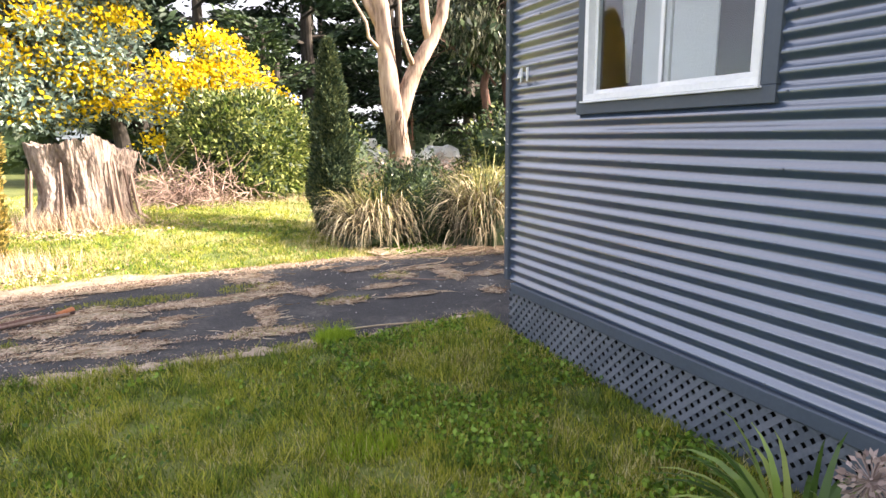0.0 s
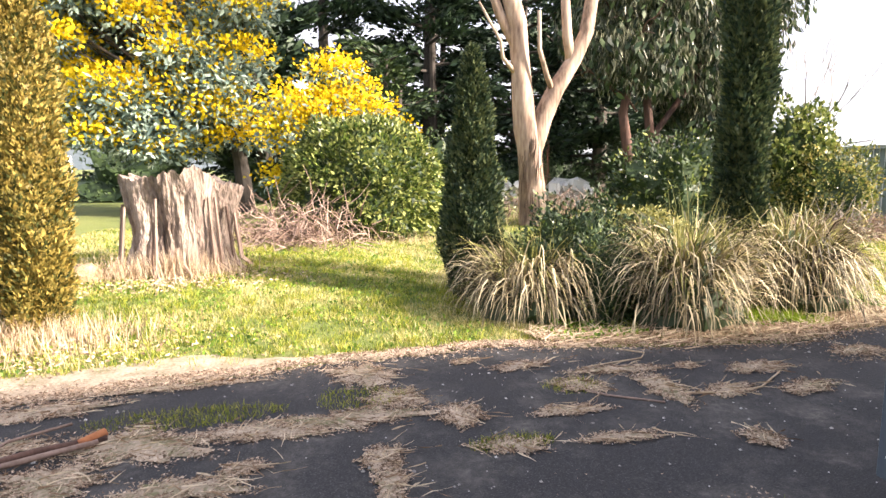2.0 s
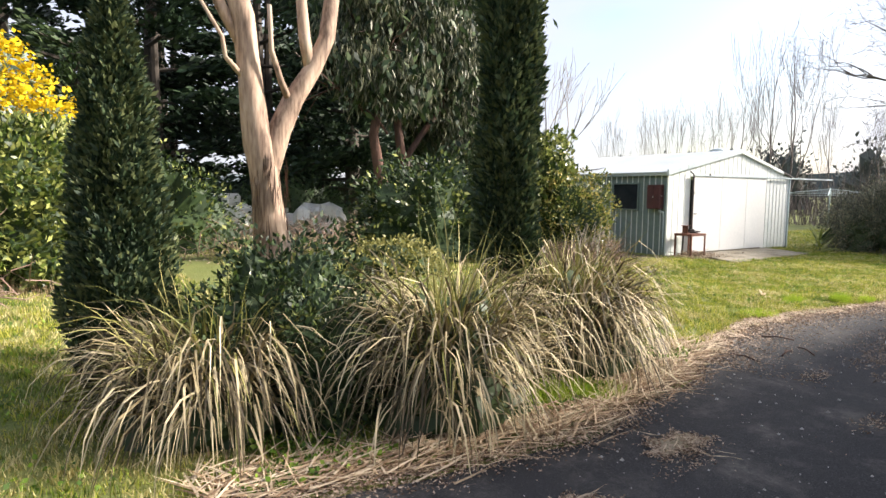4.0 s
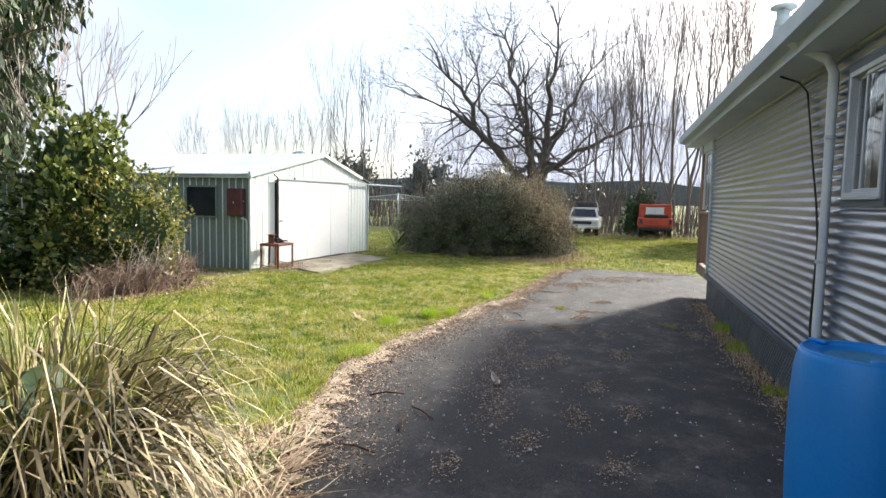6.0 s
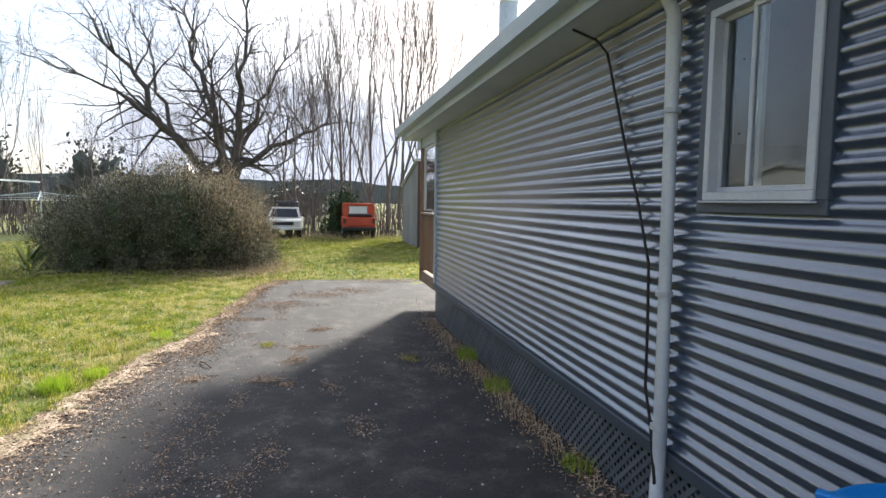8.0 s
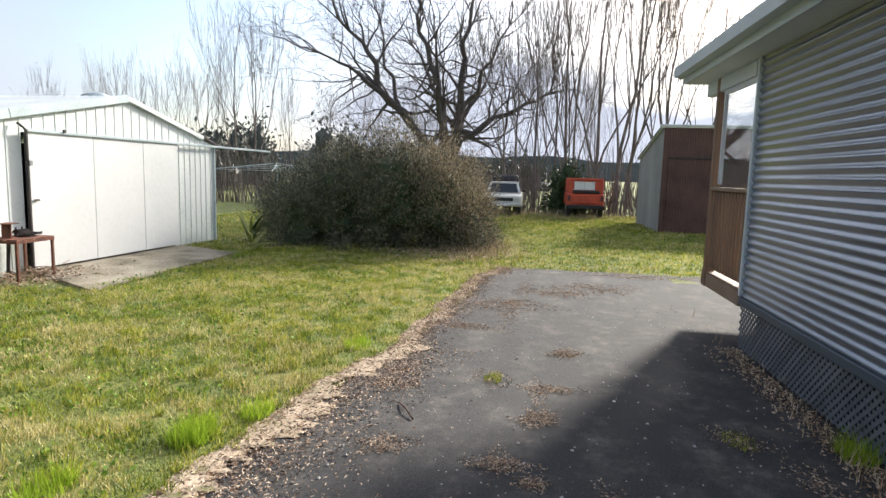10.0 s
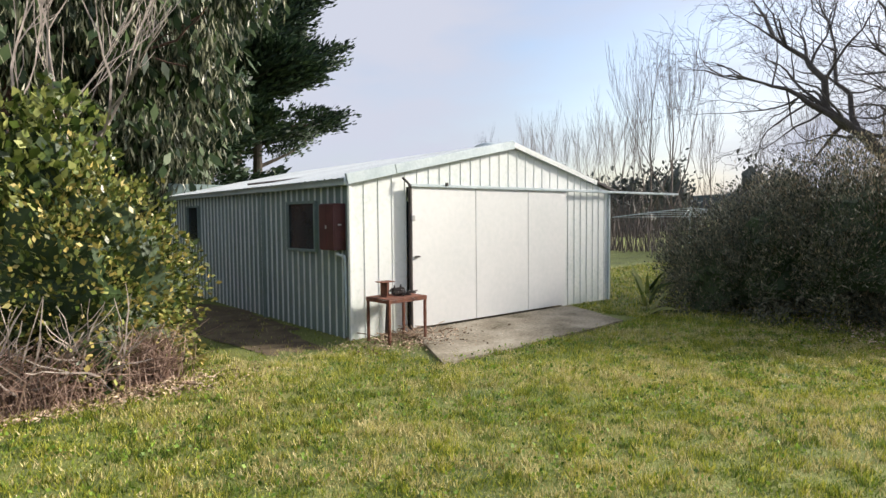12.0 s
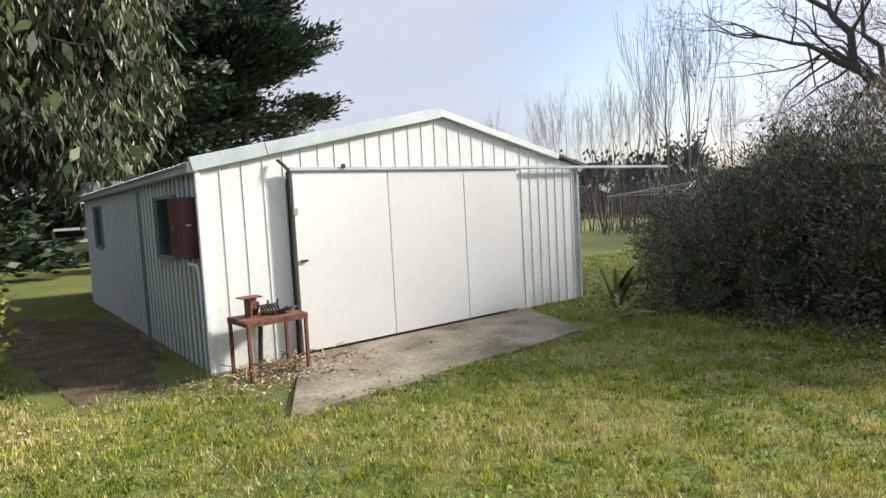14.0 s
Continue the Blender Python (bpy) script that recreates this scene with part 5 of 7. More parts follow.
            D.append(np.tile(d * [1, 1, 0.8] + [0, 0, 0.25], (m, 1)) + 0.4 * off)
    P, D = np.concatenate(P), np.concatenate(D)
    part("foliage", Geo().quads(leaves(P, 0.40, rng, 0.34, out=D, jitter=0.5)), "pine", t)


build_old_conifer()
build_macrocarpa((24.0, 46.5, 0.0), 15.0, 5.5, 12000, "dark conifer behind the shed", 122, first=0.10, leaf=0.42)


def build_hedge_mass():
    """The low dark growth under the shelter belt."""
    for k, (x, y, rx, rz) in enumerate([(-6, 29, 3.0, 2.2), (0.5, 27.5, 3.0, 2.0), (6, 27.8, 3.2, 2.1), (11.5, 28.3, 3.0, 1.9), (17, 38.5, 3.2, 2.2), (21.5, 29.5, 3.0, 2.5)]):
        build_blob_bush("undergrowth", (x, y, 0.0), (rx, 1.6, rz), 3800, 0.20, [("dark_leaf", 1.0, "foliage", -0.5, 1.0)], "dark tangled undergrowth below the conifers", "bush", 130 + k, rough=0.22, low=-0.1, stems=False)


build_hedge_mass()


def build_weeping_gum():
    rng = np.random.default_rng(71)
    t = thing("weeping_gum", (12.6, 22.6, -0.03), "red-barked gum with hanging narrow leaves", "tree")
    g = Geo()
    g.tube([(0, 0, -0.1), (-0.1, 0, 1.2), (-0.45, 0, 2.2), (-0.7, 0, 3.6), (-0.3, 0, 5.2), (0.6, 0, 8.5)], [0.34, 0.26, 0.2, 0.17, 0.15, 0.08], 10)
    g.tube([(-0.1, 0, 1.1), (0.3, 0, 1.9), (0.55, 0.1, 2.6), (0.4, 0.2, 4.0), (1.4, 0.4, 7.5)], [0.24, 0.2, 0.18, 0.15, 0.07], 10)
    g.tube([(0.5, 0.1, 2.6), (0.9, 0, 3.2), (2.6, 0.2, 5.2), (5.5, 0.6, 7.6)], [0.14, 0.12, 0.10, 0.05], 8)
    for _ in range(16):
        grow(g, (rng.uniform(-0.5, 3.0), rng.uniform(-.2, .4), rng.uniform(3.5, 7)), (rng.normal(), rng.normal() * 0.6, 0.5), 0.05, 2.2, 1, rng, minr=0.015)
    part("trunk", g, "redbark", t, smooth=True)
    P = []
    for c, r in ell(rng, (2.4, 0.6, 7.0), (4.2, 2.4, 3.6), 46, 1.15) + ell(rng, (-0.6, 0.5, 7.5), (2.6, 2.0, 2.6), 14, 1.0) + ell(rng, (3.6, 0.4, 4.3), (2.4, 1.4, 1.9), 16, 0.8):
        m = int(430 * r * r)
        q = unit(rng, m) * (r * rng.random((m, 1)) ** 0.5) + np.array(c)
        q[:, 2] -= rng.random(m) * 0.9
        P.append(q)
    P = np.concatenate(P)
    part("foliage", Geo().quads(leaves(P, 0.30, rng, 0.16, out=np.tile([0.0, 0, -1.0], (len(P), 1)), jitter=0.45)), "gum_leaf", t)
    part("inner_foliage", Geo().quads(leaves(P[::4] * [1, 1, 1] + rng.normal(size=P[::4].shape) * 0.2, 0.42, rng, 0.4, out=np.tile([0.0, 0, -1.0], (len(P[::4]), 1)), jitter=0.8)), "dark_leaf", t)


build_weeping_gum()

build_blob_bush("laurel_thicket", (9.6, 15.9, -0.02), (1.9, 1.3, 1.75), 11000, 0.13, [("dark_leaf", 0.75, "foliage", -0.3, 1.0), ("laurel", 0.25, "young_leaf", 0.1, 1.0)], "dark glossy camellia-like thicket", "bush", 72, rough=0.18, low=-0.35)
build_blob_bush("creeper_bush", (12.15, 14.75, -0.02), (0.98, 1.0, 2.05), 9500, 0.125, [("laurel", 1.0, "foliage", -0.5, 1.0)], "tall ivy-covered shrub beside the shed", "bush", 73, rough=0.2, low=-0.45, aspect=0.7)
build_blob_bush("mottled_bush", (12.45, 14.1, -0.02), (1.2, 0.95, 1.45), 16000, 0.075, [("gold_leaf", 0.65, "mottled_foliage", -0.5, 1.0), ("laurel", 0.35, "green_foliage", -0.5, 1.0)], "dense bush with mottled golden green leaves", "bush", 74, rough=0.2, low=-0.45, aspect=0.6)
build_blob_bush("mid_bush", (4.6, 20.2, 0.05), (1.8, 1.3, 1.9), 7000, 0.13, [("dark_leaf", 0.6, "foliage", -0.4, 1.0), ("laurel", 0.4, "young_leaf", -0.1, 1.0)], "dark green bush below the gum", "bush", 75, rough=0.22, low=-0.2)
build_blob_bush("silver_shrub", (3.2, 15.5, 0.13), (0.42, 0.35, 0.42), 2200, 0.08, [("silver", 1.0, "foliage", -0.5, 1.0)], "small silver-leaved shrub beside a laurel bush", "shrub", 76, low=-0.4, core_mat="silver")
build_blob_bush("round_shrub", (7.2, 13.6, 0.05), (1.1, 0.8, 0.62), 6000, 0.09, [("flax_green", 1.0, "foliage", -0.3, 1.0)], "low olive green tussock behind the flax", "shrub", 77, low=-0.1)


def build_yard_bush():
    """A broad bush of many clumps, darker to the north, russet with painted sunlight to the sunny end."""
    rng = np.random.default_rng(78)
    t = thing("yard_bush", (22.1, 9.3, -0.04), "broad dark tea-tree bush on the lawn, russet and sunlight painted on its tips", "bush")
    lobes = [((0.0, 1.75, 0.55), (1.15, 1.10, 0.95)), ((0.0, 0.85, 1.00), (1.35, 1.15, 1.20)), ((0.1, -0.25, 1.20), (1.55, 1.25, 1.38)), ((0.1, -1.25, 0.95), (1.30, 1.05, 1.15)), ((0.2, -1.75, 0.45), (1.05, 0.75, 0.75)), ((0.9, 0.3, 0.9), (1.3, 1.7, 1.2))]
    dark, russet, d1, d2 = [], [], [], []
    for c, r in lobes:
        # dark core put in as the shade deep in each lobe
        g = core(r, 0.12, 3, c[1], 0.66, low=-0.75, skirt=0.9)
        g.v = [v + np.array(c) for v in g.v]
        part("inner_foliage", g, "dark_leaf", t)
        ds = unit(rng, 120, 0.1)
        ds = ds[ds[:, 2] > -0.85]
        for d in ds:
            q = skirted(d * np.array(r) * rng.uniform(0.72, 1.22), d, 0.9) + np.array(c)
            k = rng.uniform(0.20, 0.42)
            m = int(3300 * k * k)
            p = unit(rng, m) * (k * rng.random((m, 1)) ** 0.45) * [1, 1, 1.25] + q
            keep = p[:, 2] > 0.0
            p = p[keep]
            # share of paler leaves: russet growth plus sunlight put into the colour
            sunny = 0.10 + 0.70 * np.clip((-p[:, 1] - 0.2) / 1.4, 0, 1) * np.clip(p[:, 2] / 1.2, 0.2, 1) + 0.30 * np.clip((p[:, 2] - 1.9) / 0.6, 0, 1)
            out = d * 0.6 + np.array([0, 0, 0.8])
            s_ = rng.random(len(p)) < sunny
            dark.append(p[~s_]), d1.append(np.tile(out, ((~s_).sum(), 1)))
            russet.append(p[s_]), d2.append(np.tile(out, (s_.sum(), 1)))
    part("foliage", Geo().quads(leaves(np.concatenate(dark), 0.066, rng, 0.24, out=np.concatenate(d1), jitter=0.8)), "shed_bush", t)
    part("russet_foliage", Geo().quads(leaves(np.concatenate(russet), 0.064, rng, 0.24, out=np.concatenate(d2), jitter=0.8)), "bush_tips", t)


build_yard_bush()



def build_bare_tree(name, at, label, seed, r, L, depth, kids, spread, trunk_h, mat="bare", up=0.2, dirs=None, minr=0.012, shrink=0.7, thin=0.6, wob=0.18):
    rng = np.random.default_rng(seed)
    t = thing(name, at, label, "tree")
    g = Geo()
    g.tube([(0, 0, -0.1), (0, 0, trunk_h * 0.5), (0, 0, trunk_h)], [r * 1.25, r, r * 0.95], 12)
    part("trunk", g, mat, t)
    for d, k in dirs:
        g = Geo()
        grow(g, (0, 0, trunk_h * 0.92), d, r * k, L * (0.7 + 0.5 * k), depth, rng, kids, spread, up, wob, shrink, thin, minr)
        tagged(part("limb", g, mat, t), kind="stuff")
    return t


def build_oak():
    """A broad bare oak that forks low into five crooked limbs, with a rounded crown of fine twigs."""
    rng = np.random.default_rng(84)
    t = thing("oak", (45.4, 11.0, -0.03), "large bare spreading oak", "tree")
    part("trunk", Geo().tube([(0, 0, -0.1), (0, 0, 0.5), (0.02, 0.03, 1.6), (0, 0, 2.7), (0, 0.1, 3.3)], [0.66, 0.55, 0.48, 0.50, 0.38], 14), "oakbark", t)
    limbs = [
        [(0, 0.25, 2.3), (-0.2, 1.4, 3.6), (-0.5, 3.7, 6.0), (-0.9, 5.0, 9.0), (-1.0, 6.6, 10.6)],
        [(-0.3, 2.4, 4.6), (-1.0, 4.4, 6.6), (-1.8, 5.8, 7.8), (-2.2, 7.6, 8.6)],
        [(0, 0.1, 2.8), (0.3, 0.5, 5.0), (0.5, 0.8, 7.4), (0.8, 2.1, 10.4), (0.9, 2.6, 13.0)],
        [(0, -0.1, 2.8), (-0.2, -0.4, 5.0), (-0.3, -0.6, 7.4), (-0.5, -1.0, 10.2), (-0.3, -1.2, 13.2)],
        [(0, -0.2, 2.6), (0.4, -0.9, 4.0), (0.9, -2.6, 5.2), (1.3, -4.4, 6.2), (1.4, -6.0, 6.9)],
        [(-0.2, -0.5, 5.0), (-0.9, -1.9, 7.6), (-1.2, -3.4, 10.2)],
        [(0.2, 0.2, 3.0), (1.6, 0.8, 5.6), (2.9, 1.8, 8.0), (3.6, 3.2, 10.2)],
        [(0.1, -0.1, 3.0), (1.8, -1.0, 6.0), (3.0, -2.2, 8.4)],
        [(-0.1, 0.2, 3.2), (-1.8, 0.6, 6.0), (-3.2, 0.4, 9.0)],
        [(-0.4, 3.0, 5.4), (0.4, 4.2, 8.2), (0.8, 4.6, 11.0)],
    ]
    for j, pts in enumerate(limbs):
        g = Geo()
        pts = np.array(pts)
        fine = [pts[0]]
        for a_, b_ in zip(pts[:-1], pts[1:]):
            for u in (0.33, 0.67, 1.0):
                fine.append(a_ + (b_ - a_) * u + rng.normal(size=3) * (0.14 if u < 1 else 0.05))
        n = len(fine)
        r0 = (0.34, 0.20, 0.30, 0.30, 0.27, 0.18, 0.24, 0.22, 0.22, 0.16)[j]
        g.tube(fine, [r0 * (1 - 0.78 * k / (n - 1)) for k in range(n)], 9, cap=False)
        for k in range(2, n):
            d = fine[k] - fine[k - 1]
            d = d / np.linalg.norm(d)
            end = k == n - 1
            for _ in range(4 if end else 1 + (k % 2)):
                c = unit(rng, 1)[0]
                c[0] *= 0.8
                e = d * (1.0 if end else 0.35) + c * (0.6 if end else 0.95) + np.array([0, 0, 0.25])
                grow(g, fine[k], e, max(0.045, r0 * (0.42 - 0.26 * k / n)), rng.uniform(1.6, 2.3) * (1 - 0.2 * k / n), 5, rng, 2, 0.95, 0.10, 0.20, 0.80, 0.60, 0.007, 3)
        tagged(part("limb", g, "oakbark", t), kind="stuff")
    return t


build_oak()
build_bare_tree("bare_sapling", (12.5, 14.9, -0.02), "slender bare tree behind the creeper bush", 82, 0.05, 1.35, 3, 3, 0.38, 1.6, mat="bare_pale",
                dirs=[((0.1, 0.1, 1), 0.9), ((-0.3, 0.1, 1), 0.7), ((0.4, -0.1, 1), 0.8), ((-0.6, -0.3, 0.8), 0.6)], up=0.5, minr=0.005)
poplars = []
for k in range(3):
    poplars.append(build_bare_tree("poplar", (38.0, 4.9 + 0.9 * k, -0.03), "tall slender bare poplar in a row", 85 + k, 0.085, 3.7, 4, 3, 0.33, 1.4, mat="bare",
                   dirs=[((0, 0.10, 1), 0.8), ((0.1, -0.28, 1), 0.55), ((0.1, 0.32, 1), 0.5)], up=0.55, minr=0.006, wob=0.10, shrink=0.72))
    tagged(poplars[-1], group="bare poplars beyond the yard")
_r = np.random.default_rng(90)
for k, (x, y, s) in enumerate([(40, 4.2, 1.3), (41.5, 2.6, 1.45), (39.2, 1.8, 1.4), (43.5, 0.6, 1.4), (41.0, -0.6, 1.35), (46, -1.8, 1.4), (44.5, 3.6, 1.2), (40.2, 7.3, 0.9), (47, -4.5, 1.5),
                               (64, 36.5, 1.1), (66, 39.0, 1.2), (62, 33.5, 1.35), (67, 30.0, 1.0), (58, 42, 1.0), (70, 44, 1.1), (62, 48, 0.9), (60, 30.5, 1.4), (68, 26, 0.9), (66, 22.5, 1.0), (72, 18, 0.8), (71, 47, 1.1), (55, 46, 0.8),
                               (60, 15, 0.8), (56, 5.5, 0.9), (52, 1.5, 0.9), (38.0, 10.5, 0.55), (37.2, 3.4, 0.5)]):
    c = copy_thing(poplars[k % 3], Matrix.Translation((x, y, -0.03)) @ Matrix.Rotation(_r.uniform(0, 6.28), 4, "Z"))
    c.scale = (s, s, s * _r.uniform(0.95, 1.1))


def build_thicket(name, pts, h, n, label, seed, mat="bare", leaf=None):
    """Far scrub: many thin upright stems, as one mass."""
    rng = np.random.default_rng(seed)
    g = Geo()
    pts = np.array(pts, float)
    Q = []
    for _ in range(n):
        k = rng.integers(0, len(pts) - 1)
        p = pts[k] + (pts[k + 1] - pts[k]) * rng.random() + rng.normal(size=2) * 0.9
        hh = h * rng.uniform(0.4, 1.1)
        lean = rng.normal(size=2) * 0.16 * hh
        a = np.array([p[0], p[1], -0.1])
        b = a + [lean[0], lean[1], hh]
        w = np.cross(b - a, unit(rng, 1)[0])
        w = w / np.linalg.norm(w) * rng.uniform(0.012, 0.035)
        Q.append([a - w, a + w, b + w * 0.3, b - w * 0.3])
    g.quads(Q)
    ob = piece(name, g, mat, (0, 0, 0), label, "scrub", kind="stuff")
    return ob


build_thicket("scrub", [(37, 24), (38, 18), (38.5, 12), (38, 6), (37.5, 1), (39, -6)], 1.9, 1500, "bare winter scrub along the far fence", 91)
build_thicket("scrub", [(48, 44), (52, 36), (55, 26), (54, 14), (52, 2), (50, -10)], 4.2, 2400, "bare winter scrub beyond the paddock", 92)
# far trees, with haze mixed into their grey-green leaf colour
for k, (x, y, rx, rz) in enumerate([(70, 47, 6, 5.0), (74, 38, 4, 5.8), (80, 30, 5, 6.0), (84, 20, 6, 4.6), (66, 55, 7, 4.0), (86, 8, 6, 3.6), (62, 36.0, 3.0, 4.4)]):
    build_blob_bush("far_tree", (x, y, -0.5), (rx, rx * 0.8, rz), 2600, 0.55, [("haze_tree", 1.0, "foliage", -0.3, 1.0)], "distant dark evergreen tree with painted haze", "tree", 140 + k, rough=0.3, low=-0.2, stems=False, core_mat="haze_tree")
build_blob_bush("rear_shrub", (36.6, 4.3, -0.03), (0.9, 1.0, 1.9), 2600, 0.16, [("dark_leaf", 1.0, "foliage", -0.3, 1.0)], "dark shrub behind the red vehicle", "shrub", 150, rough=0.2, low=-0.2)


# ---- vehicles ----
def build_wheel(parent, x, y, r=0.32, w=0.2):
    g = Geo().tube([(x, y - w / 2, r), (x, y - w / 2 + 0.03, r), (x, y + w / 2 - 0.03, r), (x, y + w / 2, r)], [r * 0.9, r, r, r * 0.9], 20)
    wh = part("wheel", g, "black", parent)
    part("rim", Geo().tube([(x, y - w / 2 - 0.01, r), (x, y + w / 2 + 0.01, r)], r * 0.55, 14), "chrome", wh)


def build_pickup():
    t = thing("old_pickup", (36.2, 7.15, -0.05), "old cream pickup with a dark load, parked in long grass", "car")
    prof = [(-2.25, 0.42), (-2.28, 0.62), (-2.22, 0.86), (-1.2, 0.95), (-1.1, 0.98), (2.1, 0.96), (2.2, 0.6), (2.15, 0.40)]
    g = Geo()
    ys = [(-0.80, 0.96), (-0.74, 1.0), (0.74, 1.0), (0.80, 0.96)]
    pc = np.array(prof)
    c = pc.mean(0)
    g.sheet([np.column_stack([c[0] + (pc[:, 0] - c[0]) * k, np.full(len(pc), y), c[1] + (pc[:, 1] - c[1]) * k]) for y, k in ys])
    for y in (-0.8, 0.8):
        q = np.column_stack([c[0] + (pc[:, 0] - c[0]) * 0.96, np.full(len(pc), y), c[1] + (pc[:, 1] - c[1]) * 0.96])
        n = len(q)
        g.add(np.vstack([q, [[c[0], y, c[1]]]]), [(i, (i + 1) % n, n) for i in range(n)])
    part("body", g, "cream", t)
    g = Geo()
    lo, hi = [(-1.25, 0.74), (0.35, 0.74)], [(-0.72, 0.62), (0.18, 0.62)]
    V = [(x, s * w, 0.96) for x, w in lo for s in (-1, 1)] + [(x, s * w, 1.40) for x, w in hi for s in (-1, 1)]
    g.add(V, [(0, 1, 5, 4), (1, 3, 7, 5), (3, 2, 6, 7), (2, 0, 4, 6), (4, 5, 7, 6)])
    g.box((-0.27, 0, 1.42), (0.94, 1.22, 0.05), 0.02)
    part("cab", g, "cream", t)
    part("windscreen", Geo().quads([[(-1.24, -0.64, 1.0), (-1.24, 0.64, 1.0), (-0.76, 0.54, 1.37), (-0.76, -0.54, 1.37)]]), "windscreen", t)
    for s in (-1, 1):
        part("side_window", Geo().quads([[(-1.0, s * 0.745, 1.0), (0.2, s * 0.745, 1.0), (0.1, s * 0.640, 1.36), (-0.68, s * 0.640, 1.36)]]), "windscreen", t)
        part("headlight", Geo().box((-2.275, s * 0.60, 0.72), (0.03, 0.22, 0.13), 0.01), "chrome", t)
        part("mirror", Geo().box((-1.0, s * 0.88, 1.06), (0.06, 0.12, 0.10), 0.01), "black", t)
        for x in (-1.5, 1.35):
            build_wheel(t, x, s * 0.70)
    part("grille", Geo().box((-2.275, 0, 0.72), (0.03, 0.92, 0.15), 0.01), "black", t)
    part("bumper", Geo().box((-2.33, 0, 0.50), (0.10, 1.62, 0.13), 0.02), "chrome", t)
    part("number_plate", Geo().box((-2.39, 0, 0.50), (0.012, 0.36, 0.11), 0.003), "blind", t)
    g = Geo()
    for x, z, r in ((0.9, 1.15, 0.46), (1.3, 1.3, 0.42), (0.8, 1.5, 0.25)):
        g.tube([(x, -0.6, z), (x, -0.5, z), (x, 0.5, z), (x, 0.6, z)], [r * 0.8, r, r, r * 0.8], 18)
    part("load", g, "black", t, "dark tarpaulin load in the tray")


build_pickup()


def build_red():
    t = thing("red_four_wheel_drive", (35.6, 3.72, -0.05), "faded red four-wheel drive seen from behind, rear door hanging", "car")
    g = Geo()
    g.box((0.2, 0, 0.80), (3.5, 1.56, 0.55), 0.07)
    g.box((0.2, 0, 1.33), (3.3, 1.46, 0.58), 0.05)
    g.box((0.2, 0, 1.64), (3.34, 1.42, 0.10), 0.045)
    part("body", g, "redpaint", t)
    part("rear_window", Geo().box((-1.462, 0.05, 1.38), (0.02, 0.82, 0.30), 0.01), "blind", t)
    g = Geo()
    g.box((-1.475, 0.05, 1.54), (0.02, 0.90, 0.03), 0.004)
    g.box((-1.475, 0.05, 1.22), (0.02, 0.90, 0.03), 0.004)
    g.box((-1.475, 0.05, 1.38), (0.025, 0.03, 0.30), 0.004)
    part("window_frame", g, "chrome", t)
    part("open_hatch", Geo().box((-1.50, -0.02, 1.12), (0.12, 1.10, 0.12), 0.03), "black", t)
    part("tailgate", Geo().box((-1.575, 0.0, 0.83), (0.05, 1.06, 0.34), 0.02), "redpaint", t)
    part("bumper", Geo().box((-1.63, 0, 0.50), (0.12, 1.56, 0.16), 0.03), "black", t)
    for s in (-1, 1):
        part("tail_light", Geo().box((-1.565, s * 0.67, 0.86), (0.03, 0.12, 0.22), 0.01), "maroon", t)
        for x in (-1.0, 1.2):
            build_wheel(t, x, s * 0.66, 0.36)


build_red()


def build_back_shed():
    t = thing("back_shed", (28.5, 1.9, -0.03), "old lean-to shed of rust-brown and grey iron with a closed door", "shed")
    f = ribbed(0, -4.2, lambda u: 0, lambda u: 3.3, 0.09, 1)
    def front(a, b, z0, z1, off):
        n = int((b - a) / 0.012)
        y = -np.linspace(a, b, n)
        w = off - 0.009 * (1 + np.sin(y / 0.076 * 2 * np.pi))
        return Geo().sheet([np.column_stack([w, y, np.full(n, z0)]), np.column_stack([w, y, np.full(n, z1)])])
    part("wall", front(0.0, 4.2, 0, 3.32, 0.0), "rustiron", t, "rust-brown corrugated iron front")
    part("door", front(0.20, 2.3, 0.02, 2.35, -0.04), "rustiron", t, "rust-brown corrugated iron door")
    part("door_head", Geo().box((-0.05, -1.25, 2.38), (0.06, 2.2, 0.07), 0.01), "darksteel", t)
    n = 320
    x = np.linspace(0, 4.0, n)
    w = 0.009 * np.sin(x / 0.076 * 2 * np.pi)
    part("wall", Geo().sheet([np.column_stack([x, w, np.zeros(n)]), np.column_stack([x, w, 3.32 - x * 0.22])]), "greyiron", t, "streaked grey corrugated iron side")
    g = Geo()
    g.box((2.0, -2.1, 2.93), (4.3, 4.4, 0.04), 0.0, (0, 12.4, 0))
    part("roof", g, "roof", t)
    part("fascia", Geo().box((-0.04, -2.05, 3.36), (0.05, 4.4, 0.10), 0.01), "farwhite", t)
    part("barge", Geo().box((2.0, 0.05, 2.90), (4.2, 0.04, 0.09), 0.01, (0, 12.4, 0)), "zinc", t)


build_back_shed()


# ---- things in the yard ----
def build_barrel():
    t = thing("plastic_drum", (6.87, 4.19, 0.10), "blue plastic drum with a worn lid against the house wall", "barrel")
    n = 48
    prof = [(0.0, 0.0), (0.27, 0.0), (0.285, 0.015), (0.297, 0.06), (0.303, 0.25), (0.306, 0.45), (0.303, 0.65), (0.294, 0.80), (0.284, 0.855), (0.280, 0.875), (0.276, 0.892), (0.266, 0.900), (0.252, 0.900), (0.246, 0.892), (0.20, 0.890), (0.186, 0.884), (0.178, 0.872), (0.0, 0.868)]
    th = np.linspace(0, 2 * np.pi, n + 1)
    g = Geo().sheet([np.stack([r * np.cos(th), r * np.sin(th), np.full(n + 1, z)], -1) for r, z in prof])
    part("body", g, "barrel", t, smooth=True)
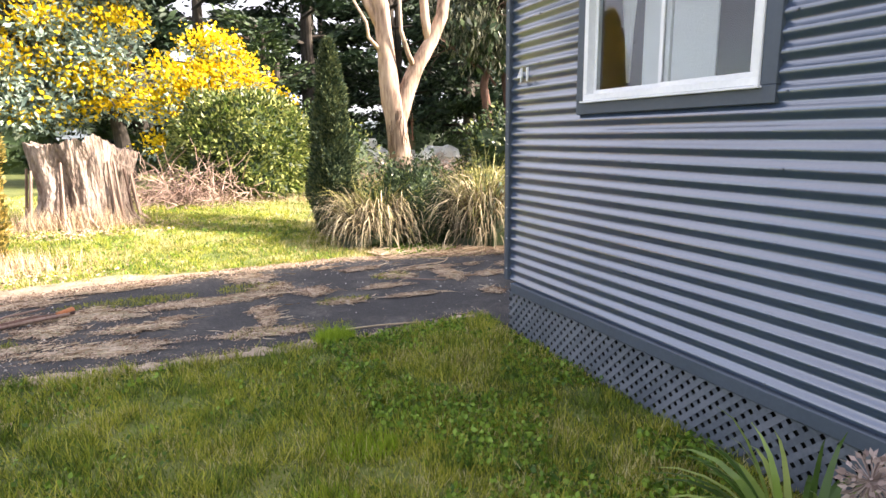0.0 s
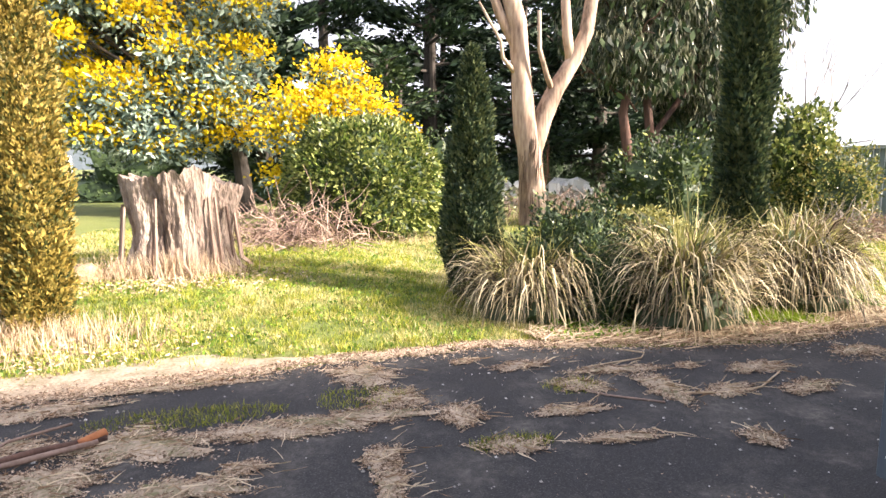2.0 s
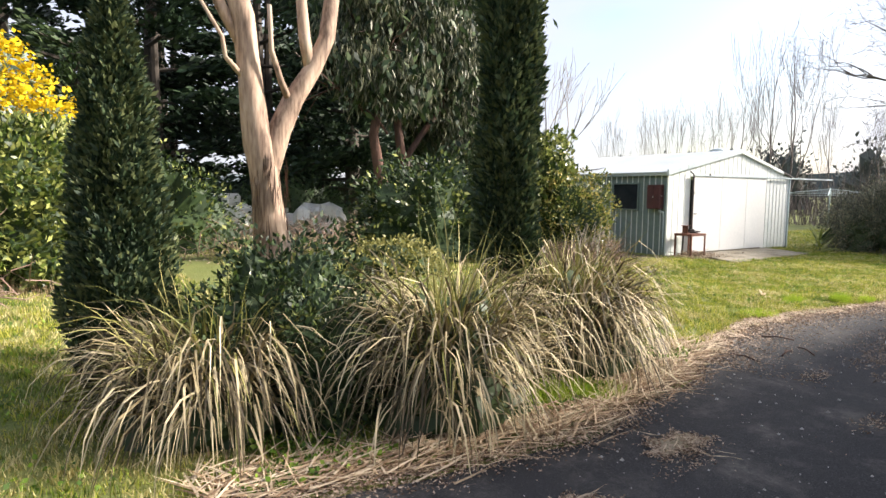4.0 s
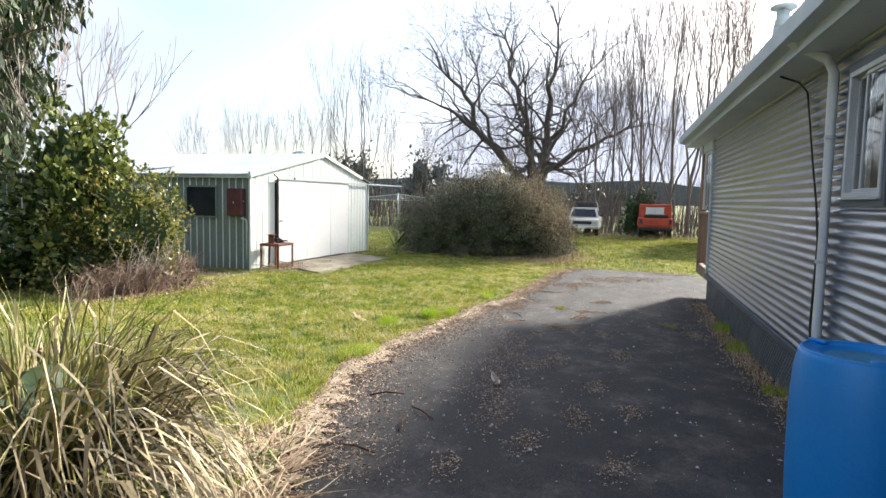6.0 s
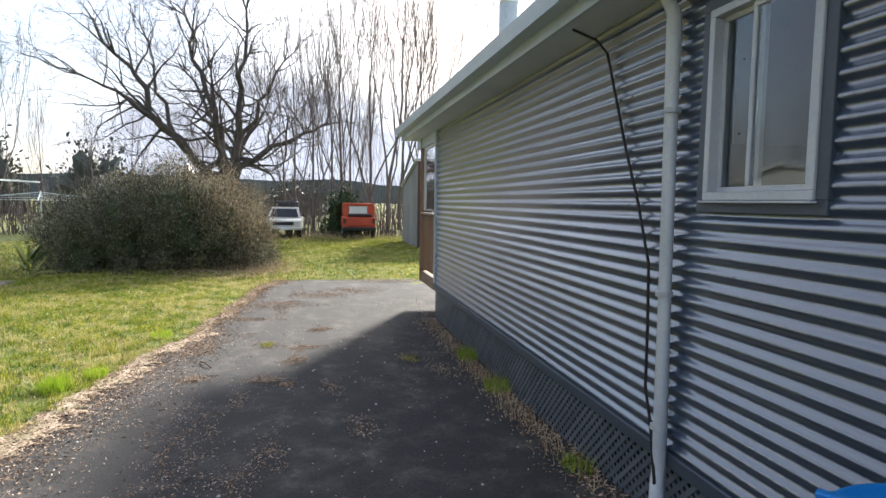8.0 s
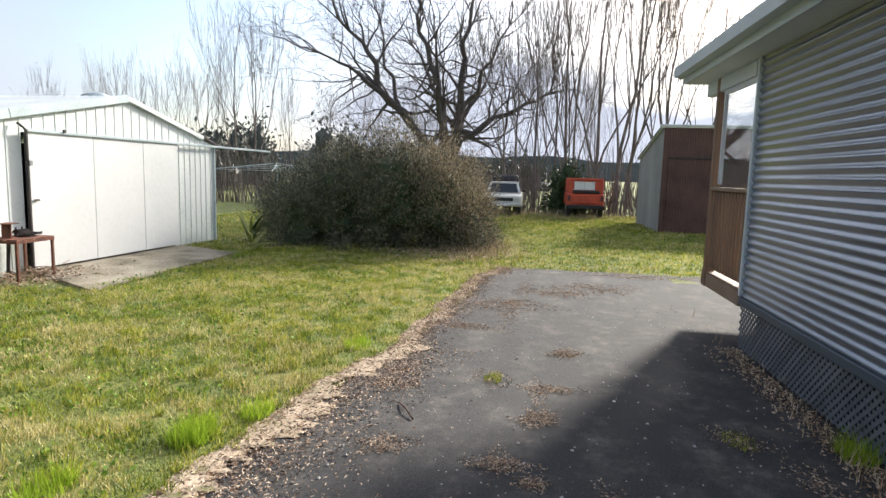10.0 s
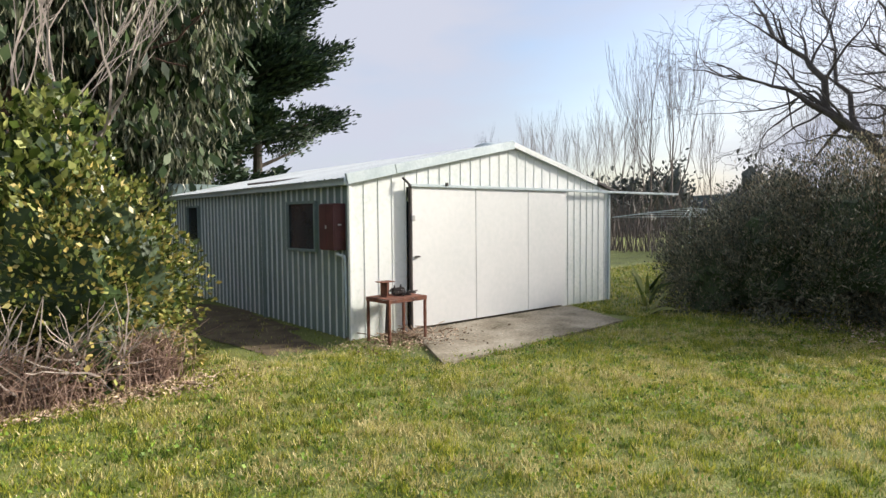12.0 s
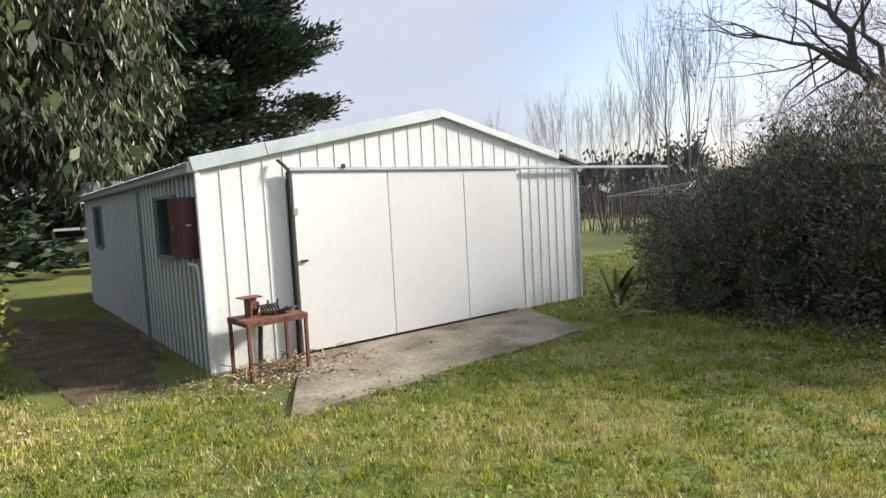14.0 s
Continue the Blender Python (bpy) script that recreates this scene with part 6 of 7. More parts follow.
    part("lip", Geo().tube([(0.262 * math.cos(a), 0.262 * math.sin(a), 0.899) for a in np.linspace(0.5, 5.4, 40)], 0.009, 8), "barrel", t, smooth=True)
    part("handle", Geo().box((0.20, 0.14, 0.902), (0.10, 0.035, 0.018), 0.006, (0, 0, 35)), "barrel", t)
    part("bung", Geo().tube([(-0.10, -0.03, 0.868), (-0.10, -0.03, 0.882), (-0.10, -0.03, 0.884)], [0.038, 0.036, 0.02], 14), "barrel", t, smooth=True)
    part("lid", Geo().tube([(0.0, 0.0, 0.868), (0.0, 0.0, 0.873), (0.0, 0.0, 0.8735)], [0.165, 0.163, 0.155], 32), "barrel_dirty", t, "blue drum lid stained with green water marks")
    part("stick", Geo().tube([(0.12, -0.24, 0.0), (0.17, -0.235, 0.42)], 0.01, 6), "bare_pale", t)


build_barrel()


def build_table():
    t = thing("steel_table", (15.72, 12.88, -0.03), "small rusty welded steel table beside the shed door", "table")
    W, D, H = 0.66, 0.50, 0.60
    part("tabletop", Geo().box((W / 2, D / 2, H), (W, D, 0.012), 0.003), "rust", t, "rusty red steel plate")
    g = Geo()
    g.box((W / 2, 0.0, H - 0.03), (W, 0.006, 0.045), 0.002)
    g.box((W / 2, D, H - 0.03), (W, 0.006, 0.045), 0.002)
    g.box((0.0, D / 2, H - 0.03), (0.006, D, 0.045), 0.002)
    g.box((W, D / 2, H - 0.03), (0.006, D, 0.045), 0.002)
    part("apron", g, "rust", t)
    for x in (0.02, W - 0.02):
        for y in (0.02, D - 0.02):
            part("leg", Geo().box((x, y, H / 2 - 0.01), (0.035, 0.035, H), 0.004), "rust", t)
    part("stay", Geo().tube([(0.30, D - 0.05, 0.0), (0.34, D - 0.05, H)], 0.025, 6), "darksteel", t)
    rng = np.random.default_rng(8)
    b = thing("steel_bracket", (15.86, 13.16, 0.576), "rusted folded steel bracket on the table", "scrap")
    part("plate", Geo().box((0, 0, 0.10), (0.02, 0.15, 0.20), 0.003), "rust", b)
    part("plate", Geo().box((0.02, 0, 0.205), (0.22, 0.17, 0.012), 0.003), "rust", b)
    part("base", Geo().box((0.05, 0, 0.006), (0.16, 0.15, 0.012), 0.003), "rust", b)
    part("web", Geo().box((0.06, 0.03, 0.10), (0.10, 0.01, 0.18), 0.003), "rust", b)
    s = thing("coil_spring", (16.07, 13.12, 0.62), "rusty coil spring lying on the table", "scrap")
    a = np.linspace(0, 2 * np.pi * 6, 120)
    part("coil", Geo().tube(np.stack([a / 38 * 0.2 - 0.1, 0.05 * np.cos(a), 0.05 + 0.05 * np.sin(a) - 0.038], -1), 0.011, 6), "darksteel", s)
    for k in range(4):
        h = thing("horseshoe", (16.14 + 0.05 * k, 13.02 + 0.05 * (k % 2), 0.58 + 0.013 * k), "rusty horseshoe on the table", "scrap", group="horseshoes on the table", turn=40 * k)
        a = np.linspace(-0.3, np.pi + 0.3, 20)
        part("shoe", Geo().tube(np.stack([0.055 * np.cos(a), 0.065 * np.sin(a), np.full(20, 0.012)], -1), 0.011, 6), "darksteel", h)
    for k in range(3):
        part("rod", Geo().tube([(0, 0, 0), (0.02, 0.0, 0.13)], 0.012, 6), "darksteel", thing("steel_peg", (16.0 + 0.11 * k, 13.27, 0.576), "short rusty steel peg standing on the table", "scrap", group="steel pegs on the table"))
    g = Geo()
    for _ in range(70):
        p = np.array([rng.normal() * 0.28 + 16.1, rng.normal() * 0.14 + 13.1, 0.03])
        q = p + [rng.normal() * 0.12, rng.normal() * 0.12, rng.uniform(0.0, 0.10)]
        g.tube([p, (p + q) / 2 + [0, 0, 0.02], q], 0.006, 4)
    piece("scrap_pile", g, "litter", (0, 0, 0), "small pile of twigs and scrap below the table", "scrap", kind="stuff")


build_table()


def build_clothesline():
    t = thing("clothesline", (29.6, 15.2, -0.03), "old rotary clothesline behind the bush", "clothesline")
    part("post", Geo().tube([(0, 0, 0), (0, 0, 1.95)], 0.03, 8), "zinc", t)
    for k in range(4):
        a = radians(20 + 90 * k)
        part("arm", Geo().tube([(0, 0, 1.9), (2.4 * math.cos(a), 2.4 * math.sin(a), 1.62)], 0.018, 6), "zinc", t)
    g = Geo()
    for r in (0.7, 1.2, 1.7, 2.35):
        p = [(r * math.cos(radians(20 + 90 * k)), r * math.sin(radians(20 + 90 * k)), 1.9 - 0.28 * r / 2.4) for k in range(5)]
        g.tube(p, 0.006, 3)
    part("line", g, "zinc", t)


build_clothesline()


def stone_meshes():
    out = []
    for k in range(4):
        rng = np.random.default_rng(200 + k)
        d = []
        n, m = 9, 6
        th = np.linspace(0, 2 * np.pi, n + 1)
        ph = np.linspace(-np.pi / 2, np.pi / 2, m)
        T, F = np.meshgrid(th, ph)
        x, y, z = np.cos(T) * np.cos(F), np.sin(T) * np.cos(F), np.sin(F)
        q = (np.abs(x) ** 4 + np.abs(y) ** 4 + np.abs(z) ** 4) ** -0.25
        lump = 1 + 0.10 * np.sin(3 * T + k) * np.cos(F) + 0.08 * np.sin(5 * F + 2 * T + k)
        P = np.stack([x, y, z], -1) * (q * lump)[..., None] * 0.5
        P[:, -1] = P[:, 0]
        out.append(Geo().sheet(P).mesh("stone", "stone"))
    return out


STONES = stone_meshes()


def put_stone(parent, p, s, rng, name="stone"):
    ob = new(name, STONES[int(rng.integers(0, 4))])
    ob.location, ob.scale = p, s
    ob.rotation_euler = (rng.normal() * 0.15, rng.normal() * 0.15, rng.uniform(0, 6.28))
    ob.parent = parent
    return ob


def build_rock_wall():
    rng = np.random.default_rng(12)
    t = thing("rock_wall", (0, 0, 0), "low tumbled wall of pale sandstone rocks", "wall")
    for k in range(46):
        u = rng.random()
        x = -2.75 - 1.7 * u + rng.normal() * 0.12
        y = 7.75 + 0.5 * u + rng.normal() * 0.25
        lv = k % 3
        s = rng.uniform(0.24, 0.42)
        put_stone(t, (x, y + 0.12 * lv, 0.14 + 0.10 + 0.19 * lv), (s * 1.25, s, s * 0.75), rng)
    for k in range(16):
        u = rng.random()
        s = rng.uniform(0.20, 0.36)
        put_stone(t, (-2.75 + 0.5 * u + rng.normal() * 0.1, 8.9 + 1.7 * u, 0.24 + 0.12 * (k % 2)), (s * 1.2, s, s * 0.7), rng)


build_rock_wall()


def build_gate():
    t = thing("mesh_gate", (-2.70, 7.08, 0.10), "white wire mesh gate leaning on a timber post", "gate", turn=202)
    g = Geo()
    g.box((0.5, 0, 0.03), (1.0, 0.025, 0.025), 0.005)
    g.box((0.5, 0, 0.93), (1.0, 0.025, 0.025), 0.005)
    g.box((0.0, 0, 0.48), (0.025, 0.025, 0.93), 0.005)
    g.box((1.0, 0, 0.48), (0.025, 0.025, 0.93), 0.005)
    part("frame", g, "white", t)
    for k in range(1, 18):
        part("bar", Geo().box((k / 18, 0, 0.48), (0.006, 0.006, 0.88)), "white", t)
        part("bar", Geo().box((0.5, 0.006, 0.05 + k * 0.048), (0.97, 0.006, 0.006)), "white", t)
    piece("timber_post", Geo().tube([(0, 0, -0.05), (0, 0, 0.9)], 0.04, 8), "timber_top", (-2.62, 7.16, 0.1), "weathered round timber post by the gate", "post")


build_gate()


def build_brush():
    rng = np.random.default_rng(13)
    g = Geo()
    for _ in range(620):
        p = np.array([0.15 + rng.normal() * 0.62, 13.2 + rng.normal() * 0.55, 0.25 + abs(rng.normal()) * 0.30])
        d = unit(rng, 1, -0.1)[0] * rng.uniform(0.25, 0.8)
        q = p + d
        q[2] = max(q[2], 0.22)
        g.tube([p, (p + q) / 2 + rng.normal(size=3) * 0.06, q], [0.010, 0.008, 0.003], 3)
    piece("brush_pile", g, "dead", (0, 0, 0), "tangled pile of dead grey brush beside the stump", "brush", kind="stuff")
    g = Geo()
    for _ in range(420):
        p = np.array([8.2 + rng.normal() * 2.2, 19.5 + rng.normal() * 1.2, 0.0])
        hh = rng.uniform(0.3, 1.1)
        g.tube([p, p + [rng.normal() * 0.2, rng.normal() * 0.2, hh * 0.6], p + [rng.normal() * 0.4, rng.normal() * 0.4, hh]], [0.012, 0.009, 0.003], 3)
    piece("brush_pile", g, "dead", (0, 0, 0), "dry brown brush and stalks round the foot of the gum", "brush", kind="stuff")
    g = Geo()
    for cx, cy, s in ((11.9, 13.05, 0.30), (12.9, 13.25, 0.16), (11.2, 13.3, 0.3)):
        for _ in range(330):
            p = np.array([cx + rng.normal() * s, cy + rng.normal() * s * 0.5, -0.02])
            hh = rng.uniform(0.15, 0.62)
            g.tube([p, p + [rng.normal() * 0.08, rng.normal() * 0.08, hh * 0.6], p + [rng.normal() * 0.18, rng.normal() * 0.15 - 0.08, hh]], [0.006, 0.004, 0.002], 3)
    piece("dead_stalks", g, "dead", (0, 0, 0), "dry pinkish dead stalks below the mottled bush", "plant", kind="stuff")
    g = Geo()
    for _ in range(26):
        p = np.array([12.0 + rng.normal() * 0.4, 13.15 + rng.normal() * 0.1, 0.1])
        grow(g, p, (rng.normal() * 0.6, -0.35, 0.8), 0.012, 0.55, 1, rng, minr=0.003)
    piece("dead_branches", g, "bare_pale", (0, 0, 0), "bare grey branches poking out of the bush", "branch", kind="stuff")


build_brush()


def build_junk():
    rng = np.random.default_rng(14)
    for (x, y, lab) in ((18.0, 34.6, "pale wrecked car body half hidden in scrub"), (7.6, 27.2, "pale wrecked van panel in scrub")):
        t = thing("wreck", (x, y, 0.35), lab, "wreck", turn=-40)
        g = Geo()
        g.box((0, 0, 0.45), (2.8, 1.5, 0.5), 0.12)
        part("body", g, "cream", t)
        g = Geo()
        g.box((0.2, 0, 0.92), (1.5, 1.3, 0.45), 0.12)
        part("cab", g, "cream", t)
        part("window", Geo().box((0.2, -0.67, 0.92), (1.1, 0.02, 0.26), 0.01), "windscreen", t)
        part("underbody", Geo().box((0, 0, 0.1), (2.6, 1.3, 0.35), 0.05), "darksteel", t)
    g = Geo()
    for _ in range(90):
        g.box((rng.uniform(5.5, 12.3), rng.uniform(25.2, 27), rng.uniform(0.1, 0.9)), rng.uniform(0.1, 0.6, 3), 0.01, rng.uniform(0, 90, 3))
    piece("junk_heap", g, "cream", (0, 0, 0), "heap of pale scrap boards and sheets in scrub", "junk", kind="stuff")
    # farmhouse over the paddock
    t = thing("farmhouse", (-43.5, 112.5, 0.2), "long white farmhouse across the paddock", "house", turn=22)
    part("wall", Geo().box((0, 0, 1.35), (13, 5, 2.7), 0.02), "farwhite", t)
    part("wall", Geo().box((5, 1, 1.9), (5, 6, 3.0), 0.02), "farwhite", t)
    g = Geo()
    g.add([(-6.8, -2.8, 2.7), (6.8, -2.8, 2.7), (6.8, 0, 3.8), (-6.8, 0, 3.8), (-6.8, 2.8, 2.7), (6.8, 2.8, 2.7)], [(0, 1, 2, 3), (3, 2, 5, 4)])
    part("roof", g, "roof", t)
    for k in range(4):
        part("window", Geo().box((-5 + 2.2 * k, -2.52, 1.6), (1.1, 0.06, 1.0), 0.01), "windscreen", t)
    build_blob_bush("far_bush", (-46, 108, 0), (3.5, 2.0, 2.0), 900, 0.5, [("laurel", 1.0, "foliage", -0.3, 1.0)], "green bush beside the far farmhouse", "bush", 160, stems=False)
    # fence over the road
    t = thing("paddock_fence", (0, 0, 0), "low dark rail fence along the far road", "fence")
    for k in range(8):
        part("post", Geo().box((-24 + 2.2 * k * 0.9, 44 + 2.2 * k * 0.42, 0.8), (0.14, 0.14, 1.3), 0.01), "darkbark", t)
    for z in (0.7, 1.1):
        g = Geo().tube([(-24, 44, z), (-24 + 15.4 * 0.9, 44 + 15.4 * 0.42, z)], 0.05, 5)
        part("rail", g, "darkbark", t)


build_junk()


def build_agapanthus():
    rng = np.random.default_rng(15)
    t = thing("agapanthus", (1.95, 1.22, 0.10), "green strap-leaved agapanthus against the lattice", "plant")
    n = 70
    a = rng.uniform(0, 2 * np.pi, n)
    tl = np.radians(rng.uniform(15, 65, n))
    d = np.stack([np.cos(a) * np.sin(tl), np.sin(a) * np.sin(tl), np.cos(tl)], -1)
    P = np.stack([0.05 * np.cos(a), 0.12 * np.sin(a), np.full(n, 0.0)], -1)
    g = Geo()
    add_strips(g, strands(P, d, 0.50, 0.035, rng, droop=1.7, segs=6))
    part("leaf", g, "agap", t)
    h = thing("seed_head", (1.93, 1.04, 0.10), "dry round seed head on a stalk", "plant")
    part("stalk", Geo().tube([(0, 0, 0), (0.02, 0.02, 0.40)], 0.008, 6), "dead", h)
    d = unit(rng, 150)
    g = Geo()
    for q in d:
        g.tube([np.array([0.02, 0.02, 0.40]), np.array([0.02, 0.02, 0.40]) + q * 0.075], [0.0015, 0.0015], 3, cap=False)
    part("spoke", g, "seed", h)
    g = Geo().quads(leaves(np.array([0.02, 0.02, 0.40]) + d * 0.072, 0.030, rng, 0.6, out=d, jitter=0.6))
    part("capsule", g, "seed", h)
    # broad strap plant at the foot of the big bush
    s = thing("strap_plant", (20.35, 11.75, -0.03), "dark strap-leaved plant beside the big bush", "plant")
    n = 26
    a = rng.uniform(0, 2 * np.pi, n)
    tl = np.radians(rng.uniform(20, 75, n))
    d = np.stack([np.cos(a) * np.sin(tl), np.sin(a) * np.sin(tl), np.cos(tl)], -1)
    P = np.stack([0.06 * np.cos(a), 0.06 * np.sin(a), rng.uniform(0, 0.5, n)], -1)
    g = Geo()
    add_strips(g, strands(P, d, 0.55, 0.07, rng, droop=0.8, segs=4))
    part("leaf", g, "laurel", s)


build_agapanthus()


def build_bucket():
    t = thing("bucket", (6.14, 14.13, float(ground_z(6.14, 14.13))), "pale upturned plastic bucket in the grass behind the flax", "bucket")
    part("body", Geo().tube([(0, 0, 0), (0, 0, 0.03), (0, 0, 0.30), (0, 0, 0.32)], [0.17, 0.165, 0.14, 0.13], 24), "blind", t, smooth=True)
    part("rim", Geo().tube([(0.14 * math.cos(a), 0.14 * math.sin(a), 0.31) for a in np.linspace(0, 6.28, 30)], 0.010, 6), "blind", t, smooth=True)
    part("hole", Geo().tube([(0.04, 0, 0.32), (0.04, 0, 0.324)], 0.035, 12), "black", t, "dark hole in the base")


build_bucket()


def build_sticks():
    rng = np.random.default_rng(16)
    def stick(pts, r, mat, label, name="stick"):
        pts = [(x, y, float(ground_z(x, y)) + 0.01 + r + z) for x, y, z in pts]
        piece(name, Geo().tube(pts, r, 6), mat, (0, 0, 0), label, "stick", smooth=True)
    stick([(-1.75, 5.45, 0), (-1.5, 5.52, 0), (-1.15, 5.68, 0.02), (-0.85, 5.82, 0)], 0.020, "redbark", "long dark fallen branch on the drive", "branch")
    stick([(-1.6, 5.42, 0), (-1.1, 5.60, 0.03), (-0.88, 5.76, 0.01)], 0.016, "dead", "long fallen branch on the drive", "branch")
    stick([(-1.5, 5.58, 0), (-1.35, 5.85, 0.03), (-1.1, 6.05, 0.02)], 0.009, "dead", "thin fallen branch on the drive", "branch")
    stick([(-0.97, 5.75, 0), (-0.86, 5.84, 0.02)], 0.026, "orange", "split orange end of a broken branch", "broken_wood")
    stick([(2.30, 6.30, 0), (2.6, 6.36, 0), (2.85, 6.40, 0), (2.95, 6.52, 0), (2.80, 6.66, 0)], 0.006, "straw", "curved dry flax stalk on the drive")
    stick([(2.68, 5.67, 0), (3.0, 5.60, 0), (3.3, 5.63, 0), (3.66, 5.86, 0)], 0.007, "straw", "curved dry flax stalk on the drive")
    stick([(2.0, 6.0, 0), (2.2, 5.75, 0), (2.5, 5.55, 0)], 0.007, "dead", "dark dry stalk on the drive")
    stick([(1.0, 4.42, 0), (1.4, 4.40, 0), (1.75, 4.33, 0)], 0.006, "straw", "straight dry stalk at the drive's edge")
    t = thing("bark_strip", (8.72, 6.36, float(ground_z(8.72, 6.36)) + 0.015), "pale curled strip of bark on the drive", "bark", turn=200)
    n = 12
    u = np.linspace(-1, 1, n)
    g = Geo().sheet([np.stack([u * 0.16, s * 0.035 * (1 - u ** 2) + 0.01 * u, 0.02 * (s * s) + 0.03 * u ** 2], -1) for s in (-1, -0.3, 0.3, 1)])
    part("bark", g, "blind", t)
    part("bark", Geo().tube([(-0.15, 0, 0.03), (0.0, 0.01, 0.02), (0.13, 0.0, 0.03)], [0.012, 0.02, 0.006], 5), "dead", t)
    for (x, y, a) in ((7.3, 6.75, 10), (7.6, 6.6, 50), (6.9, 6.75, 80), (8.1, 7.0, 120), (12.3, 6.7, 30)):
        c, s = math.cos(radians(a)), math.sin(radians(a))
        stick([(x, y, 0), (x + 0.15 * c, y + 0.15 * s, 0.02), (x + 0.32 * c, y + 0.3 * s, 0)], 0.007, "redbark", "small brown twig at the drive's edge", "twig")
    g = Geo()
    S = strands(np.array([[-0.90, 3.61, 0.11]] * 3), unit(rng, 3, 0.4), 0.18, 0.035, rng, droop=1.0, segs=3)
    add_strips(g, S)
    piece("dead_leaf", g, "litter", (0, 0, 0), "curled brown dead leaf on the lawn", "leaf")
    g = Geo()
    add_strips(g, strands(np.array([[11.05, 8.75, 0.02]] * 4), unit(rng, 4, 0.4), 0.16, 0.05, rng, droop=1.2, segs=3))
    piece("dead_leaf", g, "litter", (0, 0, 0), "curled orange dead leaf on the lawn", "leaf")


build_sticks()


# ---- grass and litter ----
def on_drive(x, y):
    return (y < edge_far(x)) & (y > np.where(x < 2.3, edge_near(x), 3.5)) & (x < 19.3)


def in_house(x, y):
    return (x > HX - 0.02) & (x < 16.0) & (y < HY + 0.02)


def in_shed(x, y):
    a = radians(-3.2)
    dx, dy = x - 15.6, y - 13.55
    u, v = dx * math.cos(a) + dy * math.sin(a), -dx * math.sin(a) + dy * math.cos(a)
    return ((u > -0.02) & (u < SW + 0.05) & (v > -0.05) & (v < SD)) | ((u > 0.0) & (u < 4.4) & (v > -1.75) & (v <= 0))


def blades(x, y, h, w, rng, lean=0.5):
    n = len(x)
    z = ground_z(x, y) + 0.012 * fbm(x, y, 1.1) - 0.004
    a = rng.uniform(0, 2 * np.pi, n)
    b = rng.uniform(0, 2 * np.pi, n)
    ln = h * lean * rng.random(n)
    P = np.stack([x, y, z], -1)
    s = np.stack([np.cos(a) * w / 2, np.sin(a) * w / 2, np.zeros(n)], -1)
    tip = P + np.stack([np.cos(b) * ln, np.sin(b) * ln, h], -1)
    return np.stack([P - s, P + s, tip], 1)


def build_lawn():
    rng = np.random.default_rng(17)
    green, dry, broad, deep = [], [], [], []
    # x0, x1, y0, y1, blades a square metre, height, width
    for x0, x1, y0, y1, dens, h, w, dfrac in (
        (-2.2, 2.3, 0.5, 4.6, 11000, 0.070, 0.0075, 0.10), (-6, -2.2, 0.5, 4.6, 2500, 0.07, 0.010, 0.12),
        (-3.6, 2.6, 6.9, 11.0, 3800, 0.060, 0.009, 0.42), (-4.0, 4.0, 11.0, 16.5, 1500, 0.07, 0.014, 0.42), (2.6, 8.0, 7.2, 10.5, 2200, 0.07, 0.010, 0.2),
        (8.0, 20.6, 7.2, 10.5, 5200, 0.055, 0.0085, 0.46), (9.5, 20.6, 10.5, 13.6, 3200, 0.055, 0.010, 0.46), (8, 15.6, 13.4, 18, 1300, 0.06, 0.012, 0.2),
        (5, 14, 10.5, 20, 600, 0.07, 0.02, 0.3), (14, 20.6, 6.3, 7.2, 3000, 0.06, 0.012, 0.3), (19.2, 34, -2.5, 9.0, 1200, 0.07, 0.018, 0.2), (20.6, 33, 9, 17, 600, 0.08, 0.022, 0.2), (28, 36, 0, 12, 500, 0.10, 0.03, 0.2)):
        n = int((x1 - x0) * (y1 - y0) * dens)
        x, y = rng.uniform(x0, x1, n), rng.uniform(y0, y1, n)
        f = fbm(x, y, 1.3, 2.0)
        f2 = fbm(x, y, 7.0, 4.0)
        ragged = 0.10 * fbm(x, y, 5.0)
        keep = ~((x < 0.4) & (y > 5) & (y < edge_far(x) + 0.40 * np.clip(0.4 - x, 0, 1) + 2.5 * ragged)) & ~on_drive(x, y + ragged) & ~in_house(x, y) & ~in_shed(x, y) & (rng.random(n) < 0.62 + 0.30 * f2)
        keep &= ~((np.hypot(np.maximum(0, np.abs(x - 14.9) - 0.35) / 0.9, np.maximum(0, np.abs(y - 16.8) - 3.0)) < 0.55 + 0.35 * f2) & (rng.random(n) < 0.82))
        x, y, f, f2 = x[keep], y[keep], f[keep], f2[keep]
        hh = h * (0.7 + 0.45 * f2) * rng.uniform(0.5, 1.3, len(x)) * (1 + 0.25 * f)
        T = blades(x, y, np.maximum(hh, 0.02), w, rng, 0.9)
        clump = fbm(x + 0.3 * y, y - 0.2 * x, 4.3, 9) + 0.6 * fbm(x - 0.5 * y, y + 0.4 * x, 10.0, 3)
        u = rng.random(len(x))
        isdry = u < np.clip(dfrac * (1.1 + 2.2 * f + 2.6 * clump), 0.01, 0.95)
        isdeep = ~isdry & (rng.random(len(x)) < np.clip(0.22 - 0.9 * clump - 0.3 * f, 0.03, 0.92))
        green.append(T[~isdry & ~isdeep]), dry.append(T[isdry]), deep.append(T[isdeep])
    g = Geo().tris(np.concatenate(green))
    piece("lawn_grass", g, "grass", (0, 0, 0), "short mown green grass", "grass", kind="stuff")
    piece("deep_grass", Geo().tris(np.concatenate(deep)), "grass_deep", (0, 0, 0), "darker green clumps in the mown grass", "grass", kind="stuff")
